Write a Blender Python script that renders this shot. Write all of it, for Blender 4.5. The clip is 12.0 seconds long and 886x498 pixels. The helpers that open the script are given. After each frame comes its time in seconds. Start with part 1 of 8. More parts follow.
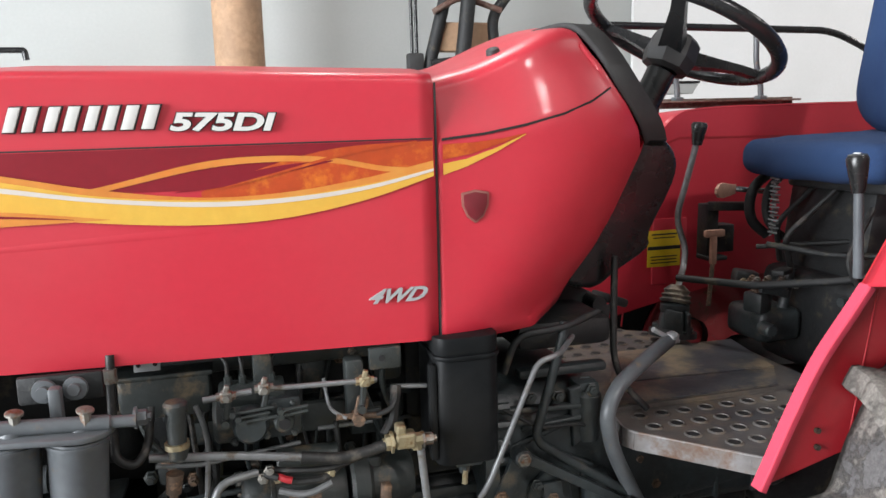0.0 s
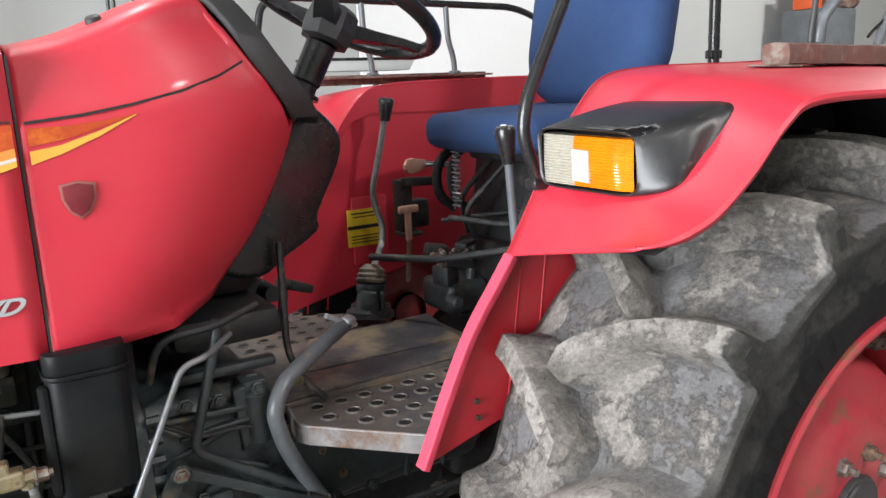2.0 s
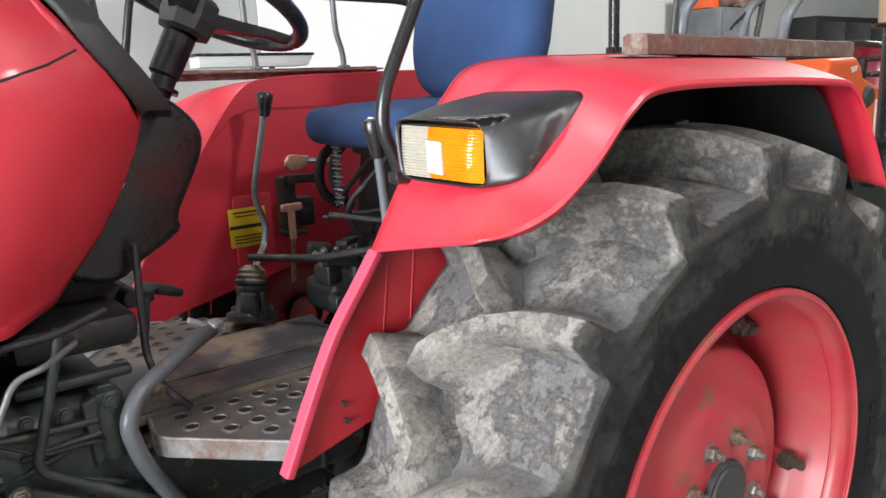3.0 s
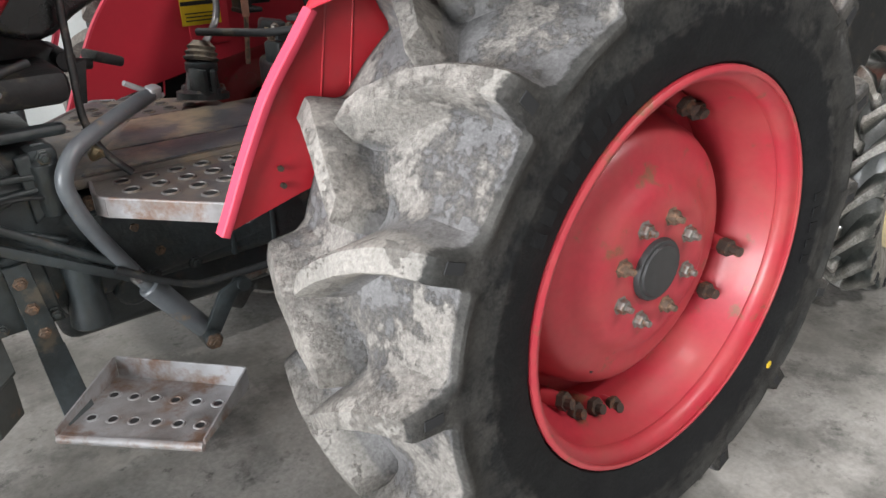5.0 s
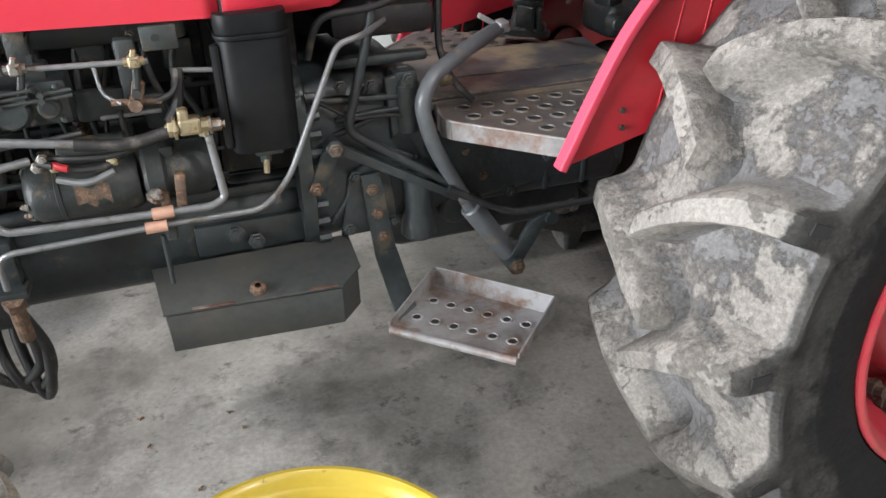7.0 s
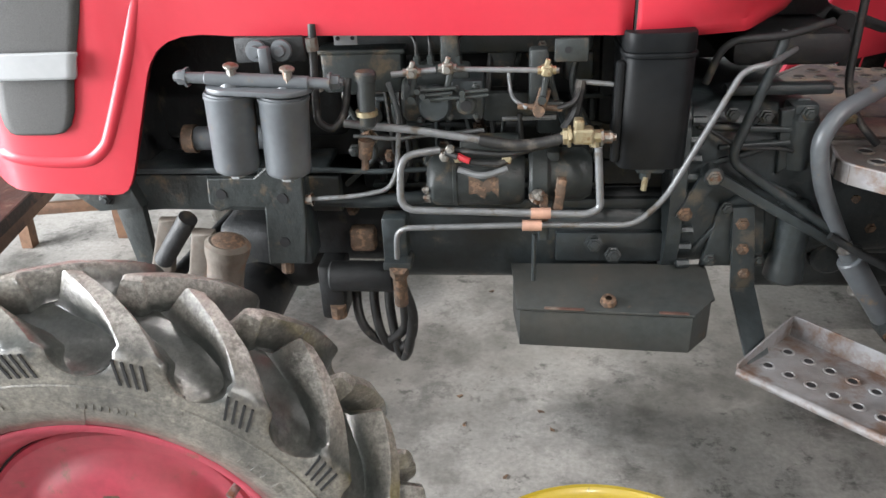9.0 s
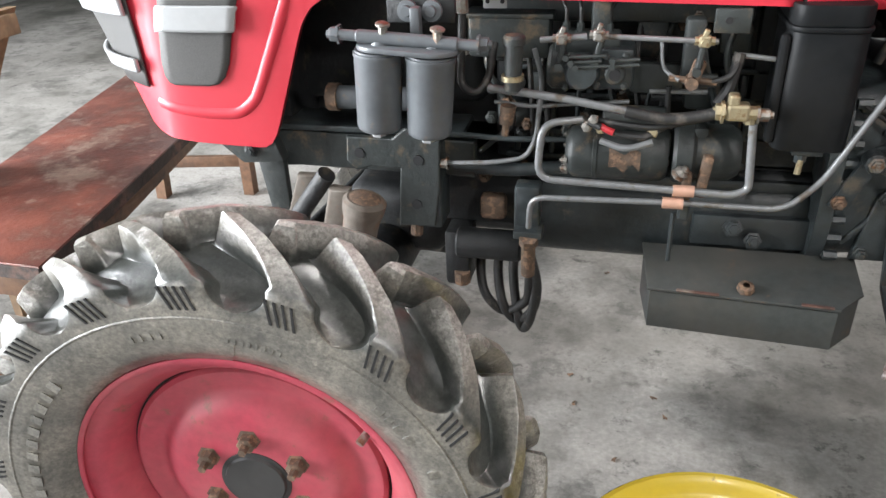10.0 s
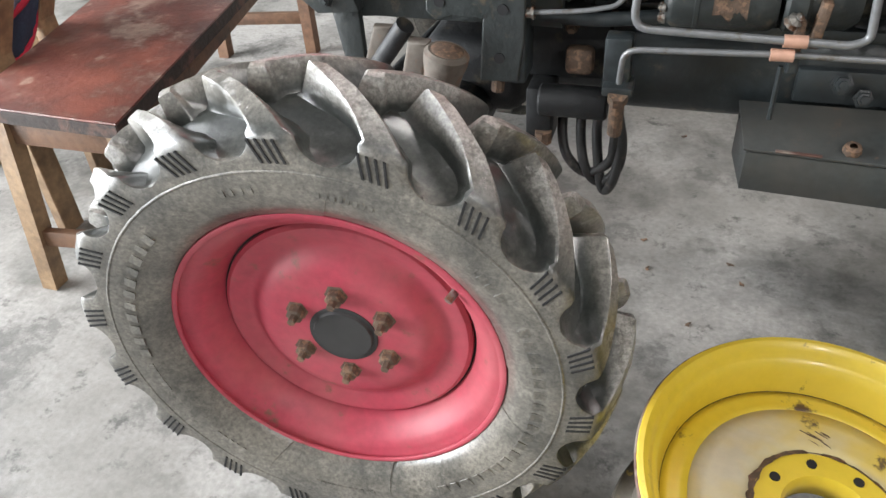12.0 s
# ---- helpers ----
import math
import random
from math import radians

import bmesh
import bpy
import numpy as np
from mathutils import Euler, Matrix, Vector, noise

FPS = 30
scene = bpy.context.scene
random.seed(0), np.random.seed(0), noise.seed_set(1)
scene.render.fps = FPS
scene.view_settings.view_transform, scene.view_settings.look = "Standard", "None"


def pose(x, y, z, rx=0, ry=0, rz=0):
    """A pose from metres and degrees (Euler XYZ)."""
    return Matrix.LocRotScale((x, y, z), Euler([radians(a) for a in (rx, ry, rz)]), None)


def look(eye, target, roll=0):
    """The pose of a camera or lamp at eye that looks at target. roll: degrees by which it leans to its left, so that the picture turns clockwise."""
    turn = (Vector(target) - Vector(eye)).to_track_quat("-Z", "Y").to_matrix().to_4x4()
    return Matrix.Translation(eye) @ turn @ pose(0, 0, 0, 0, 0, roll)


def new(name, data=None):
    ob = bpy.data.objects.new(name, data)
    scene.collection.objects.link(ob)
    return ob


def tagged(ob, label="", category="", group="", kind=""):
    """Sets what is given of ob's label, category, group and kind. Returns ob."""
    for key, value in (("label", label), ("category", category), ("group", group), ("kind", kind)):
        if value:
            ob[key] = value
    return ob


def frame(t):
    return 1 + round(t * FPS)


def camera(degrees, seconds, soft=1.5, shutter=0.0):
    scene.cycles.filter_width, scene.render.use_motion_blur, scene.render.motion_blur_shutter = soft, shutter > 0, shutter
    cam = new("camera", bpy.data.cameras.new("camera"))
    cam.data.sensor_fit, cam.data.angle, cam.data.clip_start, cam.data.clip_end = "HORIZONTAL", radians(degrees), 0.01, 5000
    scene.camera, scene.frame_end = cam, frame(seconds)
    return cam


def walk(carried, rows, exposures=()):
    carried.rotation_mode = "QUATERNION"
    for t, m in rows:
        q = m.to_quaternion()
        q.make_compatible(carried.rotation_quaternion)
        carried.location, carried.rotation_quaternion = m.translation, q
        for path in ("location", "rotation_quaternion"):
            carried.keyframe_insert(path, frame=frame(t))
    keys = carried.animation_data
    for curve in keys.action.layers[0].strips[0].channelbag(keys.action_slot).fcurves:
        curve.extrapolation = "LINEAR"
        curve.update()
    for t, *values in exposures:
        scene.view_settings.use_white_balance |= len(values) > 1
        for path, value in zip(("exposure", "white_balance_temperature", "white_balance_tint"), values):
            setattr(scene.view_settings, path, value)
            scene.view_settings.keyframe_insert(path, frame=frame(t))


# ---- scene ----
cam = camera(61.1, 12.0)
# seconds, eye, yaw to the left, pitch up, roll
ROWS = [
    (0, -1.4620, -1.4380, 1.3748, -14.81, -9.84, -1.48),
    (0.5, -1.4081, -1.4275, 1.3743, -20.96, -10.80, -2.22),
    (1, -1.3480, -1.4278, 1.3694, -25.53, -12.09, -2.79),
    (1.5, -1.2984, -1.4241, 1.3621, -28.40, -13.06, -2.56),
    (2, -1.2316, -1.4356, 1.3640, -32.06, -12.01, -2.44),
    (2.5, -1.1745, -1.4497, 1.3610, -35.64, -11.66, -2.65),
    (3, -1.1279, -1.4631, 1.3470, -37.83, -12.34, -2.57),
    (3.2, -1.1149, -1.4676, 1.3374, -38.93, -13.18, -2.38),
    (4.8, -1.0645, -1.5250, 1.2597, -38.88, -24.01, -0.31),
    (5, -1.0684, -1.5279, 1.2526, -37.97, -25.68, -0.90),
    (5.5, -1.1017, -1.5189, 1.2449, -35.00, -28.97, -2.36),
    (6, -1.1443, -1.5060, 1.2477, -31.42, -29.78, -3.33),
    (6.5, -1.1977, -1.4921, 1.2590, -25.14, -29.96, -3.56),
    (7, -1.2441, -1.4822, 1.2610, -19.31, -29.32, -1.25),
    (7.2, -1.2591, -1.4878, 1.2744, -16.57, -29.36, -1.30),
    (8.8, -1.3430, -1.4727, 1.2633, 3.29, -27.10, -2.41),
    (9, -1.3545, -1.4784, 1.2692, 5.82, -27.40, -2.50),
    (9.5, -1.3824, -1.4821, 1.2603, 9.65, -27.77, -2.07),
    (10, -1.4092, -1.4905, 1.2514, 14.39, -28.68, -2.32),
    (10.5, -1.4291, -1.4986, 1.2456, 18.25, -30.54, -3.05),
    (11, -1.4442, -1.4999, 1.2359, 20.20, -33.33, -3.61),
    (11.5, -1.4572, -1.4968, 1.2287, 21.55, -35.76, -4.45),
    (12, -1.4628, -1.4829, 1.2247, 19.95, -38.53, -4.77),
]


def aim(x, y, z, yaw, pitch, roll):
    return pose(x, y, z, 0, 0, yaw) @ pose(0, 0, 0, 90 + pitch) @ pose(0, 0, 0, 0, 0, roll)


EXPOSURES = [(0.0, -1.04), (1.5, -0.83), (2.5, -0.70), (5.0, -0.56), (6.5, -0.58), (7.2, -0.57), (9.0, -0.50), (9.5, -0.49), (10.5, -0.57), (12.0, -0.74)]
walk(cam, [(t, aim(*row)) for t, *row in ROWS], EXPOSURES)

# ---- light ----
world = bpy.data.worlds.new("shed_air")
scene.world = world
world.use_nodes = True
world.node_tree.nodes["Background"].inputs["Color"].default_value = (0.80, 0.86, 0.95, 1)
world.node_tree.nodes["Background"].inputs["Strength"].default_value = 0.15


def lamp(name, loc, target, size, size_y, watts, colour):
    data = bpy.data.lights.new(name, "AREA")
    data.shape, data.size, data.size_y, data.energy, data.color = "RECTANGLE", size, size_y, watts, colour
    ob = new(name, data)
    ob.matrix_world = look(loc, target)
    return ob


# ceiling tubes and the open door at the front of the shed
for tube_x, tube_y, tube_w in ((-2.4, -1.5, 16), (-0.7, -2.3, 40), (1.1, -3.7, 225), (-1.0, 1.0, 85), (4.8, 0.2, 340)):
    lamp("ceiling_tube_light", (tube_x, tube_y, 3.9), (tube_x, tube_y, 0), 0.40, 0.40, tube_w, (1.0, 0.97, 0.95))
lamp("door_daylight", (-7.28, -1.9, 1.95), (-1.0, -0.7, 0.8), 4.6, 3.4, 2550, (0.92, 0.96, 1.0))

# ---- materials ----


def material(name, base, rough=0.5, metal=0.0, spot=None, spot_scale=6.0, spot_amount=0.5, spot_edge=0.1, grain=0.06, grain_scale=60.0,
             bump=0.0, bump_scale=80.0, coat=0.0, second=None, second_scale=1.5, second_amount=0.4, rough_vary=0.12, random_tone=0.0, speck=None):
    """A painted or raw surface: a base colour, stains of a second colour at a small and a large scale, grain, relief and uneven gloss."""
    m = bpy.data.materials.new(name)
    m.use_nodes = True
    nt = m.node_tree
    n, l = nt.nodes, nt.links
    bsdf = n["Principled BSDF"]
    geo = n.new("ShaderNodeTexCoord")
    coord = geo.outputs["Object"]

    def noise_at(scale, detail=6.0, rough_n=0.6):
        t = n.new("ShaderNodeTexNoise")
        t.inputs["Scale"].default_value, t.inputs["Detail"].default_value, t.inputs["Roughness"].default_value = scale, detail, rough_n
        l.new(coord, t.inputs["Vector"])
        return t.outputs["Fac"]

    def ramp(value, lo, hi):
        r = n.new("ShaderNodeMapRange")
        r.inputs["From Min"].default_value, r.inputs["From Max"].default_value = lo, hi
        l.new(value, r.inputs["Value"])
        return r.outputs["Result"]

    def mix(fac, a, b, blend="MIX"):
        x = n.new("ShaderNodeMix")
        x.data_type, x.blend_type = "RGBA", blend
        if isinstance(fac, float):
            x.inputs[0].default_value = fac
        else:
            l.new(fac, x.inputs[0])
        for i, v in ((6, a), (7, b)):
            if isinstance(v, tuple):
                x.inputs[i].default_value = (*v, 1)
            else:
                l.new(v, x.inputs[i])
        return x.outputs[2]

    def times(a, k):
        x = n.new("ShaderNodeMath")
        x.operation = "MULTIPLY"
        l.new(a, x.inputs[0])
        x.inputs[1].default_value = k
        return x.outputs[0]

    colour = mix(ramp(noise_at(grain_scale), 0.3, 0.7), tuple(c * (1 - grain) for c in base), tuple(min(1, c * (1 + grain)) for c in base))
    if second:
        colour = mix(times(ramp(noise_at(second_scale, 4), 0.40, 0.66), second_amount), colour, second)
    if spot:
        lo = 0.62 - 0.3 * spot_amount
        colour = mix(ramp(noise_at(spot_scale, 8, 0.68), lo, lo + spot_edge), colour, spot)
    if speck:
        colour = mix(times(ramp(noise_at(13.0, 10, 0.74), 0.575, 0.66), 0.85), colour, speck)
        colour = mix(times(ramp(noise_at(4.0, 11, 0.80), 0.53, 0.60), 0.55), colour, speck)
    if random_tone:
        info = n.new("ShaderNodeObjectInfo")
        colour = mix(times(info.outputs["Random"], random_tone), colour, (0.02, 0.02, 0.02))
    l.new(colour, bsdf.inputs["Base Color"])
    r = n.new("ShaderNodeMapRange")
    r.inputs["To Min"].default_value, r.inputs["To Max"].default_value = max(0.03, rough - rough_vary), min(1, rough + rough_vary)
    l.new(noise_at(9.0, 5), r.inputs["Value"])
    l.new(r.outputs["Result"], bsdf.inputs["Roughness"])
    bsdf.inputs["Metallic"].default_value = metal
    bsdf.inputs["Coat Weight"].default_value = coat
    bsdf.inputs["Coat Roughness"].default_value = 0.12
    if bump:
        b = n.new("ShaderNodeBump")
        b.inputs["Strength"].default_value, b.inputs["Distance"].default_value = bump, 0.01
        l.new(noise_at(bump_scale, 8, 0.65), b.inputs["Height"])
        l.new(b.outputs["Normal"], bsdf.inputs["Normal"])
    return m


RED = material("red_paint", (0.55, 0.021, 0.043), 0.46, coat=0.15, grain=0.03, second=(0.52, 0.06, 0.07), second_scale=2.5, second_amount=0.35, bump=0.012, bump_scale=9)
RED_RIM = material("red_rim_paint", (0.37, 0.026, 0.040), 0.42, coat=0.05, grain=0.08, second=(0.36, 0.085, 0.070), second_scale=7, second_amount=0.5, spot=(0.20, 0.07, 0.04), spot_scale=11, spot_amount=0.10, spot_edge=0.06, bump=0.03, bump_scale=14)
RED_FADED = material("faded_red_rim_paint", (0.40, 0.046, 0.075), 0.5, grain=0.15, second=(0.43, 0.115, 0.125), second_scale=6, second_amount=0.6, spot=(0.19, 0.085, 0.06), spot_scale=26, spot_amount=0.07, spot_edge=0.10, bump=0.04, bump_scale=20)
# darker copy of RED: the near inner panel's shade is put into the colour
RED_INNER = material("shaded_red_paint", (0.42, 0.016, 0.026), 0.38, coat=0.2, grain=0.05, second=(0.30, 0.03, 0.03), second_scale=5, second_amount=0.5, bump=0.02, bump_scale=12)
PINK = material("bright_red_edge_trim", (0.66, 0.055, 0.100), 0.6, grain=0.03, bump=0.02, bump_scale=20)
IRON = material("grey_cast_iron_paint", (0.036, 0.045, 0.048), 0.38, spot=(0.085, 0.072, 0.055), spot_scale=15, spot_amount=0.13, spot_edge=0.10, grain=0.25, bump=0.25, bump_scale=55, second=(0.018, 0.019, 0.019), second_scale=7, second_amount=0.8)
IRON_LIGHT = material("grey_green_engine_paint", (0.033, 0.039, 0.038), 0.42, spot=(0.13, 0.10, 0.065), spot_scale=20, spot_amount=0.22, spot_edge=0.12, grain=0.25, bump=0.25, bump_scale=60, second=(0.026, 0.029, 0.029), second_scale=9, second_amount=0.8)
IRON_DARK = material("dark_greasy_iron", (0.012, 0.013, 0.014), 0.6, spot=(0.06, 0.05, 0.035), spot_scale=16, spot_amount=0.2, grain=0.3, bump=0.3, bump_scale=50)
GREY_STEEL = material("grey_painted_steel", (0.115, 0.125, 0.135), 0.38, grain=0.1, spot=(0.20, 0.14, 0.09), spot_scale=18, spot_amount=0.08, bump=0.06, bump_scale=40, second=(0.07, 0.075, 0.08), second_scale=8, second_amount=0.6)
PIPE = material("satin_steel_pipe", (0.20, 0.205, 0.21), 0.40, metal=0.4, grain=0.15, spot=(0.12, 0.10, 0.08), spot_scale=25, spot_amount=0.2, bump=0.04, bump_scale=60)
CHROME = material("bright_steel", (0.62, 0.63, 0.64), 0.22, metal=1.0, grain=0.08)
BOLT = material("worn_zinc_bolt", (0.23, 0.22, 0.20), 0.45, metal=0.6, grain=0.2, spot=(0.18, 0.10, 0.06), spot_scale=70, spot_amount=0.4, bump=0.1, bump_scale=120)
RUST = material("rusty_bolt", (0.10, 0.066, 0.045), 0.75, grain=0.35, spot=(0.22, 0.13, 0.08), spot_scale=80, spot_amount=0.4, bump=0.3, bump_scale=120)
RUST_DARK = material("dark_oily_rust", (0.045, 0.030, 0.022), 0.7, grain=0.35, spot=(0.13, 0.065, 0.035), spot_scale=60, spot_amount=0.3, bump=0.4, bump_scale=110)
RUST_IRON = material("rust_brown_angle_iron", (0.115, 0.058, 0.045), 0.7, grain=0.3, spot=(0.21, 0.165, 0.135), spot_scale=14, spot_amount=0.45, spot_edge=0.12, bump=0.4, bump_scale=40)
BRASS = material("brass_fitting", (0.40, 0.34, 0.22), 0.40, metal=0.7, grain=0.2, spot=(0.25, 0.16, 0.08), spot_scale=60, spot_amount=0.3)
COPPER = material("copper_sleeve", (0.50, 0.29, 0.21), 0.55, metal=0.2, grain=0.15)
BLACK = material("black_plastic", (0.012, 0.012, 0.013), 0.27, grain=0.2, second=(0.024, 0.024, 0.023), second_scale=6, second_amount=0.5, bump=0.03, bump_scale=60)
BLACK_WORN = material("weathered_black_plastic", (0.015, 0.015, 0.016), 0.40, grain=0.25, second=(0.030, 0.029, 0.027), second_scale=9, second_amount=0.6, spot=(0.07, 0.065, 0.055), spot_scale=40, spot_amount=0.10, bump=0.06, bump_scale=70)
BLACK_DULL = material("dull_grey_black_plastic", (0.028, 0.028, 0.029), 0.55, grain=0.15, second=(0.048, 0.047, 0.045), second_scale=6, second_amount=0.5, bump=0.05, bump_scale=90)
HOSE_DUSTY = material("dusty_rubber", (0.06, 0.055, 0.048), 0.7, grain=0.2, spot=(0.20, 0.17, 0.13), spot_scale=14, spot_amount=0.5, bump=0.15, bump_scale=90)
HOSE = material("black_rubber_hose", (0.018, 0.018, 0.018), 0.5, grain=0.2, spot=(0.08, 0.07, 0.06), spot_scale=30, spot_amount=0.25, bump=0.15, bump_scale=120)
BLUE = material("blue_seat_cloth", (0.012, 0.038, 0.115), 0.9, grain=0.22, grain_scale=300, second=(0.020, 0.054, 0.145), second_scale=5, second_amount=0.6, bump=0.3, bump_scale=380)
GRILLE = material("grey_mesh_grille", (0.062, 0.060, 0.058), 0.65, grain=0.30, grain_scale=600, bump=0.18, bump_scale=700)
NAME_SILVER = material("silver_white_plating", (0.66, 0.65, 0.63), 0.3, grain=0.04, coat=0.3)
SILVER = material("silver_grey_plastic_strip", (0.36, 0.37, 0.38), 0.36, grain=0.05, second=(0.42, 0.42, 0.42), second_scale=6, second_amount=0.4)
YELLOW = material("yellow_rim_paint", (0.68, 0.50, 0.035), 0.38, coat=0.15, grain=0.05, spot=(0.10, 0.06, 0.03), spot_scale=9, spot_amount=0.05, spot_edge=0.05, second=(0.72, 0.56, 0.10), second_scale=3, second_amount=0.5, bump=0.05, bump_scale=20)
CREAM = material("yellow_and_bare_cream_primer", (0.60, 0.55, 0.40), 0.45, grain=0.06, spot=(0.13, 0.09, 0.05), spot_scale=10, spot_amount=0.02, spot_edge=0.04, second=(0.68, 0.50, 0.05), second_scale=5.0, second_amount=0.9, bump=0.06, bump_scale=30)
WORN_FLANGE = material("grimy_worn_flange", (0.060, 0.050, 0.038), 0.6, grain=0.3, spot=(0.42, 0.30, 0.05), spot_scale=14, spot_amount=0.12, spot_edge=0.06, second=(0.14, 0.125, 0.10), second_scale=10, second_amount=0.7, bump=0.3, bump_scale=60)
CONCRETE = material("stained_concrete", speck=(0.070, 0.068, 0.062), base=(0.345, 0.328, 0.308), rough=0.60, grain=0.20, grain_scale=70, spot=(0.070, 0.068, 0.058), spot_scale=2.3, spot_amount=0.46, spot_edge=0.20, second=(0.150, 0.142, 0.125), second_scale=1.3, second_amount=0.9, bump=0.12, bump_scale=30)
WALL = material("grey_white_wall_paint", (0.44, 0.455, 0.445), 0.8, grain=0.03, second=(0.40, 0.41, 0.40), second_scale=0.8, second_amount=0.6, bump=0.05, bump_scale=40)
ROOF_SHEET = material("grey_roof_sheet", (0.12, 0.12, 0.12), 0.7, grain=0.05, second=(0.09, 0.09, 0.09), second_scale=1.0)
WHITE = material("white_panel_paint", (0.80, 0.80, 0.80), 0.6, grain=0.02, second=(0.72, 0.72, 0.71), second_scale=1.5, second_amount=0.4)
POST = material("tan_wooden_post", (0.40, 0.25, 0.15), 0.7, grain=0.2, grain_scale=30, second=(0.30, 0.19, 0.12), second_scale=6, second_amount=0.7, bump=0.2, bump_scale=30)
WOOD = material("pale_bench_wood", (0.27, 0.175, 0.095), 0.6, grain=0.3, grain_scale=40, spot=(0.10, 0.06, 0.035), spot_scale=7, spot_amount=0.35, spot_edge=0.2, second=(0.15, 0.09, 0.05), second_scale=9, second_amount=0.7, bump=0.2, bump_scale=50)
WOOD_DARK = material("darker_brown_wood", (0.13, 0.065, 0.035), 0.6, grain=0.3, grain_scale=40, spot=(0.05, 0.03, 0.02), spot_scale=8, spot_amount=0.35, spot_edge=0.2, second=(0.20, 0.11, 0.06), second_scale=9, second_amount=0.6, bump=0.2, bump_scale=50)
EDGE_WOOD = material("near_black_wood_edge", (0.030, 0.020, 0.016), 0.7, grain=0.3, spot=(0.10, 0.05, 0.035), spot_scale=12, spot_amount=0.25, bump=0.3, bump_scale=60)
BENCH_TOP = material("worn_red_brown_bench_paint", speck=(0.33, 0.23, 0.18), base=(0.105, 0.042, 0.034), rough=0.33, grain=0.3, spot=(0.038, 0.029, 0.027), spot_scale=4, spot_amount=0.52, spot_edge=0.22, second=(0.26, 0.085, 0.058), second_scale=3.2, second_amount=0.75, bump=0.35, bump_scale=25)
PLATE = material("dusty_checker_plate", (0.125, 0.112, 0.100), 0.5, grain=0.18, spot=(0.21, 0.165, 0.115), spot_scale=9, spot_amount=0.36, spot_edge=0.14, second=(0.060, 0.064, 0.075), second_scale=7, second_amount=0.9, bump=0.2, bump_scale=60)
TUNNEL = material("greasy_tunnel_steel", (0.050, 0.055, 0.065), 0.42, grain=0.2, spot=(0.27, 0.215, 0.145), spot_scale=6, spot_amount=0.52, spot_edge=0.16, second=(0.10, 0.10, 0.105), second_scale=10, second_amount=0.7, bump=0.25, bump_scale=45)
DUSTY = material("dust_caked_casting", (0.085, 0.068, 0.054), 0.8, grain=0.2, spot=(0.16, 0.085, 0.05), spot_scale=10, spot_amount=0.30, spot_edge=0.12, second=(0.19, 0.17, 0.145), second_scale=11, second_amount=0.7, bump=0.3, bump_scale=40)
STEP_IRON = material("brown_worn_step_iron", (0.155, 0.142, 0.138), 0.45, grain=0.18, spot=(0.13, 0.075, 0.05), spot_scale=11, spot_amount=0.36, spot_edge=0.12, second=(0.30, 0.30, 0.31), second_scale=9, second_amount=0.8, bump=0.2, bump_scale=60)
AMBER = material("amber_lens", (0.66, 0.20, 0.006), 0.16, grain=0.05, coat=0.5, second=(0.50, 0.10, 0.003), second_scale=14, second_amount=0.5)
CLEAR = material("ribbed_clear_lens", (0.34, 0.32, 0.265), 0.16, grain=0.06, coat=0.7)
PLAIN_LENS = material("plain_pale_lens", (0.44, 0.41, 0.35), 0.35)
TOOL_GREY = material("dusty_grey_box_paint", (0.046, 0.052, 0.051), 0.6, grain=0.2, spot=(0.13, 0.088, 0.06), spot_scale=18, spot_amount=0.06, second=(0.085, 0.078, 0.068), second_scale=6, second_amount=0.7, bump=0.1, bump_scale=60)
TANK_BLACK = material("satin_black_tank_paint", (0.009, 0.010, 0.011), 0.42, grain=0.2, second=(0.020, 0.020, 0.020), second_scale=7, second_amount=0.6, bump=0.04, bump_scale=50)
PALE_RIM = material("cream_rim_paint", (0.58, 0.50, 0.30), 0.5, grain=0.08, second=(0.48, 0.38, 0.20), second_scale=5, second_amount=0.6)
WEATHERED = material("weathered_brown_bar", (0.115, 0.076, 0.060), 0.75, grain=0.35, spot=(0.19, 0.155, 0.13), spot_scale=22, spot_amount=0.34, spot_edge=0.12, second=(0.13, 0.045, 0.035), second_scale=9, second_amount=0.8, bump=0.5, bump_scale=50)
ORANGE = material("orange_sheet_paint", (0.65, 0.10, 0.02), 0.5)
DECAL_YELLOW = material("yellow_decal_film", (0.70, 0.42, 0.065), 0.34, grain=0.05, second=(0.72, 0.36, 0.05), second_scale=8, second_amount=0.6)
DECAL_ORANGE = material("orange_decal_film", (0.62, 0.19, 0.032), 0.34, grain=0.10, second=(0.66, 0.30, 0.06), second_scale=9, second_amount=0.8)
DECAL_FLAME = material("flame_orange_decal_film", (0.46, 0.060, 0.012), 0.32, grain=0.1, spot=(0.70, 0.19, 0.02), spot_scale=22, spot_amount=0.42, spot_edge=0.2)
DECAL_DARK = material("dark_red_decal_film", (0.22, 0.006, 0.016), 0.32, grain=0.05)
DECAL_WHITE = material("white_decal_film", (0.62, 0.56, 0.51), 0.32, grain=0.02)
STICKER = material("yellow_warning_sticker", (0.72, 0.50, 0.02), 0.45, grain=0.04)
INK = material("black_print", (0.02, 0.02, 0.02), 0.5)
BADGE_RIM = material("dull_bronze_rim", (0.32, 0.13, 0.11), 0.35, metal=0.4)
BADGE = material("dark_red_badge", (0.16, 0.010, 0.018), 0.25, coat=0.5)
DENIM = material("dark_denim_cloth", (0.030, 0.042, 0.075), 0.9, grain=0.3, grain_scale=220, bump=0.3, bump_scale=200)
DENIM_PALE = material("faded_denim", (0.17, 0.21, 0.29), 0.85, grain=0.25, second=(0.10, 0.13, 0.20), second_scale=9, second_amount=0.6, bump=0.2, bump_scale=120)
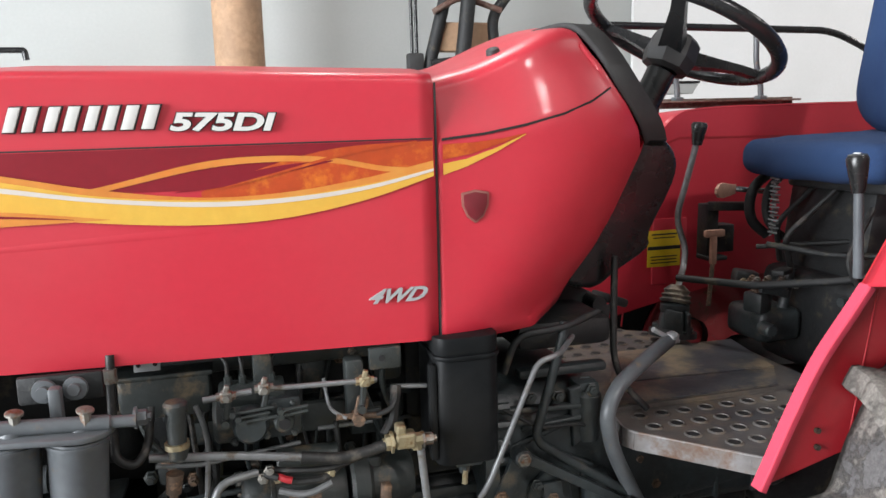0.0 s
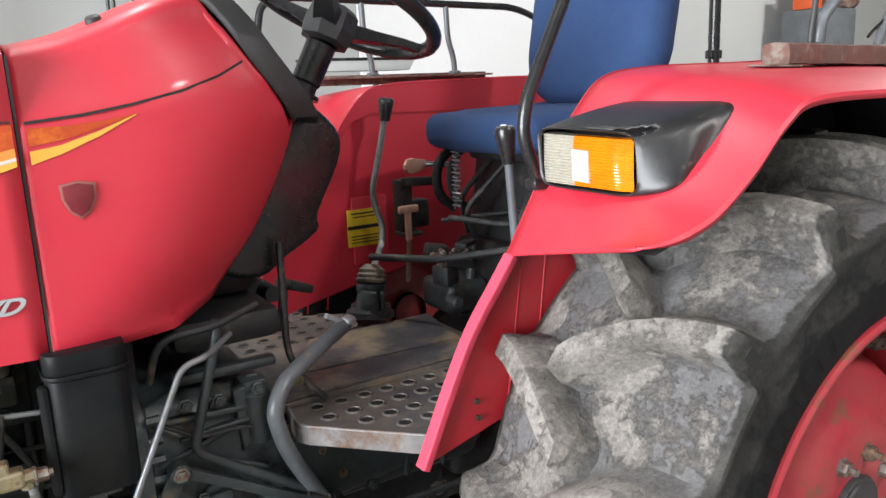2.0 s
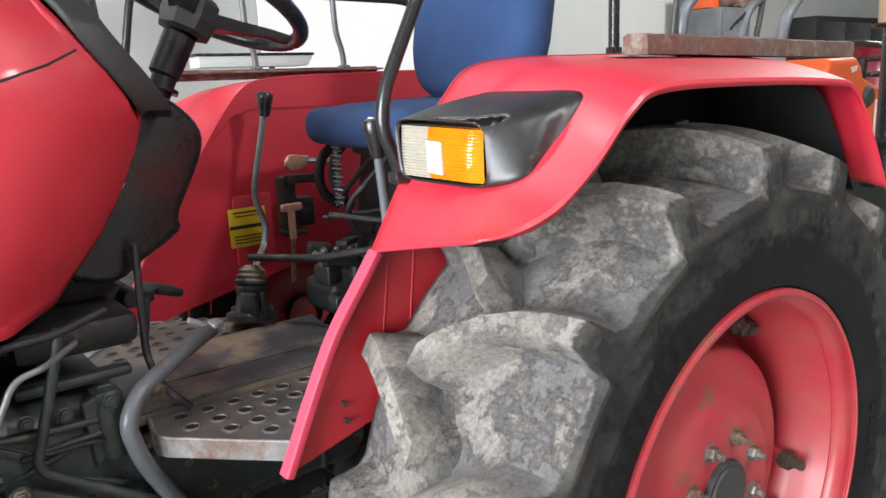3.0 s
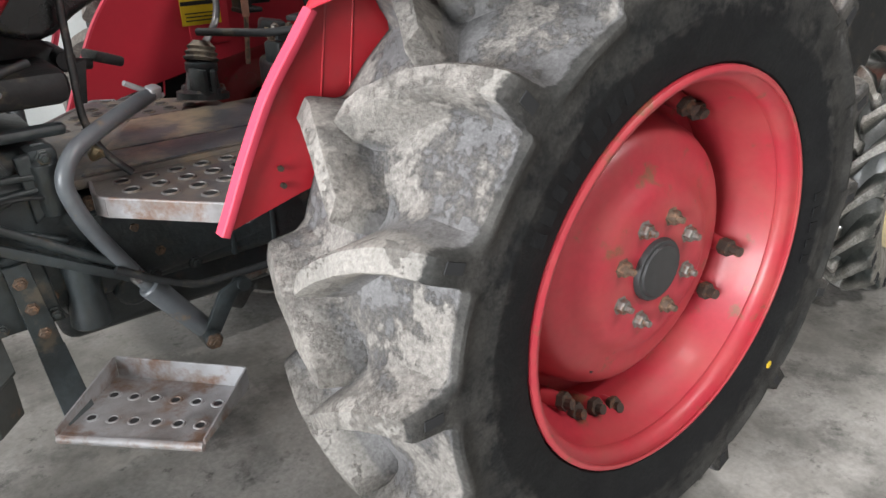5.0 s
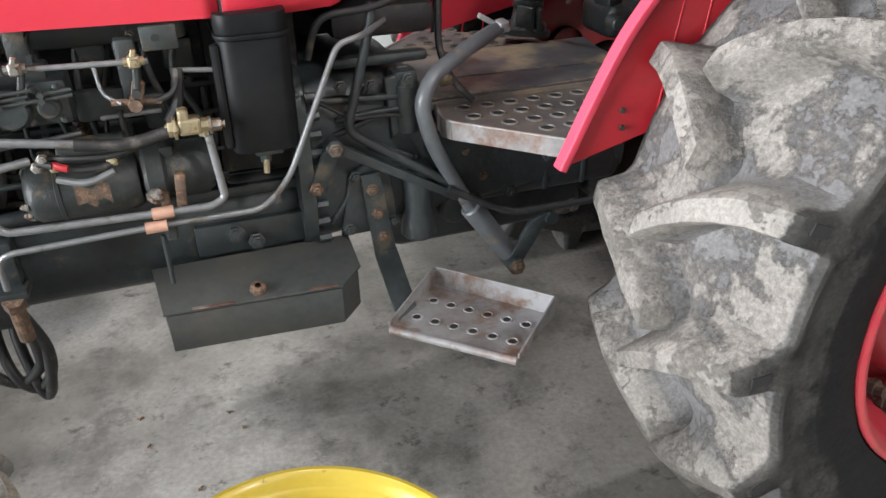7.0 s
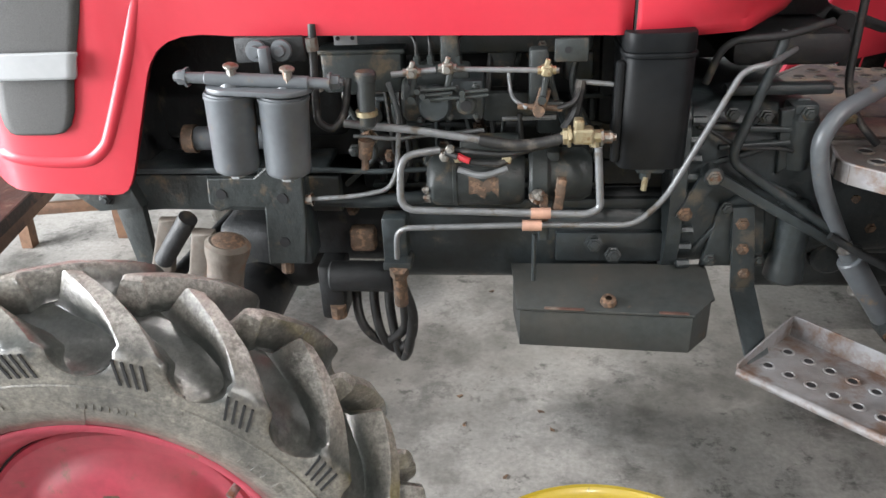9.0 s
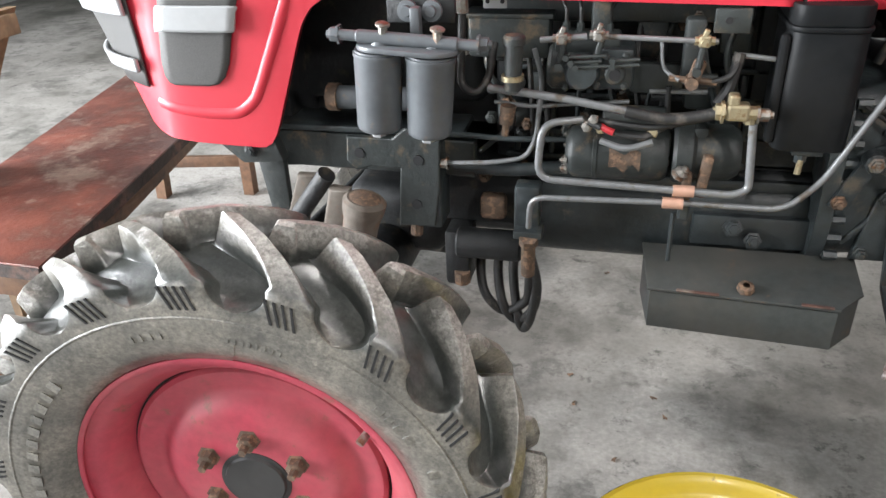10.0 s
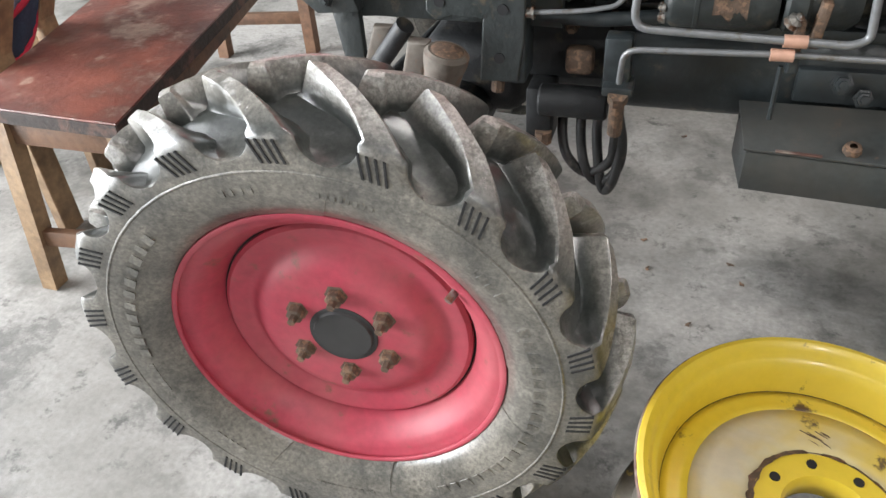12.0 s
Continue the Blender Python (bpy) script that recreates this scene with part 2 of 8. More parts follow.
RED_CLOTH = material("red_cloth_trim", (0.45, 0.02, 0.05), 0.8, grain=0.1)
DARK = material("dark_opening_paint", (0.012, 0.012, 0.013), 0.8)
TANK_BLACK.node_tree.nodes["Principled BSDF"].inputs["Specular IOR Level"].default_value = 0.10


def rubber(name, zones, wall_from=0.0, wall_colour=None, soft=0.5, mud_from=0.0, mud=(0.33, 0.30, 0.26), slope=0.0, rough=0.62, gloss=0.30, grit=0.62, crumble=0.6, patch=(0.493, 0.523), ring=None):
    """Tyre rubber about its own axis: tones of wear and groove shade by radius, each (radius, colour), broken up by mud
    speckle; wall_colour on the outer face.
    """
    m = material(name, (0.022, 0.022, 0.023), rough, grain=0.25, bump=0.28, bump_scale=75)
    nt = m.node_tree
    n, l = nt.nodes, nt.links
    bsdf = n["Principled BSDF"]
    coord = n.new("ShaderNodeTexCoord")

    def node(kind, a, b=None, op=None):
        x = n.new(kind)
        if op:
            x.operation = op
        for i, v in enumerate((a, b)):
            if v is None:
                continue
            if isinstance(v, (int, float, tuple)):
                x.inputs[i].default_value = v
            else:
                l.new(v, x.inputs[i])
        return x

    def cloud(scale, detail=8, rough=0.65):
        t = n.new("ShaderNodeTexNoise")
        t.inputs["Scale"].default_value, t.inputs["Detail"].default_value, t.inputs["Roughness"].default_value = scale, detail, rough
        l.new(coord.outputs["Object"], t.inputs["Vector"])
        return t.outputs["Fac"]

    def span(v, lo, hi, to=(0.0, 1.0)):
        r = n.new("ShaderNodeMapRange")
        r.inputs["From Min"].default_value, r.inputs["From Max"].default_value = lo, hi
        r.inputs["To Min"].default_value, r.inputs["To Max"].default_value = to
        l.new(v, r.inputs["Value"])
        return r.outputs["Result"]

    def blend(fac, a, b, kind="MIX"):
        x = n.new("ShaderNodeMix")
        x.data_type, x.blend_type = "RGBA", kind
        for i, v in ((0, fac), (6, a), (7, b)):
            if isinstance(v, tuple):
                x.inputs[i].default_value = (*v, 1)
            elif isinstance(v, float):
                x.inputs[i].default_value = v
            else:
                l.new(v, x.inputs[i])
        return x.outputs[2]

    flat = node("ShaderNodeVectorMath", coord.outputs["Object"], (1, 0, 1), "MULTIPLY")
    radius = node("ShaderNodeVectorMath", flat.outputs[0], None, "LENGTH").outputs["Value"]
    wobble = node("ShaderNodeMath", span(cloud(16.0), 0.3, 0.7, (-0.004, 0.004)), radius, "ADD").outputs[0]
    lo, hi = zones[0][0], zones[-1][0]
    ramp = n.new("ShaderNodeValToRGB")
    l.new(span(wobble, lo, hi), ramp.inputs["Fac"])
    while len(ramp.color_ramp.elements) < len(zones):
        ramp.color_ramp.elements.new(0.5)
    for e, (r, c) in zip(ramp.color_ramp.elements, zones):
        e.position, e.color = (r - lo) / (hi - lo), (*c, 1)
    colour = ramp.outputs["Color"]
    if wall_colour:
        split = node("ShaderNodeSeparateXYZ", coord.outputs["Object"])
        off = node("ShaderNodeMath", split.outputs["Y"], None, "ABSOLUTE").outputs[0]
        lean = node("ShaderNodeMath", node("ShaderNodeMath", node("ShaderNodeMath", radius, 0.5, "SUBTRACT").outputs[0], slope, "MULTIPLY").outputs[0], off, "ADD").outputs[0]
        clean = span(node("ShaderNodeMath", span(cloud(22.0, 6, 0.7), 0.3, 0.7, (-0.008, 0.008)), lean, "ADD").outputs[0], wall_from, wall_from + 0.006)
        l.new(span(clean, 0.0, 1.0, (rough, max(rough, 0.62))), bsdf.inputs["Roughness"])
        scuff = span(cloud(34.0, 10, 0.78), 0.56, 0.66, (0.0, 0.35))
        wall = blend(scuff, wall_colour, tuple(min(1.0, c * 3.2 + 0.012) for c in wall_colour))
        if ring:
            dust = node("ShaderNodeMath", span(wobble, ring[0], ring[0] + 0.008), span(cloud(9.0, 8, 0.7), 0.38, 0.60, (0.25, 1.0)), "MULTIPLY").outputs[0]
            wall = blend(dust, wall, ring[1])
        colour = blend(clean, colour, wall)
    # mud speckle and rubbed patches
    colour = blend(span(cloud(8.0, 9, 0.7), 0.40, 0.62, (0.0, soft)), colour, (0.030, 0.032, 0.030))
    patchy = node("ShaderNodeMath", node("ShaderNodeMath", cloud(7.0, 6, 0.6), 0.66, "MULTIPLY").outputs[0], node("ShaderNodeMath", cloud(46.0, 10, 0.8), 0.34, "MULTIPLY").outputs[0], "ADD").outputs[0]
    speckle = node("ShaderNodeMath", span(patchy, patch[0], patch[1], (0.0, 0.92)), span(radius, mud_from, mud_from + 0.02), "MULTIPLY").outputs[0]
    if slope:
        speckle = node("ShaderNodeMath", speckle, span(lean, wall_from, wall_from + 0.006, (1.0, 0.14)), "MULTIPLY").outputs[0]
    colour = blend(speckle, colour, blend(span(cloud(90.0, 6, 0.7), 0.42, 0.60), mud, tuple(c * 0.72 for c in mud)))
    crust = node("ShaderNodeMath", node("ShaderNodeMath", speckle, cloud(60.0, 8, 0.75), "MULTIPLY").outputs[0], node("ShaderNodeMath", cloud(75.0, 8, 0.65), 0.35, "MULTIPLY").outputs[0], "ADD").outputs[0]
    relief = n.new("ShaderNodeBump")
    relief.inputs["Strength"].default_value, relief.inputs["Distance"].default_value = crumble, 0.006
    l.new(crust, relief.inputs["Height"])
    l.new(relief.outputs["Normal"], bsdf.inputs["Normal"])
    colour = blend(span(cloud(150.0, 8, 0.8), 0.40, 0.62), blend(1.0, colour, (grit, grit, grit), "MULTIPLY"), colour)
    l.new(colour, bsdf.inputs["Base Color"])
    bsdf.inputs["Specular IOR Level"].default_value = gloss
    return m


TYRE_REAR = rubber("muddy_tyre_rubber", [(0.40, (0.011, 0.011, 0.012)), (0.528, (0.013, 0.013, 0.014)), (0.536, (0.150, 0.145, 0.146)), (0.575, (0.175, 0.168, 0.168)), (0.604, (0.18, 0.172, 0.167)), (0.611, (0.24, 0.224, 0.206)), (0.634, (0.31, 0.288, 0.263))], 0.203, (0.0135, 0.0135, 0.014), soft=0.30, mud_from=0.530, mud=(0.315, 0.290, 0.264), slope=0.10, gloss=0.13, rough=0.7, crumble=0.9, patch=(0.474, 0.526), ring=(0.452, (0.058, 0.055, 0.051)))
# over the dust, groove shade and brighter lug tops are put into these tones
TYRE_FRONT = rubber("dusty_shaded_tyre_rubber", [(0.25, (0.29, 0.268, 0.226)), (0.335, (0.29, 0.268, 0.226)), (0.347, (0.12, 0.122, 0.110)), (0.365, (0.055, 0.062, 0.057)), (0.380, (0.08, 0.084, 0.075)), (0.396, (0.34, 0.32, 0.28)), (0.416, (0.47, 0.44, 0.385))], 0.094, (0.255, 0.234, 0.196), soft=0.70, mud_from=0.380, mud=(0.52, 0.50, 0.46), rough=0.28, gloss=1.0, grit=0.38, crumble=0.35)

# ---- mesh helpers ----


def thing(name, label, category, group="", at=(0, 0, 0)):
    ob = tagged(new(name), label, category, group)
    ob.location = at
    return ob


def origin_of(ob):
    at = Vector((0, 0, 0))
    while ob is not None:
        at += ob.location
        ob = ob.parent
    return at


def part(name, bm, mat, parent, label="", at=None, smooth=True, kind="", local=False):
    """One mesh of world coordinates, hung under parent; its own origin is at (world) or the parent's. local: the mesh is in the parent's own axes."""
    base = Vector((0, 0, 0)) if local else origin_of(parent)
    place = Vector(at) if at is not None else base.copy()
    bmesh.ops.translate(bm, vec=-place, verts=bm.verts)
    bmesh.ops.recalc_face_normals(bm, faces=bm.faces)
    me = bpy.data.meshes.new(name)
    bm.to_mesh(me)
    bm.free()
    me.materials.append(mat)
    if smooth:
        me.shade_smooth()
        me.set_sharp_from_angle(angle=radians(38))
    ob = new(name, me)
    if parent is not None:
        ob.parent = parent
    ob.location = (0, 0, 0) if local else place - base
    return tagged(ob, label, kind=kind)


def box(bm, size, at, rot=(0, 0, 0), bevel=0.004, segments=2):
    made = bmesh.ops.create_cube(bm, size=1.0)["verts"]
    bmesh.ops.scale(bm, vec=size, verts=made)
    if bevel:
        edges = list({e for v in made for e in v.link_edges})
        made = list({v for f in bmesh.ops.bevel(bm, geom=edges, offset=min(bevel, min(size) * 0.45), segments=segments, affect="EDGES", profile=0.5)["faces"] for v in f.verts} | {v for v in made if v.is_valid})
    bmesh.ops.transform(bm, matrix=pose(*at, *rot), verts=made)
    return bm


def lathe(bm, profile, at, axis, segments=48, closed=False):
    """Turns (radius, height) pairs about axis through at."""
    turn = Vector(axis).normalized().to_track_quat("Z", "Y").to_matrix().to_4x4()
    m = Matrix.Translation(at) @ turn
    rings = []
    for r, h in profile:
        if r < 1e-6:
            rings.append([bm.verts.new(m @ Vector((0, 0, h)))])
        else:
            rings.append([bm.verts.new(m @ Vector((r * math.cos(a), r * math.sin(a), h))) for a in (2 * math.pi * k / segments for k in range(segments))])
    pairs = list(zip(rings, rings[1:])) + ([(rings[-1], rings[0])] if closed else [])
    for a, b in pairs:
        for k in range(segments):
            j = (k + 1) % segments
            q = [a[k % len(a)], a[j % len(a)], b[j % len(b)], b[k % len(b)]]
            q = list(dict.fromkeys(q))
            if len(q) > 2:
                bm.faces.new(q)
    return bm


def rod(bm, a, b, r, r2=None, segments=14, bevel=0.0):
    a, b = Vector(a), Vector(b)
    r2 = r if r2 is None else r2
    h = (b - a).length
    e = min(bevel, h / 3, r * 0.5)
    prof = [(0, 0), (r - e, 0), (r, e), (r2, h - e), (r2 - e, h), (0, h)] if e else [(0, 0), (r, 0), (r2, h), (0, h)]
    return lathe(bm, prof, a, b - a, segments)


def bent(points, radius, steps=5):
    """Points of a line whose corners are rounded."""
    pts = [Vector(p) for p in points]
    out = [pts[0]]
    for a, b, c in zip(pts, pts[1:], pts[2:]):
        d = min(radius, (a - b).length * 0.45, (c - b).length * 0.45)
        p, q = b + (a - b).normalized() * d, b + (c - b).normalized() * d
        for k in range(steps + 1):
            t = k / steps
            out.append(p * (1 - t) ** 2 + b * 2 * t * (1 - t) + q * t * t)
    out.append(pts[-1])
    return out


def pipe(bm, points, r, corner=0.03, segments=10, closed=False):
    pts = bent(points, corner) if corner else [Vector(p) for p in points]
    if closed:
        pts = [Vector(p) for p in points]
    normal = None
    rings = []
    n = len(pts)
    for i, p in enumerate(pts):
        before, after = (pts[i - 1], pts[(i + 1) % n]) if closed else (pts[max(i - 1, 0)], pts[min(i + 1, n - 1)])
        way = (after - before).normalized()
        if normal is None:
            normal = way.orthogonal().normalized()
        normal = (normal - way * normal.dot(way)).normalized()
        side = way.cross(normal)
        rings.append([bm.verts.new(p + (normal * math.cos(a) + side * math.sin(a)) * r) for a in (2 * math.pi * k / segments for k in range(segments))])
    for a, b in zip(rings, rings[1:] + ([rings[0]] if closed else [])):
        for k in range(segments):
            j = (k + 1) % segments
            bm.faces.new((a[k], a[j], b[j], b[k]))
    if not closed:
        bm.faces.new(list(reversed(rings[0])))
        bm.faces.new(rings[-1])
    return bm


def slab(bm, outline, depth, bevel=0.0, segments=2):
    """A flat plate: outline is a ring of world points, depth a vector through which it is thickened."""
    depth = Vector(depth)
    low = [bm.verts.new(p) for p in outline]
    high = [bm.verts.new(Vector(p) + depth) for p in outline]
    n = len(low)
    faces = [bm.faces.new(low), bm.faces.new(list(reversed(high)))]
    for k in range(n):
        faces.append(bm.faces.new((low[k], high[k], high[(k + 1) % n], low[(k + 1) % n])))
    if bevel:
        bmesh.ops.recalc_face_normals(bm, faces=faces)
        rim = [e for f in faces[:2] for e in f.edges]
        bmesh.ops.bevel(bm, geom=rim, offset=bevel, segments=segments, affect="EDGES", profile=0.5)
    return bm


def grid_faces(bm, rows, loop=False):
    """Faces between rows of points, all of one length. Returns the vertices."""
    vs = [[bm.verts.new(p) for p in row] for row in rows]
    for a, b in zip(vs, vs[1:] + ([vs[0]] if loop else [])):
        for k in range(len(a) - 1):
            bm.faces.new((a[k], a[k + 1], b[k + 1], b[k]))
    return vs


def thicken(ob, thickness, offset=-1.0):
    mod = ob.modifiers.new("thickness", "SOLIDIFY")
    mod.thickness, mod.offset = thickness, offset
    return ob


def spread(pairs, x):
    """The value at x on a broken line of (x, value) pairs."""
    xs, vs = zip(*pairs)
    return float(np.interp(x, xs, vs))


def smooth_line(points, steps=6):
    """A soft curve through points."""
    pts = [Vector(p) for p in points]
    out = []
    for i in range(len(pts) - 1):
        a, b, c, d = pts[max(i - 1, 0)], pts[i], pts[i + 1], pts[min(i + 2, len(pts) - 1)]
        for k in range(steps):
            t = k / steps
            out.append(0.5 * (2 * b + (c - a) * t + (2 * a - 5 * b + 4 * c - d) * t * t + (3 * b - a - 3 * c + d) * t ** 3))
    out.append(pts[-1])
    return out

# ---- the shed ----


def structure(name, bm, mat, label, category):
    ob = part(name, bm, mat, None, label, kind="structure", smooth=False)
    return tagged(ob, category=category)


def plain(size, at, bevel=0.0):
    return box(bmesh.new(), size, at, bevel=bevel)


structure("floor", plain((24, 18, 0.2), (0, 1, -0.1)), CONCRETE, "stained grey concrete shed floor", "floor")
structure("wall_north", plain((16.0, 0.2, 4.4), (4.0, 3.1, 2.2)), WALL, "plain grey-white painted shed wall", "wall")
structure("wall_northwest", plain((3.4, 0.2, 4.4), (-5.8, 9.9, 2.2)), WALL, "plain grey-white painted shed wall", "wall")
structure("wall_west_return", plain((0.2, 6.9, 4.4), (-4.1, 6.45, 2.2)), WALL, "plain grey-white return wall", "wall")
structure("wall_south", plain((24, 0.2, 4.4), (0, -7.1, 2.2)), WALL, "plain grey-white painted shed wall", "wall")
structure("wall_east", plain((0.2, 10.0, 4.4), (11.9, -2.0, 2.2)), WALL, "plain grey-white painted shed wall", "wall")
structure("wall_west", box(box(box(bmesh.new(), (0.2, 2.8, 4.4), (-7.4, -5.6, 2.2), bevel=0), (0.2, 9.4, 4.4), (-7.4, 5.1, 2.2), bevel=0), (0.2, 4.6, 0.6), (-7.4, -1.9, 4.1), bevel=0), WALL, "plain grey-white shed wall with a wide open doorway", "wall")
structure("ceiling", plain((24, 18, 0.15), (0, 1, 4.475)), ROOF_SHEET, "plain grey shed ceiling", "ceiling")

# ---- tractor ----
tractor = thing("tractor", "red four-wheel-drive farm tractor with blue seat and muddy tyres", "tractor")


def tyre_mesh(spec, side):
    """Carcass and lugs as one skin. Columns follow each lug across the tread, and the section swings between the groove and the lug."""
    lugs, half, count = spec["lugs"], spec["half"], len(spec["top"])
    pitch = 2 * math.pi / lugs
    bm, slots, marks = bmesh.new(), bmesh.new(), bmesh.new()
    for row in (-1, 1):
        start = spec["phase"] + (0.0 if row == side else 0.5 * pitch)
        lines = []
        for k in range(lugs):
            jit, worn = random.uniform(-0.006, 0.006), random.uniform(-0.003, 0.001)
            for c in range(15):
                line = []
                for (rt, ht), (rg, hg) in zip(spec["top"], spec["groove"]):
                    s = min(spec["reach"], max(0.0, 1 - ht / half))
                    near = spread(spec["hold"], ht)
                    w = (spec["wide"] + (spec["narrow"] - spec["wide"]) * min(1.0, s)) / rt
                    fa, fb = (v0 + (v1 - v0) * s for v0, v1 in spec["flanks"])
                    fa, fb = fa / rt, fb / rt
                    cut, cut_r = spec["scoop"]
                    if cut and rt <= cut_r + 0.001:
                        # a round-bottomed scoop cut into the sidewall between two lugs
                        opening = math.sqrt(max(0.0, cut * cut - min(cut, cut_r - rt) ** 2))
                        fa = fb = min(0.004, 0.2 * opening) / rt
                        w = pitch / 2 - opening / rt
                        near = 1.0 if opening > 0 else 2.0
                    gap = pitch - 2 * w - fa - fb
                    turn, m = ((-w - fa, 0), (-w - fa * 0.62, 0.10), (-w - fa * 0.30, 0.55), (-w - fa * 0.05, 0.93), (-w * 0.86, 1), (-w * 0.3, 1.0), (w * 0.3, 1.0), (w * 0.86, 1), (w + fb * 0.05, 0.93), (w + fb * 0.30, 0.55), (w + fb * 0.62, 0.10), (w + fb, 0),
                               (w + fb + gap * 0.25, 0), (w + fb + gap * 0.5, 0), (w + fb + gap * 0.75, 0))[c]
                    m = 1.0 if near > 1.5 else m * near
                    r, h = rg + (rt + (worn if s > 0.02 else 0) - rg) * m, hg + (ht - hg) * m
                    angle = start + pitch * k + jit + spec["sweep"] * s ** spec["curl"] + turn
                    p = Vector((r * math.cos(angle), row * h, r * math.sin(angle)))
                    if rt > spec["rough_from"]:
                        n = noise.noise(p * 26 + Vector((0, row, 0))) + 0.5 * noise.noise(p * 70)
                        p *= 1 + n * spec["roughness"] * (0.4 + 0.6 * m) / r
                    p.z = max(p.z, spec["flat"])
                    line.append(bm.verts.new(p))
                lines.append(line)
        for a, b in zip(lines, lines[1:] + lines[:1]):
            for i in range(count - 1):
                bm.faces.new((a[i], a[i + 1], b[i + 1], b[i]))
        if row != side:
            continue
        for k in range(lugs):
            for q in spec["slots"]:
                a0 = start + pitch * k + q / 0.36
                r0, r1 = spec["slot_reach"]
                ring = [(rr * math.cos(a0 + dd / rr + lean), side * spec["slot_at"], rr * math.sin(a0 + dd / rr + lean)) for rr, dd, lean in ((r0, -spec["slot"], 0), (r0, spec["slot"], 0), (r1, spec["slot"], spec["slot_lean"]), (r1, -spec["slot"], spec["slot_lean"]))]
                slab(slots, ring, (0, -side * 0.004, 0))
        for first, last, r, size in spec["marks"]:
            steps = int(abs(last - first) * math.pi / 180 * r / (size * 0.95))
            for j in range(steps):
                a0 = radians(first + (last - first) * (j + 0.5) / steps)
                w = size * random.uniform(0.22, 0.36)
                h = spread([(x, y) for x, y in spec["wall"]], r)
                ring = [(rr * math.cos(a0 + dd / rr), side * (h - 0.001), rr * math.sin(a0 + dd / rr)) for rr, dd in ((r - size * 0.5, -w), (r - size * 0.5, w), (r + size * 0.5, w), (r + size * 0.5, -w))]
                slab(marks, ring, (0, side * 0.0020, 0))
    return bm, slots, marks


def wheel(name, at, yaw, side, spec, label, parent=None):
    """A wheel about its own y axis; side is -1 where the outer face looks to -y."""
    bm = bmesh.new()
    lathe(bm, [(r, side * h) for r, h in spec["rim"]], (0, 0, 0), (0, 1, 0), 72)
    root = part(name, bm, spec["rim_paint"], tractor if parent is None else parent, label, local=True)
    root.location, root.rotation_euler = at, (0, 0, yaw)
    thicken(root, 0.004, 0.0)
    bm = bmesh.new()
    lathe(bm, [(r, side * h) for r, h in spec["disc"]], (0, 0, 0), (0, 1, 0), 72)
    thicken(part("disc", bm, spec["rim_paint"], root, local=True), 0.006, 0.0)
    # rear ring is brown dirt; front ring paints the open gap's shade
    if spec["joint"]:
        bm = bmesh.new()
        lathe(bm, [(r, side * h) for r, h in spec["joint"]], (0, 0, 0), (0, 1, 0), 72)
        part("rim_joint", bm, spec["joint_tone"], root, "dirt and gap shade in the rim joint", local=True)
    skin_bm, slot_bm, mark_bm = tyre_mesh(spec, side)
    tyre = part("tyre", skin_bm, spec["rubber"], root, spec["tyre_label"], local=True)
    if len(slot_bm.faces):
        part("lug_slot", slot_bm, DARK, tyre, "dark slots in the lug ends", local=True, kind="stuff")
    if len(mark_bm.faces):
        part("sidewall_marking", mark_bm, spec["rubber"], tyre, "raised marking bars on the sidewall", local=True, kind="stuff")
    bm = bmesh.new()
    cap_r, cap_h = spec["cap"]
    lathe(bm, [(0, side * (cap_h + 0.004)), (cap_r * 0.80, side * (cap_h + 0.004)), (cap_r * 0.84, side * cap_h), (cap_r * 0.95, side * cap_h), (cap_r, side * (cap_h - 0.006)), (cap_r, side * (cap_h - 0.05))], (0, 0, 0), (0, 1, 0), 40)
    part("hub_cap", bm, BLACK_DULL, root, "dark grey hub cap", local=True)
    count, circle, turn, bolt_h, bolt_r = spec["bolts"]
    for k in range(count):
        a = turn - 2 * math.pi * k / count
        x, z = circle * math.cos(a), circle * math.sin(a)
        bm = bmesh.new()
        lathe(bm, [(0, 0.030), (bolt_r * 0.45, 0.030), (bolt_r * 0.5, 0.018), (bolt_r * 0.92, 0.017), (bolt_r, 0.013), (bolt_r, 0.004), (bolt_r * 1.35, 0.003), (bolt_r * 1.4, -0.004)], (x, side * bolt_h, z), (0, side, 0), 6)
        part("wheel_bolt", bm, RUST if (k % 3 == 0 or spec["rusty"]) else BOLT, root, "rusty wheel nut" if (k % 3 == 0 or spec["rusty"]) else "", local=True, smooth=False)
    for a, r, h, ln in spec["clamps"]:
        a = radians(a)
        bm = bmesh.new()
        x, z = r * math.cos(a), r * math.sin(a)
        rod(bm, (x, side * (h + ln * 0.45), z), (x * 0.985, side * (h + ln * 0.72), z * 0.985), 0.019, segments=6)
        rod(bm, (x, side * (h + ln * 0.7), z), (x * 0.98, side * (h + ln), z * 0.98), 0.011, segments=8)
        clamp = part("rim_clamp_bolt", bm, RUST_DARK, root, "dark rusty rim clamp bolt", local=True, smooth=False)
        bm = bmesh.new()
        rod(bm, (x * 1.05, side * (h - 0.03), z * 1.05), (x, side * (h + ln * 0.46), z), 0.021, 0.015, segments=12)
        part("clamp_lug", bm, spec["rim_paint"], clamp, "red clamp lug", local=True)
    return root


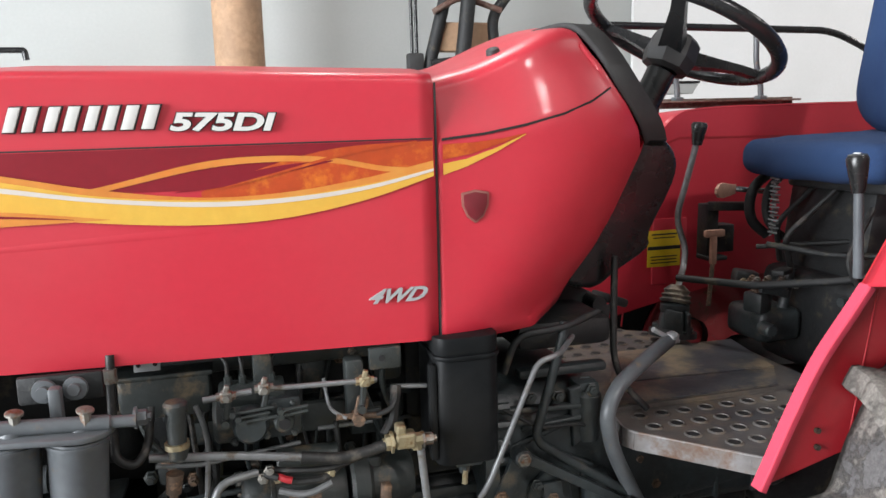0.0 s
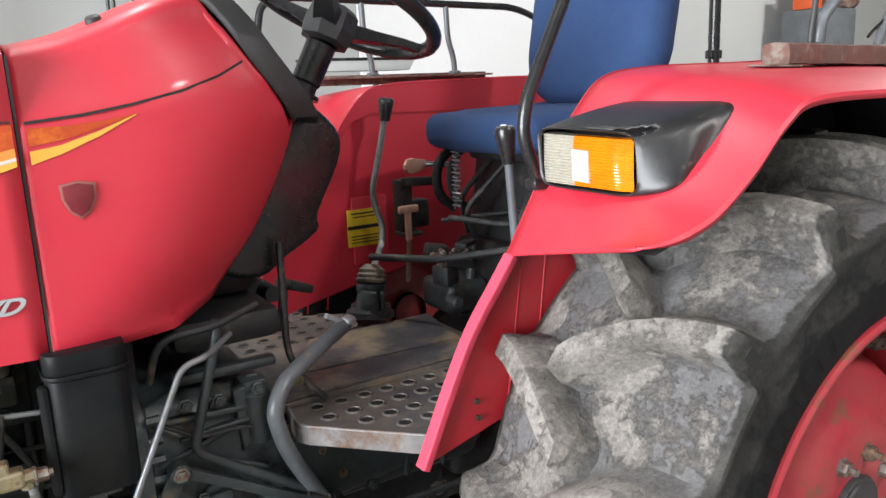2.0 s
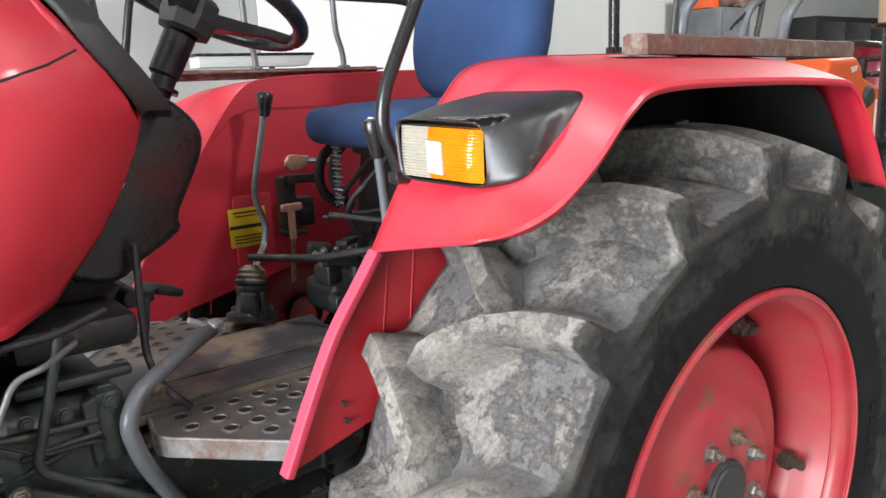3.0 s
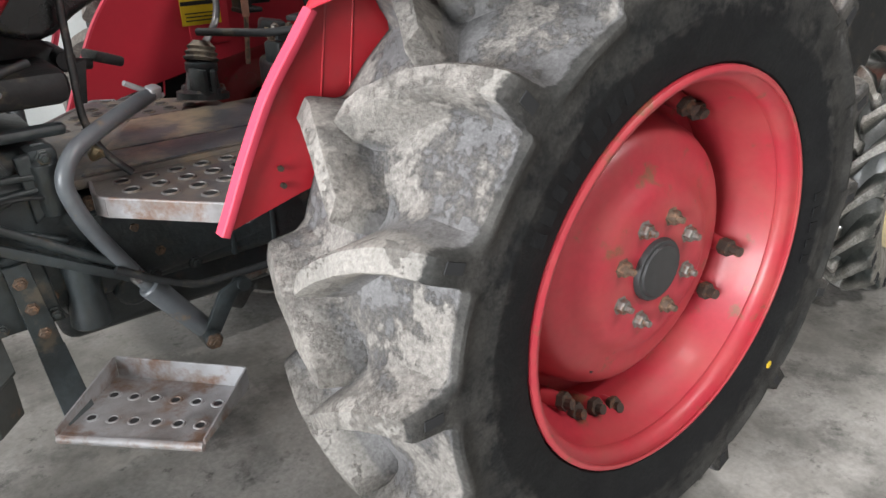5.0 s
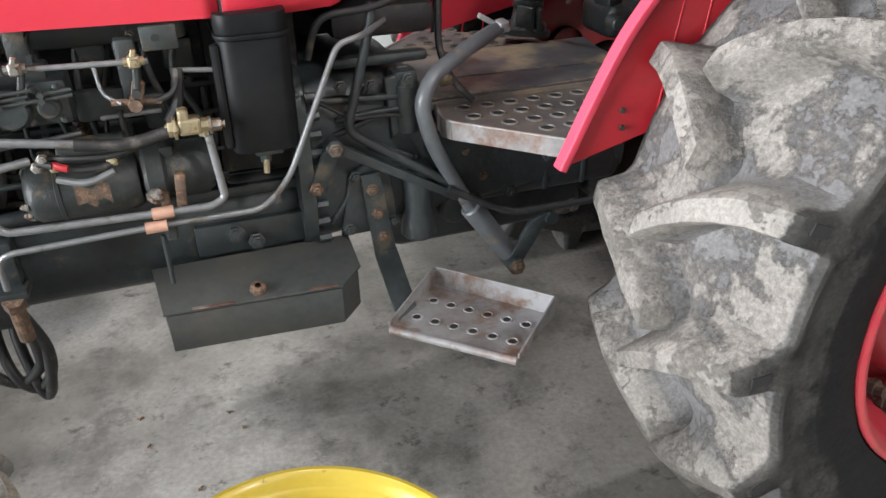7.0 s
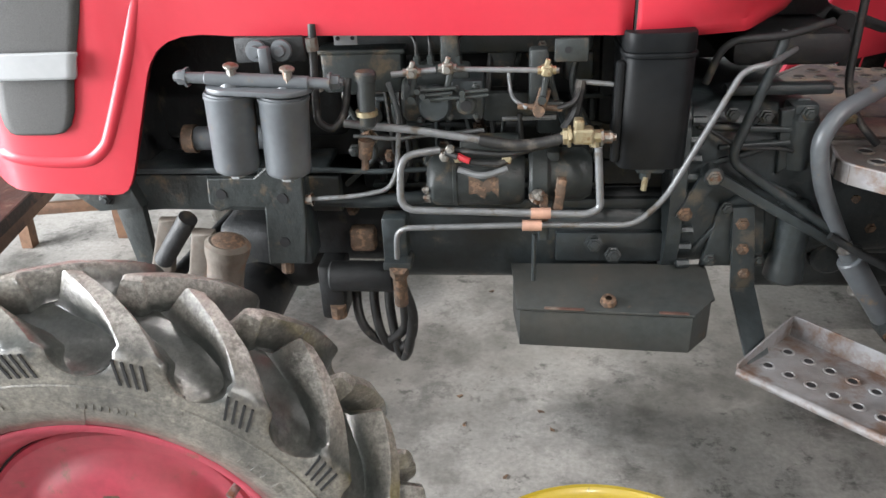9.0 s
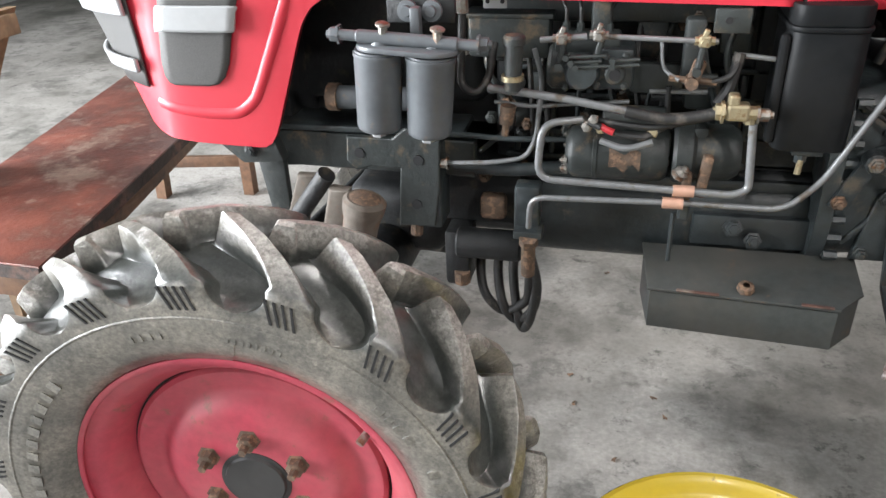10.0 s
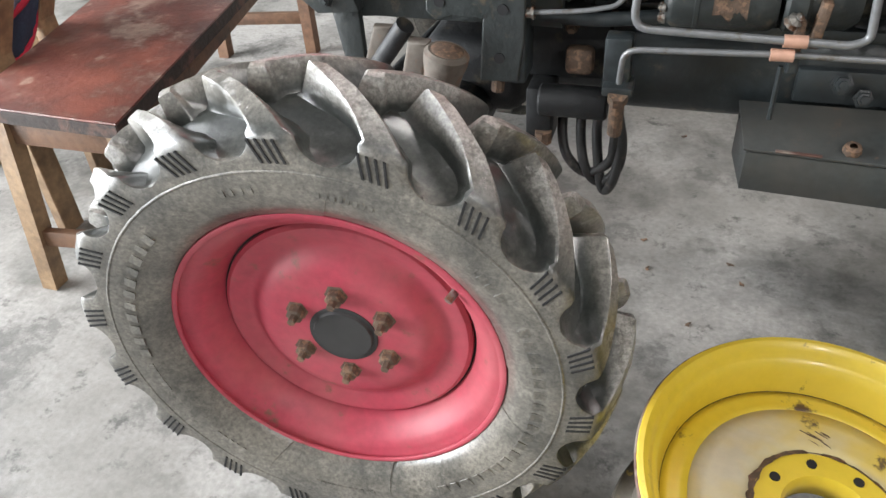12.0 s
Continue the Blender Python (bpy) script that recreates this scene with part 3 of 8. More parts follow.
REAR = dict(flat=-0.611, half=0.208, lugs=16, sweep=radians(7.6), curl=1.8, reach=1.3, phase=radians(159.2), wide=0.0205, narrow=0.0195, flanks=((0.050, 0.052), (0.013, 0.016)), rough_from=0.515, roughness=0.0028, scoop=(0.0, 0.0),
            rim=[(0.370, 0.197), (0.376, 0.197), (0.380, 0.194), (0.381, 0.188), (0.377, 0.184), (0.366, 0.181), (0.358, 0.176), (0.354, 0.166), (0.3535, 0.160), (0.356, 0.157), (0.355, 0.152), (0.350, 0.142), (0.346, 0.118), (0.330, 0.100), (0.324, 0.060), (0.322, -0.060), (0.349, -0.12), (0.352, -0.17), (0.378, -0.19)],
            disc=[(0.326, -0.004), (0.300, -0.004), (0.283, 0.004), (0.272, 0.022), (0.266, 0.050), (0.260, 0.070), (0.250, 0.086), (0.236, 0.096), (0.220, 0.100), (0.200, 0.102), (0.184, 0.106), (0.170, 0.114), (0.158, 0.123), (0.146, 0.127), (0.130, 0.128), (0.06, 0.128), (0, 0.128)],
            top=[(0.356, 0.150), (0.3785, 0.178), (0.388, 0.193), (0.430, 0.205), (0.468, 0.208), (0.473, 0.2094), (0.478, 0.2085), (0.494, 0.2085), (0.497, 0.2088), (0.500, 0.2085), (0.515, 0.2085), (0.524, 0.2085), (0.532, 0.2085), (0.540, 0.2085), (0.548, 0.2085), (0.562, 0.2085), (0.580, 0.2085), (0.596, 0.208), (0.606, 0.2070), (0.614, 0.204), (0.622, 0.192), (0.636, 0.150), (0.648, 0.110), (0.656, 0.065), (0.660, 0.025), (0.661, -0.010), (0.661, -0.032), (0.659, -0.042), (0.654, -0.046)],
            groove=[(0.356, 0.150), (0.3785, 0.178), (0.388, 0.193), (0.430, 0.205), (0.468, 0.208), (0.473, 0.2094), (0.478, 0.2085), (0.494, 0.2085), (0.497, 0.2088), (0.500, 0.2085), (0.513, 0.2085), (0.522, 0.210), (0.530, 0.214), (0.537, 0.2165), (0.543, 0.2145), (0.547, 0.207), (0.550, 0.192), (0.554, 0.172), (0.558, 0.150), (0.562, 0.128), (0.565, 0.110), (0.568, 0.092), (0.571, 0.072), (0.574, 0.050), (0.576, 0.025), (0.577, 0.004), (0.570, -0.014), (0.560, -0.030), (0.552, -0.046)],
            hold=[(-0.046, 0.0), (-0.040, 0.96), (0.0, 1.0)], wall=[(0.385, 0.192), (0.43, 0.205), (0.468, 0.208)],
            slots=(-0.002,), slot=0.0085, slot_reach=(0.562, 0.594), slot_at=0.2100, slot_lean=0.0, marks=[(118, 155, 0.440, 0.034), (10, -14, 0.440, 0.034)],
            cap=(0.062, 0.142), bolts=(8, 0.1015, 1.245, 0.128, 0.0145), rusty=False,
            clamps=[(-11, 0.300, 0.050, 0.085), (-31, 0.304, 0.050, 0.065), (58, 0.305, 0.040, 0.050), (68, 0.300, 0.050, 0.05), (-94, 0.330, 0.060, 0.045), (-106, 0.312, 0.060, 0.05), (-117, 0.318, 0.060, 0.05), (-127, 0.302, 0.060, 0.05)],
            joint_tone=RUST_IRON, joint=[(0.3528, 0.1645), (0.3530, 0.1595)], rim_paint=RED_RIM, rubber=TYRE_REAR, tyre_label="black rear tyre with pale dried mud on its lugs")
FRONT = dict(flat=-0.5, half=0.100, lugs=18, sweep=radians(16.0), curl=1.2, reach=1.0, phase=radians(51.0), wide=0.023, narrow=0.012, flanks=((0.005, 0.012), (0.010, 0.026)), rough_from=0.382, roughness=0.0024, scoop=(0.037, 0.381),
             rim=[(0.240, 0.071), (0.247, 0.070), (0.248, 0.064), (0.241, 0.060), (0.234, 0.057), (0.228, 0.056), (0.219, 0.047), (0.208, 0.034), (0.200, 0.018), (0.196, 0.004), (0.194, -0.009), (0.192, -0.040), (0.215, -0.055), (0.24, -0.08)],
             disc=[(0.190, 0.004), (0.1885, 0.011), (0.184, 0.0145), (0.176, 0.014), (0.160, 0.007), (0.152, 0.006), (0.145, 0.008), (0.137, 0.015), (0.129, 0.0215), (0.120, 0.0250), (0.108, 0.0268), (0.050, 0.0275), (0, 0.0275)],
             top=[(0.230, 0.040), (0.246, 0.057), (0.253, 0.074), (0.272, 0.087), (0.295, 0.096), (0.318, 0.1), (0.326, 0.1), (0.3275, 0.1012), (0.3290, 0.1012), (0.3305, 0.100), (0.343, 0.1005), (0.346, 0.1005), (0.349, 0.1005), (0.354, 0.1005), (0.360, 0.1005), (0.367, 0.1005), (0.373, 0.099), (0.379, 0.095), (0.384, 0.089), (0.389, 0.080), (0.396, 0.066), (0.404, 0.050), (0.411, 0.030), (0.416, 0.012), (0.418, 0.0), (0.418, -0.008), (0.416, -0.015)],
             groove=[(0.230, 0.040), (0.246, 0.057), (0.253, 0.074), (0.272, 0.087), (0.295, 0.096), (0.318, 0.1), (0.326, 0.1), (0.3275, 0.1012), (0.3290, 0.1012), (0.3305, 0.100), (0.343, 0.1005), (0.345, 0.0965), (0.345, 0.090), (0.346, 0.083), (0.347, 0.076), (0.349, 0.070), (0.351, 0.064), (0.353, 0.058), (0.356, 0.052), (0.359, 0.046), (0.362, 0.039), (0.366, 0.031), (0.369, 0.022), (0.372, 0.010), (0.373, 0.0), (0.369, -0.008), (0.364, -0.015)],
             hold=[(-0.015, 0.0), (-0.008, 0.93), (0.0, 1.0)], wall=[(0.25, 0.074), (0.272, 0.087), (0.295, 0.096), (0.318, 0.1)],
             slots=(-0.014, -0.004, 0.006, 0.016), slot=0.0016, slot_reach=(0.340, 0.371), slot_at=0.1018, slot_lean=0.03, marks=[(186, 134, 0.301, 0.024), (108, 98, 0.303, 0.012), (84, 70, 0.300, 0.009), (46, 32, 0.300, 0.018), (24, -62, 0.301, 0.024), (-84, -104, 0.300, 0.010), (-128, -140, 0.300, 0.012), (-160, -172, 0.300, 0.010)],
             cap=(0.055, 0.032), bolts=(6, 0.076, -1.573, 0.027, 0.0140), rusty=True, clamps=[],
             joint_tone=DARK, joint=[(0.1890, 0.0075), (0.1975, 0.0075)], rim_paint=RED_FADED, rubber=TYRE_FRONT, tyre_label="dusty front tyre with deep worn lugs")
wheel("rear_wheel", (0, -0.665, 0.612), 0, -1, REAR, "large rear wheel with a red dished rim")
wheel("rear_wheel", (0, 0.665, 0.612), 0, 1, REAR, "large rear wheel with a red dished rim")
near_rear = [ob for ob in tractor.children if ob.name.startswith("rear_wheel") and ob.location.y < 0][0]
bm = bmesh.new()
lathe(bm, [(0, 0.0012), (0.0062, 0.0012), (0.0065, -0.003)], (-0.120, -0.1005, -0.190), (0, -1, 0), 16)
part("vent_hole", bm, DARK, near_rear, "small dark hole in the disc", local=True)
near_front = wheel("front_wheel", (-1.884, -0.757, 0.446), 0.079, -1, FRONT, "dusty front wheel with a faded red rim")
wheel("front_wheel", (-1.925, 0.68, 0.446), 0.079, 1, FRONT, "dusty front wheel with a faded red rim")
bm = bmesh.new()
rod(bm, (0.186, -0.035, 0.128), (0.172, -0.064, 0.119), 0.006, segments=10)
part("tyre_valve", bm, BOLT, near_front, "dull metal tyre valve", local=True)

# bonnet: a plan outline from the near rear corner round the nose to the far one
NOSE = smooth_line([(-1.172, -0.300, 0), (-1.5, -0.300, 0), (-1.78, -0.3008, 0), (-1.86, -0.3025, 0), (-1.91, -0.3060, 0), (-1.96, -0.3110, 0), (-2.02, -0.318, 0), (-2.14, -0.3235, 0), (-2.205, -0.3215, 0), (-2.234, -0.311, 0), (-2.274, -0.288, 0), (-2.316, -0.255, 0), (-2.356, -0.207, 0), (-2.388, -0.148, 0), (-2.408, -0.075, 0), (-2.415, 0.0, 0)], 8)
OUTLINE = NOSE + [Vector((p.x, -p.y, 0)) for p in reversed(NOSE[:-1])]


def hem(p):
    """Height of the bonnet's lower edge."""
    return spread([(-2.43, 0.800), (-2.34, 0.792), (-2.26, 0.780), (-2.167, 0.772), (-2.045, 0.766), (-2.028, 0.768), (-2.016, 0.778), (-2.005, 0.80), (-1.950, 0.958), (-1.938, 0.988), (-1.922, 1.010), (-1.902, 1.024), (-1.875, 1.032), (-1.845, 1.034), (-1.80, 1.031), (-1.17, 1.018)], p.x)


def brow(p):
    """Height of the bonnet's upper edge."""
    return spread([(-2.43, 1.30), (-2.28, 1.36), (-2.0, 1.442), (-1.75, 1.454), (-1.5, 1.452), (-1.172, 1.445)], p.x)


def outward(i, ring):
    a, b = ring[max(i - 1, 0)], ring[min(i + 1, len(ring) - 1)]
    way = (b - a).normalized()
    return Vector((way.y, -way.x, 0))


def skin(i, z, out=0.0):
    """A point of the bonnet's side at outline step i and height z, moved out by some metres."""
    p = OUTLINE[i]
    n = outward(i, OUTLINE)
    n = n if n.dot(Vector((p.x + 1.7, p.y, 0))) > 0 else -n
    rise = (z - 1.24) / 0.22
    swell = 0.006 * (1 - rise * rise) if z > 1.0 else 0.0
    rake = 0.32 * (z - 0.85) * min(1.0, max(0.0, (-2.23 - p.x) / 0.10))
    return Vector((p.x - rake, p.y, z)) + n * (out + swell)


def bonnet_shell():
    bm = bmesh.new()
    rows = []
    for i, p in enumerate(OUTLINE):
        lo, hi = hem(p), brow(p)
        curve = 0.018 + 0.032 * min(1.0, max(0.0, (-1.95 - p.x) / 0.25))
        zs = [lo, lo + 0.004] + [lo + (hi - curve - lo) * k / 10 for k in range(1, 11)]
        row = [skin(i, z) for z in zs]
        row[0] = row[1] - (row[1] - Vector((row[1].x, 0, row[1].z))).normalized() * 0.012
        top = skin(i, hi - curve)
        inward = Vector((max(-1.9, min(-1.2, p.x)), 0, 0)) - Vector((p.x, p.y, 0))
        reach = inward.length
        inward = inward.normalized() if reach > 1e-4 else Vector((0, 1, 0))
        for k in range(1, 7):
            a = math.pi / 2 * k / 6
            row.append(Vector((top.x, top.y, 0)) + inward * 1.1 * curve * (1 - math.cos(a)) + Vector((0, 0, hi - curve + curve * math.sin(a))))
        edge = row[-1]
        centre = Vector((max(-2.2, p.x), 0, edge.z))
        for k in range(1, 7):
            row.append(edge.lerp(centre, k / 6 * 0.998) + Vector((0, 0, 0.022 * (1 - (1 - k / 6) ** 2))))
        rows.append(row)
    grid_faces(bm, rows)
    bmesh.ops.remove_doubles(bm, verts=bm.verts, dist=0.0004)
    return bm


bonnet = thicken(part("bonnet", bonnet_shell(), RED, tractor, "glossy red sheet-metal bonnet"), 0.004)


def flat(curve_top, curve_bottom, y=-0.3075, steps=40):
    """A thin film on the bonnet's flat side between two lines of (x, z)."""
    x0, x1 = max(curve_top[0][0], curve_bottom[0][0]), min(curve_top[-1][0], curve_bottom[-1][0])
    top, low = smooth_line([(x, z, 0) for x, z in curve_top], 8), smooth_line([(x, z, 0) for x, z in curve_bottom], 8)
    bm = bmesh.new()
    rows = []
    for k in range(steps + 1):
        x = x0 + (x1 - x0) * k / steps
        a, b = spread([(p.x, p.y) for p in top], x), spread([(p.x, p.y) for p in low], x)
        a = max(a, b + 0.0004)
        rows.append([(x, y - 0.006 * (1 - ((z - 1.24) / 0.22) ** 2) + 0.0065, z) for z in (a, a * 0.5 + b * 0.5, b)])
    grid_faces(bm, rows)
    return bm


# panel line between the upper and the lower bonnet panel, and the coloured films on the lower one
bm = bmesh.new()
grid_faces(bm, [[(x, -0.3065, 1.3465), (x, -0.3065, 1.3442)] for x in (-1.95, -1.75, -1.5, -1.175)])
part("panel_gap", bm, INK, bonnet, "thin dark panel gap")
FILMS = [
    (DECAL_DARK, "dark red decal band", [(-1.95, 1.343), (-1.6, 1.343), (-1.175, 1.343)], [(-1.95, 1.28), (-1.75, 1.29), (-1.6, 1.283), (-1.40, 1.285), (-1.175, 1.29)], 0.0),
    (DECAL_FLAME, "flame-patterned orange decal", [(-1.52, 1.280), (-1.45, 1.305), (-1.38, 1.325), (-1.30, 1.338), (-1.175, 1.342)], [(-1.52, 1.268), (-1.40, 1.264), (-1.30, 1.270), (-1.175, 1.296)], 0.0006),
    (DECAL_ORANGE, "orange decal ribbon", [(-1.95, 1.26), (-1.80, 1.272), (-1.66, 1.292), (-1.52, 1.322), (-1.42, 1.328), (-1.33, 1.322), (-1.25, 1.306), (-1.175, 1.300)], [(-1.95, 1.23), (-1.80, 1.258), (-1.66, 1.284), (-1.52, 1.312), (-1.42, 1.319), (-1.33, 1.314), (-1.25, 1.298), (-1.175, 1.296)], 0.0012),
    (DECAL_ORANGE, "orange decal ribbon", [(-1.95, 1.335), (-1.80, 1.318), (-1.66, 1.290), (-1.52, 1.272), (-1.40, 1.274), (-1.28, 1.290), (-1.175, 1.312)], [(-1.95, 1.30), (-1.80, 1.290), (-1.66, 1.275), (-1.52, 1.262), (-1.40, 1.262), (-1.28, 1.276), (-1.175, 1.298)], 0.0018),
    (DECAL_YELLOW, "yellow decal ribbon", [(-1.95, 1.330), (-1.80, 1.310), (-1.66, 1.281), (-1.52, 1.268), (-1.40, 1.267), (-1.28, 1.280), (-1.175, 1.300)], [(-1.95, 1.285), (-1.80, 1.262), (-1.66, 1.243), (-1.52, 1.232), (-1.40, 1.236), (-1.28, 1.257), (-1.175, 1.288)], 0.0024),
    (DECAL_ORANGE, "orange decal ribbon crossing below", [(-1.95, 1.262), (-1.80, 1.266), (-1.72, 1.258), (-1.645, 1.2475)], [(-1.95, 1.236), (-1.80, 1.244), (-1.72, 1.246), (-1.645, 1.2470)], 0.0030),
    (DECAL_DARK, "thin dark red decal line", [(-1.95, 1.262), (-1.85, 1.264), (-1.76, 1.258), (-1.69, 1.250)], [(-1.95, 1.257), (-1.85, 1.260), (-1.76, 1.255), (-1.69, 1.2495)], 0.0036),
    (DECAL_DARK, "dark red decal wedge", [(-1.555, 1.281), (-1.48, 1.300), (-1.40, 1.314), (-1.33, 1.318)], [(-1.555, 1.2800), (-1.48, 1.287), (-1.40, 1.303), (-1.33, 1.3165)], 0.0015),
    (DECAL_FLAME, "thin flame decal line", [(-1.50, 1.283), (-1.42, 1.302), (-1.30, 1.331), (-1.20, 1.343)], [(-1.50, 1.281), (-1.42, 1.2985), (-1.30, 1.3265), (-1.20, 1.340)], 0.0021),
    (DECAL_WHITE, "thin white decal line", [(-1.95, 1.318), (-1.80, 1.301), (-1.66, 1.278), (-1.52, 1.2655), (-1.40, 1.266), (-1.28, 1.278), (-1.175, 1.300)], [(-1.95, 1.311), (-1.80, 1.294), (-1.66, 1.272), (-1.52, 1.2585), (-1.40, 1.259), (-1.28, 1.272), (-1.175, 1.2955)], 0.003),
]
for film, film_label, film_top, film_low, film_out in FILMS:
    part("decal_stripe", flat(film_top, film_low, -0.3075 - film_out), film, bonnet, film_label)

# raised model name as plain slanted bars with a dark edge
for bar_x, bar_w, bar_lo, bar_hi in ((-1.748, 0.040, 1.371, 1.404), (-1.698, 0.042, 1.371, 1.404), (-1.648, 0.042, 1.371, 1.404), (-1.598, 0.046, 1.371, 1.404)):
    strokes = ((-0.29, 0.36), (0.29, 0.36)) if bar_w > 0.01 else ((0.0, 1.0),)
    for shift, share in strokes:
        for grow, deep, paint, name in ((0.0014, 0.0050, INK, "bar_outline"), (0.0, 0.0085, NAME_SILVER, "raised_bar")):
            lean = (bar_hi - bar_lo + 2 * grow) * 0.35
            x0, x1 = bar_x + bar_w * (shift - share / 2) - grow, bar_x + bar_w * (shift + share / 2) + grow
            bm = bmesh.new()
            slab(bm, [(x0, -0.303, bar_lo - grow), (x1, -0.303, bar_lo - grow), (x1 + lean, -0.303, bar_hi + grow), (x0 + lean, -0.303, bar_hi + grow)], (0, -deep, 0), bevel=0.0 if grow else 0.0015)
            part(name, bm, paint, bonnet, "black edge of a raised bar" if grow else "silver-white raised name bar")
for grow, deep, paint, name, note in ((0.0024, 0.0025, INK, "number_outline", "black edge of the raised number"), (0.0013, 0.0045, NAME_SILVER, "model_number", "silver-white raised number")):
    text = bpy.data.curves.new(name, "FONT")
    text.body, text.size, text.extrude, text.shear, text.offset = "575DI", 0.0335, deep, 0.20, grow
    mark = new(name, text)
    mark.data.materials.append(paint)
    mark.parent = bonnet
    mark.matrix_local = pose(-1.556, -0.3065, 1.3690, 90, 1.4, 0) @ Matrix.Diagonal((1.68, 1.0, 1, 1))
    tagged(mark, note)
text = bpy.data.curves.new("four_wheel_drive_mark", "FONT")
text.body, text.size, text.extrude, text.shear, text.align_x, text.offset = "4WD", 0.0330, 0.0015, 0.55, "CENTER", 0.0009
mark = new("four_wheel_drive_mark", text)
mark.data.materials.append(SILVER)
mark.parent = bonnet
mark.matrix_local = pose(-1.243, -0.3075, 1.0935, 90, 0, 0) @ Matrix.Diagonal((1.18, 0.92, 1, 1))
tagged(mark, "silver stick-on drive mark")

# cowl behind the bonnet
COWL_REAR = [(1.016, -0.990, 0.255), (1.032, -0.912, 0.175), (1.060, -0.880, 0.150), (1.090, -0.853, 0.146), (1.128, -0.822, 0.147), (1.187, -0.787, 0.150), (1.271, -0.750, 0.160), (1.310, -0.744, 0.182), (1.336, -0.748, 0.202), (1.372, -0.775, 0.220), (1.440, -0.830, 0.228), (1.500, -0.878, 0.205), (1.530, -0.900, 0.19)]
ROOF = smooth_line([(-1.163, 1.444, 0), (-1.10, 1.459, 0), (-1.04, 1.482, 0), (-0.97, 1.512, 0), (-0.92, 1.525, 0), (-0.885, 1.524, 0)], 4)


def cowl_half_width(x, z):
    """The cowl narrows to the rear and bulges at its crease."""
    edge = spread([(h, e) for h, e, w in COWL_REAR], z)
    close = 1 - min(1.0, max(0.0, edge - x) / 0.28)
    wide = 0.3015 - (0.3015 - spread([(h, w) for h, e, w in COWL_REAR], z)) * close ** 2.5
    crease = spread([(-1.163, 1.342), (-1.05, 1.352), (-0.95, 1.375), (-0.86, 1.405), (-0.80, 1.43)], x)
    if z > crease:
        wide -= 0.40 * (z - crease) * (1 - close)
    return wide


def cowl_shell():
    bm = bmesh.new()
    rows = []
    xs = [-1.1675 + 0.4225 * k / 44 for k in range(45)]
    low = [(-1.1675, 1.018), (-1.10, 1.016)] + [(e, h) for h, e, w in COWL_REAR if h < 1.32]
    for x in xs:
        lo = spread(low, x)
        roof = spread([(p.x, p.y) for p in ROOF] + [(-0.878, 1.500), (-0.830, 1.440), (-0.775, 1.372), (-0.748, 1.336)], x)
        roof = max(roof, lo + 0.004)
        half = []
        for k in range(27):
            z = lo + (roof - 0.035 - lo) * k / 26 if roof - lo > 0.05 else lo + (roof - lo) * k / 26
            half.append(Vector((x, -cowl_half_width(x, z), z)))
        last = half[-1]
        for k in range(1, 7):
            a = math.pi / 2 * k / 6
            lift = max(0.0, roof - last.z)
            half.append(Vector((x, last.y + 0.05 * (1 - math.cos(a)) * min(1.0, abs(last.y) / 0.2), last.z + lift * math.sin(a))))
        edge = half[-1]
        half += [Vector((x, edge.y * (1 - k / 4), edge.z + 0.014 * (1 - (1 - k / 4) ** 2))) for k in range(1, 5)]
        rows.append(half + [Vector((v.x, -v.y, v.z)) for v in reversed(half[:-1])])
    grid_faces(bm, rows)
    bmesh.ops.remove_doubles(bm, verts=bm.verts, dist=0.0004)
    return bm


cowl = thicken(part("cowl", cowl_shell(), RED, tractor, "glossy red cowl panel behind the bonnet"), 0.004)
bm = bmesh.new()
grid_faces(bm, [[(-1.1708, -0.303, z), (-1.1672, -0.303, z)] for z in (1.02, 1.12, 1.24, 1.34, 1.43)])
part("panel_gap", bm, INK, cowl, "dark gap between bonnet and cowl")
bm = bmesh.new()
crease_line = [(-1.16, 1.343), (-1.09, 1.350), (-1.02, 1.362), (-0.95, 1.378), (-0.89, 1.398), (-0.842, 1.420)]
grid_faces(bm, [[(x, -cowl_half_width(x, z) - 0.0022, z + 0.0022), (x, -cowl_half_width(x, z) - 0.0022, z - 0.0018)] for x, z in crease_line])
part("panel_gap", bm, INK, cowl, "thin dark panel gap")
for film_rows, film, film_label in (
        ([(-1.158, 1.336, 1.312), (-1.11, 1.337, 1.320), (-1.06, 1.342, 1.335), (-1.02, 1.349, 1.348)], DECAL_FLAME, "flame-patterned orange decal tip"),
        ([(-1.158, 1.306, 1.288), (-1.12, 1.312, 1.300), (-1.07, 1.328, 1.321), (-1.02, 1.348, 1.347)], DECAL_YELLOW, "yellow decal tip")):
    bm = bmesh.new()
    grid_faces(bm, [[(x, -cowl_half_width(x, a) - 0.0015, a), (x, -cowl_half_width(x, b) - 0.0015, b)] for x, a, b in film_rows])
    part("decal_stripe", bm, film, cowl, film_label)
# shield badge as a plain shape
bm = bmesh.new()
shield = [(-0.022, 0.022), (0, 0.027), (0.022, 0.022), (0.021, 0.0), (0.013, -0.020), (0, -0.031), (-0.013, -0.020), (-0.021, 0.0)]
slab(bm, [(-1.107 + x * 1.05, -0.300, 1.238 + z * 0.92) for x, z in shield], (0, -0.005, 0), bevel=0.001)
emblem = part("shield_badge", bm, BADGE_RIM, cowl, "dark red shield badge with a thin metal rim")
bm = bmesh.new()
slab(bm, [(-1.107 + x * 0.90, -0.302, 1.238 + z * 0.80) for x, z in shield], (0, -0.0045, 0), bevel=0.001)
part("badge_field", bm, BADGE, emblem)
bm = bmesh.new()
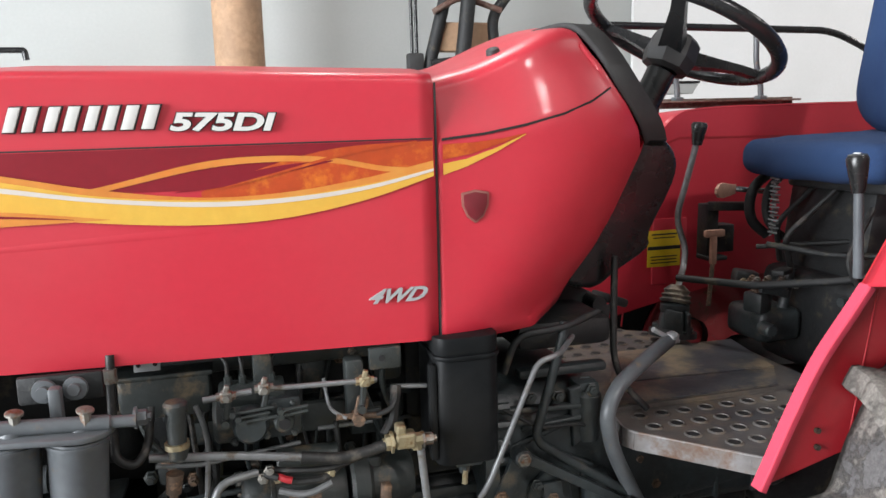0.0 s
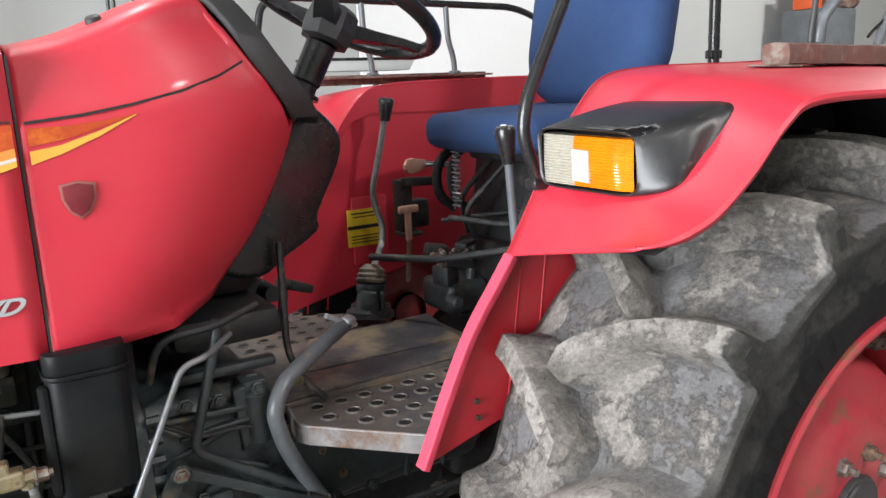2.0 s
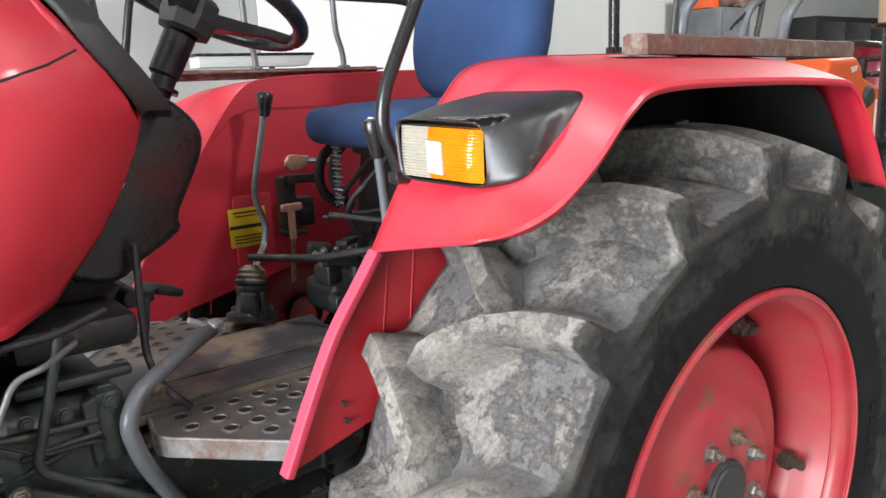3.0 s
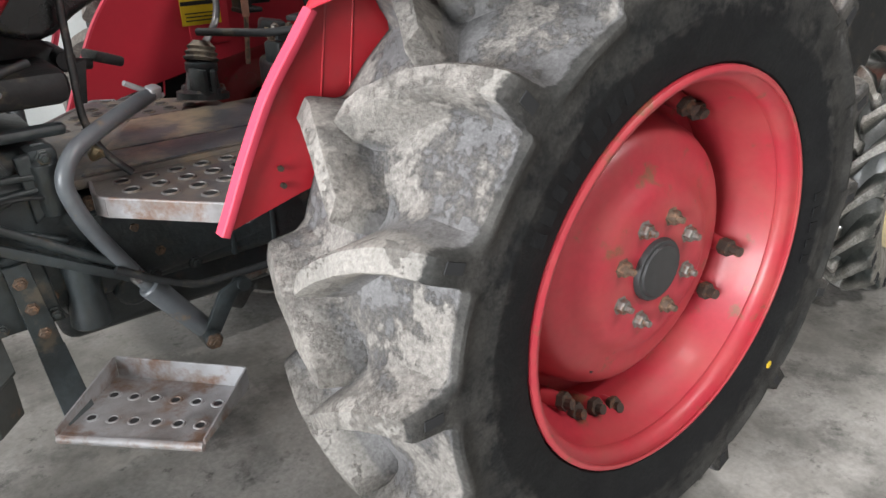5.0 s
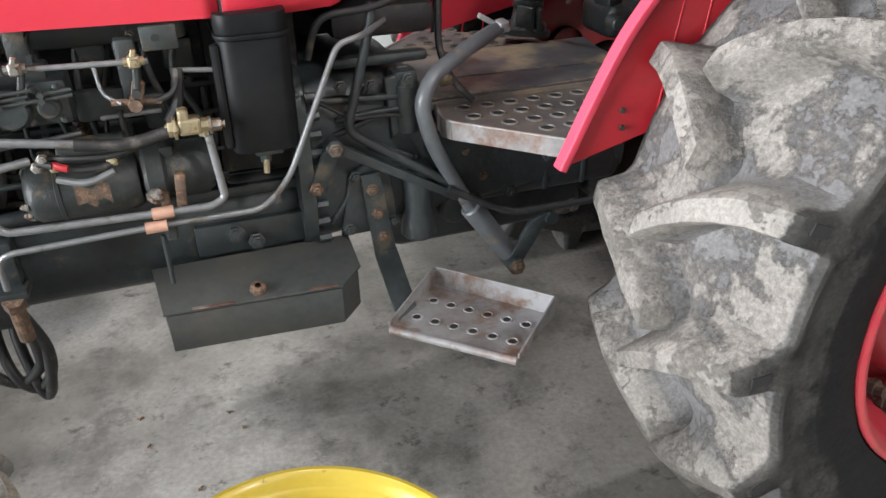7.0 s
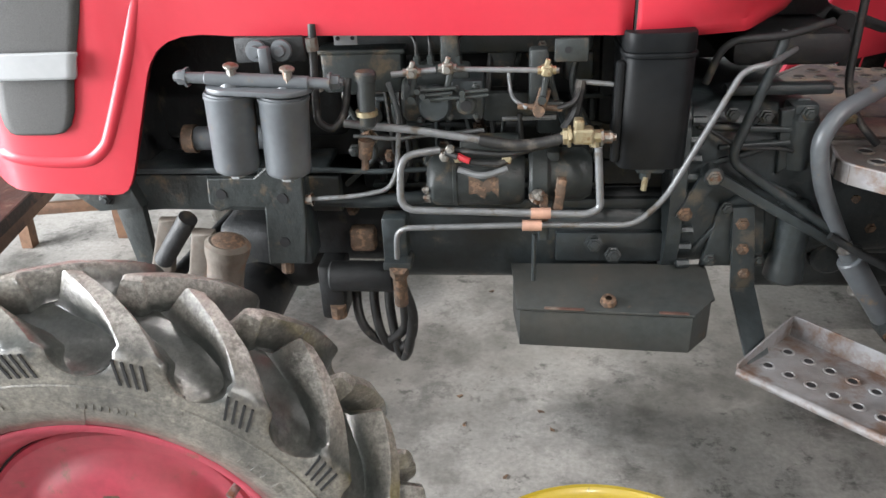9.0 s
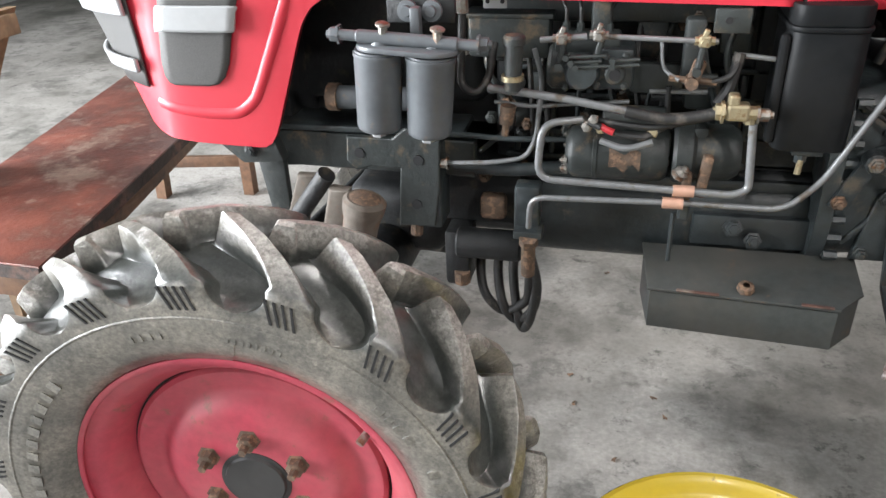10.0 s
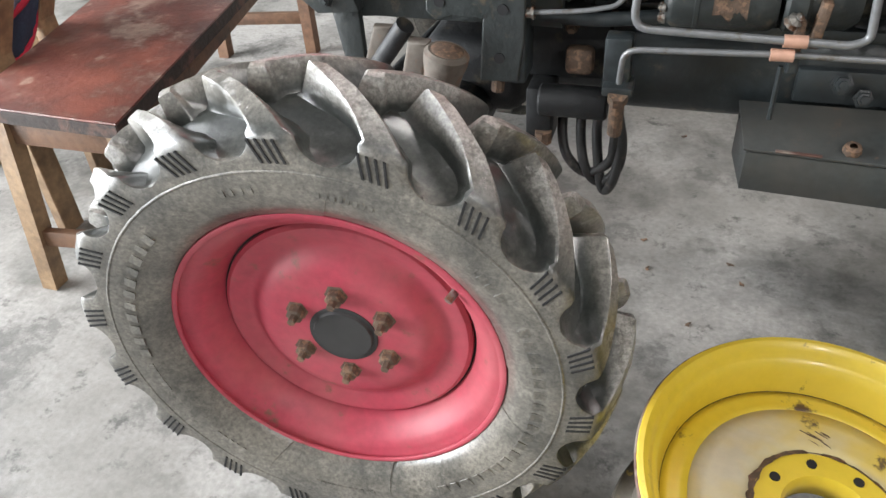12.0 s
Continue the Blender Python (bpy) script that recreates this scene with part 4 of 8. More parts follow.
lathe(bm, [(0, 0.004), (0.008, 0.004), (0.011, 0.002), (0.012, -0.006)], (-1.048, -0.225, 1.484), (-0.3, -0.25, 1), 20)
part("cap_plug", bm, BLACK_DULL, cowl, "small dark filler plug")

# a faint pressed line below the coloured films
bm = bmesh.new()
swage = smooth_line([(-1.94, 1.205, 0), (-1.75, 1.214, 0), (-1.55, 1.222, 0), (-1.42, 1.226, 0)], 6)
grid_faces(bm, [[(p.x, -0.3062, p.y + 0.006), (p.x, -0.3088 + 0.0032 * k / len(swage), p.y), (p.x, -0.3062, p.y - 0.005)] for k, p in enumerate(swage)])
part("pressed_line", bm, RED, bonnet, "faint pressed line")

# fenders: a wall by the driver, a broad flange over the tyre and a rolled front edge
INNER = smooth_line([(-0.487, 1.085, 0), (-0.445, 1.155, 0), (-0.397, 1.231, 0), (-0.325, 1.325, 0), (-0.262, 1.374, 0), (-0.15, 1.388, 0), (0.05, 1.391, 0), (0.28, 1.393, 0), (0.40, 1.382, 0), (0.460, 1.265, 0), (0.51, 1.110, 0)], 6)
OUTER = smooth_line([(-0.594, 1.174, 0), (-0.545, 1.188, 0), (-0.485, 1.208, 0), (-0.418, 1.254, 0), (-0.355, 1.310, 0), (-0.285, 1.336, 0), (-0.05, 1.337, 0), (0.18, 1.328, 0), (0.262, 1.312, 0), (0.340, 1.230, 0), (0.420, 1.120, 0)], 6)
FRONT_EDGE = smooth_line([(-0.678, 0.762, 0), (-0.660, 0.80, 0), (-0.625, 0.875, 0), (-0.575, 0.970, 0), (-0.520, 1.045, 0), (-0.487, 1.090, 0)], 5)


def fender(side):
    """side is -1 for the wheel nearest the walking side."""
    y_in, y_out = side * 0.445, side * 0.862
    bm = bmesh.new()
    rows = []
    for i, (a, b) in enumerate(zip(INNER, OUTER)):
        row = []
        edge_y = y_in + (y_out - y_in) * (1 - 0.07 * max(0.0, 1 - i / 7) ** 2)
        for k in range(15):
            t = k / 14
            p = a.lerp(b, t)
            crown = min(1.0, i / 8) * (0.012 * math.sin(math.pi * t) + 0.004 * math.sin(math.pi * min(1, max(0, (t - 0.5) * 2))))
            row.append((p.x, y_in + (edge_y - y_in) * t, p.y + crown))
        row.append((b.x + 0.002, edge_y + side * 0.003, b.y - 0.005 * min(1.0, (i + 1) / 8)))
        row.append((b.x + 0.004, edge_y, b.y - 0.012 * min(1.0, (i + 1) / 8)))
        rows.append(row)
    grid_faces(bm, rows)
    body = thicken(part("fender", bm, RED, tractor, "glossy red mudguard over the rear tyre"), 0.004)
    # black sheets added inside the arch, putting its shade into the colour
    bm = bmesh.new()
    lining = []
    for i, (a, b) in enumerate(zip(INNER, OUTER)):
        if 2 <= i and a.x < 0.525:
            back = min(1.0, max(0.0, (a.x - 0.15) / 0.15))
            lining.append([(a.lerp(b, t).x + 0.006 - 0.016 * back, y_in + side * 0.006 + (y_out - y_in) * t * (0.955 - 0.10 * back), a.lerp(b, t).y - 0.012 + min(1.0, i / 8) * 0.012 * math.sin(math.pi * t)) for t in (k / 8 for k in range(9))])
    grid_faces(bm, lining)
    part("mud_lining", bm, DARK, body, "added black sheet shading the underside")
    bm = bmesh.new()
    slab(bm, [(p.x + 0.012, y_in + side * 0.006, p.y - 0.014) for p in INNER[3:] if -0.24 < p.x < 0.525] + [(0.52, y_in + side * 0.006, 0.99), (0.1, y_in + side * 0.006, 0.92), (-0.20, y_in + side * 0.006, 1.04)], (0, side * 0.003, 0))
    part("mud_lining", bm, DARK, body, "added black sheet shading the inner wall")
    bm = bmesh.new()
    wall_line = [(p.x, y_in, p.y) for p in FRONT_EDGE] + [(p.x, y_in, p.y + 0.002) for p in INNER[1:]]
    slab(bm, wall_line + [(0.56, y_in, 0.98), (0.30, y_in, 0.93), (-0.10, y_in, 0.88), (-0.36, y_in, 0.83), (-0.52, y_in, 0.795), (-0.655, y_in, 0.760)], (0, side * 0.004, 0))
    # only the near wall takes the shaded red; the far one keeps RED
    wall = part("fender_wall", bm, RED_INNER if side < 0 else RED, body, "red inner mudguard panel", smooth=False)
    bm = bmesh.new()
    rows = []
    for i, p in enumerate(FRONT_EDGE):
        q = FRONT_EDGE[min(i + 1, len(FRONT_EDGE) - 1)] - FRONT_EDGE[max(i - 1, 0)]
        n = Vector((q.y, -q.x, 0)).normalized()
        ring = []
        for dx, dy in ((-0.012, 0.002), (-0.0145, -0.008), (-0.013, -0.0185), (-0.010, -0.0205), (0.000, -0.0205), (0.0025, -0.0185), (0.003, 0.002)):
            ring.append((p.x + n.x * dx * -1 - 0.002, y_in - side * dy + side * 0.004, p.y + n.y * dx * -1))
        rows.append(ring + [ring[0]])
    grid_faces(bm, rows)
    bmesh.ops.remove_doubles(bm, verts=bm.verts, dist=0.0003)
    bmesh.ops.holes_fill(bm, edges=bm.edges, sides=8)
    part("fender_edge", bm, PINK, body, "bright red rolled front edge")
    for rib_x, lean in ((-0.500, 0.05), (-0.440, 0.04)):
        bm = bmesh.new()
        pipe(bm, [(rib_x, y_in + side * 0.003, 0.775), (rib_x + lean, y_in + side * 0.003, 1.06 + lean)], 0.0026, 0, 8)
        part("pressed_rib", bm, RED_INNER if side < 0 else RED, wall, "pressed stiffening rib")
    for x, z in ((-0.560, 0.815), (-0.562, 0.845)):
        bm = bmesh.new()
        rod(bm, (x, y_in + side * 0.002, z), (x, y_in + side * 0.012, z), 0.005, segments=6)
        part("panel_bolt", bm, RUST_DARK, body, "rusty panel bolt", smooth=False)
    return body


near_fender = fender(-1)
far_fender = fender(1)
# crease, its shade painted as a flat darker strip, and warning sticker on the far inner panel
bm = bmesh.new()
grid_faces(bm, [[(x, 0.4435, z + 0.003), (x, 0.4435, z - 0.003)] for x, z in ((-0.40, 1.22), (-0.33, 1.285), (-0.27, 1.305), (0.1, 1.300), (0.32, 1.295))])
part("pressed_crease", bm, RED_INNER, far_fender, "flat darker strip for the pressed crease")
bm = bmesh.new()
box(bm, (0.110, 0.010, 0.19), (-0.295, 0.444, 0.985), bevel=0.012)
part("pressed_panel", bm, RED, far_fender, "pressed red panel behind the sticker")
bm = bmesh.new()
box(bm, (0.105, 0.002, 0.105), (-0.315, 0.4375, 0.995), bevel=0.001)
sticker = part("warning_sticker", bm, STICKER, far_fender, "yellow warning sticker with black band")
for z, h, w in ((0.997, 0.010, 0.103), (0.972, 0.003, 0.085), (0.963, 0.003, 0.080), (0.954, 0.003, 0.084), (1.036, 0.004, 0.080), (1.026, 0.003, 0.070)):
    bm = bmesh.new()
    box(bm, (w, 0.001, h), (-0.315, 0.4360, z), bevel=0)
    part("print_bar", bm, INK, sticker, "black print bar", smooth=False)

# corner lamp on the near mudguard
lens_corners = [Vector((-0.472, -0.529, 1.293)), Vector((-0.474, -0.722, 1.288)), Vector((-0.486, -0.735, 1.218)), Vector((-0.472, -0.531, 1.217))]
front_ring = [lens_corners[0] + Vector((-0.010, 0.006, 0.009)), lens_corners[1] + Vector((-0.010, -0.009, 0.009)), lens_corners[2] + Vector((-0.004, -0.009, -0.007)), lens_corners[3] + Vector((-0.004, 0.006, -0.007))]
seat_ring = [Vector((-0.315, -0.535, 1.336)), Vector((-0.338, -0.788, 1.334)), Vector((-0.450, -0.792, 1.222)), Vector((-0.440, -0.540, 1.205))]


def lamp_section(s, grow):
    """One rounded section of the housing between the brim and the mudguard."""
    ring = []
    bulge = 0.020 * math.sin(math.pi * min(1.0, s * 1.25)) ** 0.8
    c4 = [a.lerp(b, s) for a, b in zip(front_ring, seat_ring)]
    for k in range(72):
        a = 2 * math.pi * k / 72
        u, v = (math.copysign(abs(f(a)) ** 0.30, f(a)) * grow for f in (math.cos, math.sin))
        p = c4[0].lerp(c4[1], (u + 1) / 2).lerp(c4[3].lerp(c4[2], (u + 1) / 2), (1 - v) / 2)
        ring.append(p + Vector((0, -bulge * max(0.0, u) ** 3 * (0.6 + 0.4 * min(1.0, (1 - v))), 0.004 * math.sin(math.pi * s) * max(0.0, v))))
    return ring


bm = bmesh.new()
steps = (0.0, 0.02, 0.05, 0.09, 0.13, 0.17, 0.21, 0.26, 0.34, 0.45, 0.60, 0.75, 0.88, 1.0)
lamp_rows = [lamp_section(0.02, 0.93), lamp_section(0.0, 0.985)] + [lamp_section(s, 1.0) for s in steps[1:]]
lamp_rows = [[bm.verts.new(p) for p in row] for row in lamp_rows]
for i, (a, b) in enumerate(zip(lamp_rows, lamp_rows[1:])):
    for k in range(72):
        # the brim is torn open above the amber field
        if 1 <= i <= 6 and 10 - (0, 2, 3, 1, 3, 2, 0)[7 - i] <= k < (14, 18, 17, 15, 14, 12)[i - 1]:
            continue
        m = (k + 1) % 72
        bm.faces.new((a[k], a[m], b[m], b[k]))
bmesh.ops.recalc_face_normals(bm, faces=bm.faces)
corner_lamp = thicken(part("corner_lamp", bm, BLACK_WORN, tractor, "dull black lamp housing with amber and clear lens, hood torn"), 0.003)
bm = bmesh.new()
slab(bm, [c + Vector((0.010, 0, 0)) for c in lens_corners], (0.012, 0, 0))
bm.faces.new([bm.verts.new(p) for p in lamp_section(0.42, 0.98)])
part("lamp_back", bm, DARK, corner_lamp, "dark back plate behind the lens", smooth=False)

def lens_piece(a, b, mat, name, label, ribs=17):
    """One lens field between two shares of the lamp's width, with level ribs and a bowed face."""
    bm = bmesh.new()
    rows = []
    n = ribs * 4
    for k in range(n + 1):
        v = k / n
        edge = 0.0 if k in (0, n) else 1.0
        out = 0.008 + 0.0013 * math.cos(2 * math.pi * k / 4) + 0.004 * math.sin(math.pi * v)
        trim = 0.035 * max(0.0, 1 - min(v, 1 - v) / 0.16) ** 2
        row = []
        for j in range(7):
            t = min(1 - trim, max(trim, a + (b - a) * j / 6))
            at = lens_corners[0].lerp(lens_corners[1], t).lerp(lens_corners[3].lerp(lens_corners[2], t), v)
            row.append(at + Vector((0.006 if edge == 0 else -out * min(1.0, 12 * t, 9 * (1.0 - t)), 0, 0)))
        rows.append(row)
    grid_faces(bm, rows)
    return part(name, bm, mat, corner_lamp, label)


lens_piece(0.02, 0.41, CLEAR, "clear_lens", "ribbed clear lens")
lens_piece(0.41, 0.985, AMBER, "amber_lens", "ribbed amber lens")
bm = bmesh.new()
patch = [lens_corners[0].lerp(lens_corners[1], t).lerp(lens_corners[3].lerp(lens_corners[2], t), v) + Vector((-0.0145, 0, 0)) for t, v in ((0.41, 0.26), (0.59, 0.28), (0.60, 0.90), (0.42, 0.88))]
slab(bm, patch, (0.006, 0, 0), bevel=0.0015)
part("plain_lens", bm, PLAIN_LENS, corner_lamp, "plain pale reflector field")

# grab handle beside the lamp
bm = bmesh.new()
pipe(bm, [(-0.440, -0.475, 1.205), (-0.452, -0.480, 1.235), (-0.474, -0.480, 1.285), (-0.466, -0.480, 1.34), (-0.385, -0.482, 1.50), (-0.31, -0.485, 1.66), (-0.20, -0.50, 1.76), (0.0, -0.52, 1.78)], 0.011, 0.05)
part("grab_handle", bm, BLACK, tractor, "black bent tube grab handle")
bm = bmesh.new()
box(bm, (0.035, 0.03, 0.02), (-0.440, -0.475, 1.205), bevel=0.006)
part("handle_foot", bm, BLACK, tractor)


def side_rail(side, first, last):
    """Rusty angle iron and a bent tube rail on a mudguard."""
    y = side * 0.66
    bm = bmesh.new()
    box(bm, (last - first, 0.045, 0.006), ((first + last) / 2, y, 1.408), bevel=0.002)
    box(bm, (last - first, 0.006, 0.030), ((first + last) / 2, y + 0.021 * side, 1.402), bevel=0.002)
    angle = part("angle_iron", bm, RUST_IRON, tractor, "rust-brown angle iron on the mudguard", smooth=False)
    return angle


side_rail(1, -0.40, 0.292)
bm = bmesh.new()
pipe(bm, [(-0.52, 0.66, 1.42), (-0.48, 0.66, 1.62), (-0.40, 0.66, 1.636), (0.41, 0.66, 1.624), (0.56, 0.66, 1.566), (0.75, 0.66, 1.42)], 0.011, 0.06)
rail = part("mudguard_rail", bm, BLACK, tractor, "black bent tube rail on the mudguard")
for post_x, lean in ((-0.155, 0.0), (0.145, 0.0)):
    bm = bmesh.new()
    pipe(bm, [(post_x + 0.01, 0.66, 1.41), (post_x + 0.008, 0.66, 1.46), (post_x - 0.012, 0.66, 1.52), (post_x - 0.016, 0.66, 1.625)], 0.009, 0.03)
    box(bm, (0.03, 0.03, 0.012), (post_x + 0.01, 0.66, 1.416), bevel=0.004)
    part("rail_post", bm, GREY_STEEL, rail)
bm = bmesh.new()
bar_rows = []
for k in range(49):
    x = -0.080 + 0.74 * k / 48
    mid = 1.392 - 0.020 * (x - 0.255)
    ring = []
    for dy, dz in ((-0.024, -0.017), (-0.025, 0.0), (-0.024, 0.014), (-0.015, 0.0165), (0.0, 0.017), (0.015, 0.0165), (0.024, 0.012), (0.024, -0.017)):
        p = Vector((x, -0.655 + dy, mid + dz))
        n = noise.noise(p * 16) + 0.5 * noise.noise(p * 60)
        ring.append(p + Vector((0, dy, dz)).normalized() * n * 0.0032)
    bar_rows.append(ring + [ring[0]])
grid_faces(bm, bar_rows)
bmesh.ops.remove_doubles(bm, verts=bm.verts, dist=0.0002)
bmesh.ops.holes_fill(bm, edges=bm.edges, sides=9)
part("weathered_bar", bm, WEATHERED, tractor, "weathered red-brown bar on the mudguard")
bm = bmesh.new()
slab(bm, [(-0.125, -0.675, 1.378), (-0.05, -0.685, 1.376), (-0.05, -0.63, 1.378), (-0.12, -0.63, 1.380)], (0, 0, 0.003))
part("bar_plate", bm, RUST_IRON, tractor, "thin rusty plate under the bar", smooth=False)
for tube, tube_r, tube_mat in (([(0.127, -0.60, 1.400), (0.127, -0.60, 1.43), (0.133, -0.60, 1.462), (0.19, -0.60, 1.509), (0.26, -0.60, 1.58), (0.27, -0.60, 1.66)], 0.012, GREY_STEEL),
                               ([(0.102, -0.60, 1.400), (0.104, -0.60, 1.44), (0.116, -0.60, 1.507), (0.125, -0.60, 1.62)], 0.0055, BLACK_DULL),
                               ([(0.330, -0.60, 1.398), (0.334, -0.60, 1.42), (0.356, -0.60, 1.47), (0.412, -0.60, 1.497), (0.535, -0.60, 1.524), (0.70, -0.60, 1.56)], 0.0095, GREY_STEEL),
                               ([(0.490, -0.60, 1.395), (0.492, -0.60, 1.41), (0.510, -0.60, 1.461), (0.586, -0.60, 1.522), (0.65, -0.60, 1.60)], 0.013, GREY_STEEL),
                               ([(0.391, -0.60, 1.396), (0.391, -0.60, 1.414), (0.408, -0.60, 1.471), (0.412, -0.60, 1.497)], 0.006, BLACK_DULL),
                               ([(0.295, -0.60, 1.43), (0.309, -0.60, 1.44), (0.343, -0.60, 1.459), (0.356, -0.60, 1.47)], 0.003, BLACK)):
    bm = bmesh.new()
    pipe(bm, tube, tube_r, 0.03)
    part("rail_post", bm, tube_mat, tractor, "grey bent rail tube" if tube_r > 0.009 else "thin dark rail brace")
bm = bmesh.new()
box(bm, (0.045, 0.03, 0.014), (0.098, -0.60, 1.412), bevel=0.004)
part("brace_foot", bm, BLACK_DULL, tractor, "dark brace foot")

# seat
bm = bmesh.new()
box(bm, (0.50, 0.44, 0.092), (0.0, 0.0, 1.268), (0, -2, 0), bevel=0.040, segments=6)
bmesh.ops.subdivide_edges(bm, edges=[e for e in bm.edges if e.calc_length() > 0.06], cuts=14, use_grid_fill=True)
for v in bm.verts:
    v.co.z += 0.006 * noise.noise(v.co * 9) + 0.0025 * noise.noise(v.co * 26)
    v.co.x += 0.004 * noise.noise(v.co * 17 + Vector((3, 1, 0)))
seat = part("seat", bm, BLUE, tractor, "blue cloth seat cushion with backrest")
bm = bmesh.new()
shape = []
for cy, cz, rad, first in ((0.23 - 0.08, 0.27 - 0.08, 0.08, 0), (-0.23 + 0.08, 0.27 - 0.08, 0.08, 90), (-0.23 + 0.13, -0.29 + 0.13, 0.13, 180), (0.23 - 0.13, -0.29 + 0.13, 0.13, 270)):
    for k in range(9):
        a_k = radians(first + 90 * k / 8)
        shape.append((-0.05, cy + rad * math.cos(a_k), cz + rad * math.sin(a_k)))
rows = []
for depth, share in ((0.050, 0.0), (0.050, 0.80), (0.046, 0.90), (0.030, 0.97), (0.0, 1.0), (-0.030, 0.97), (-0.046, 0.90), (-0.053, 0.80), (-0.058, 0.5), (-0.060, 0.25), (-0.060, 0.0)):
    rows.append([pose(0.17, 0, 1.590, 0, 10, 0) @ Vector((depth + 0.006 * noise.noise(Vector((y * share, z * share, 0)) * 8), y * (share + 0.012 * noise.noise(Vector((y, z, 5)) * 14)), z * share)) for x, y, z in shape])
rows = [row + row[:1] for row in rows]
grid_faces(bm, rows)
bmesh.ops.remove_doubles(bm, verts=bm.verts, dist=0.0004)
bmesh.ops.recalc_face_normals(bm, faces=bm.faces)
part("backrest", bm, BLUE, seat, "blue cloth backrest")
bm = bmesh.new()
box(bm, (0.34, 0.30, 0.03), (0.02, 0.0, 1.205), bevel=0.008)
part("seat_pan", bm, IRON_DARK, seat, "black seat pan")
bm = bmesh.new()
box(bm, (0.28, 0.28, 0.33), (0.02, 0.06, 1.04), (0, 8, 0), bevel=0.02)
pipe(bm, smooth_line([(-0.165, 0.20, 1.215), (-0.200, 0.205, 1.185), (-0.214, 0.205, 1.140), (-0.206, 0.20, 1.095), (-0.17, 0.19, 1.06)], 4), 0.013, 0, 10)
pipe(bm, smooth_line([(-0.165, 0.15, 1.215), (-0.195, 0.155, 1.185), (-0.205, 0.155, 1.140), (-0.195, 0.15, 1.095), (-0.16, 0.14, 1.06)], 4), 0.010, 0, 10)
part("seat_stand", bm, IRON_DARK, seat, "black seat stand and spring housing")
bm = bmesh.new()
spring = [(-0.212 + 0.011 * math.cos(2.4 * k), 0.115 + 0.011 * math.sin(2.4 * k), 1.215 - 0.0024 * k) for k in range(60)]
pipe(bm, spring, 0.0022, 0, 6)
part("seat_spring", bm, PIPE, seat, "thin bright coil spring")

# steering
hub_at = Vector((-0.581, 0.0, 1.489))
spin = Vector((0.509, 0.036, 1.0)).normalized()
bm = bmesh.new()
rod(bm, (-0.705, 0, 1.25), (-0.622, 0, 1.415), 0.023, segments=20)
rod(bm, (-0.640, 0, 1.385), (-0.598, 0, 1.462), 0.029, 0.031, segments=20, bevel=0.004)
lathe(bm, [(0.024, -0.004), (0.034, -0.004), (0.034, 0.004), (0.024, 0.004)], (-0.648, 0, 1.364), (0.45, 0, 1), 24)
column = part("steering_column", bm, BLACK, tractor, "black steering column")
turn = spin.to_track_quat("Z", "Y").to_matrix()
wheel_mid = Vector((-0.555, 0.0, 1.537))
bm = bmesh.new()
ring = [wheel_mid + turn @ Vector((0.203 * math.cos(a), 0.203 * math.sin(a), 0)) for a in (2 * math.pi * k / 56 for k in range(56))]
pipe(bm, ring, 0.0155, 0, 12, closed=True)
steering_wheel = part("steering_wheel", bm, BLACK, tractor, "black three-spoke steering wheel")
bm = bmesh.new()
lathe(bm, [(0, 0.048), (0.042, 0.046), (0.052, 0.036), (0.056, 0.0), (0.050, -0.025), (0.03, -0.03)], hub_at, spin, 8)
part("wheel_hub", bm, BLACK_DULL, steering_wheel, "grey-black wheel hub", smooth=False)
for a in (20, 140, 260):  # three dished spokes
    v = turn @ Vector((math.cos(radians(a)), math.sin(radians(a)), 0))
    bm = bmesh.new()
    rows = []
    side_v = spin.cross(v).normalized()
    for t, w, h in ((0.03, 0.026, 0.016), (0.09, 0.020, 0.011), (0.15, 0.014, 0.008), (0.205, 0.013, 0.008)):
        c = hub_at.lerp(wheel_mid, min(1, t / 0.18)) + v * t
        rows.append([c + side_v * w + spin * h, c - side_v * w + spin * h, c - side_v * w - spin * h, c + side_v * w - spin * h, c + side_v * w + spin * h])
    grid_faces(bm, rows)
    part("spoke", bm, BLACK, steering_wheel)

# dashboard trim and column shroud
bm = bmesh.new()
rows = []
TRIM = smooth_line([(-0.955, 1.520, 0.16), (-0.900, 1.528, 0.195), (-0.862, 1.490, 0.218), (-0.826, 1.432, 0.232), (-0.772, 1.362, 0.222), (-0.742, 1.322, 0.196)], 6)
for p in TRIM:
    a, b = Vector((p.x, -p.z, p.y)), Vector((p.x + 0.050, -p.z + 0.015, p.y + 0.004))
    half = [a + Vector((-0.004, -0.003, -0.004)), a + Vector((0.002, -0.004, 0.004)), b, b + Vector((0.006, 0.02, -0.01))]
    rows.append(half + [Vector((v.x, -v.y, v.z)) for v in reversed(half)])
grid_faces(bm, rows)
trim = thicken(part("dashboard_trim", bm, BLACK_DULL, tractor, "dull black dashboard surround"), 0.005)
bm = bmesh.new()
SHROUD = [(-0.760, 1.340), (-0.690, 1.355), (-0.640, 1.325), (-0.612, 1.285), (-0.618, 1.235), (-0.668, 1.140), (-0.672, 1.105), (-0.738, 1.064), (-0.798, 1.030), (-0.880, 1.058), (-0.90, 1.12), (-0.84, 1.23)]
slab(bm, [(p.x, -0.095, p.y) for p in smooth_line([(x, z, 0) for x, z in SHROUD + SHROUD[:1]], 3)[:-1]], (0, 0.19, 0), bevel=0.016, segments=4)
shroud = part("column_shroud", bm, BLACK, tractor, "black plastic column shroud")
bm = bmesh.new()
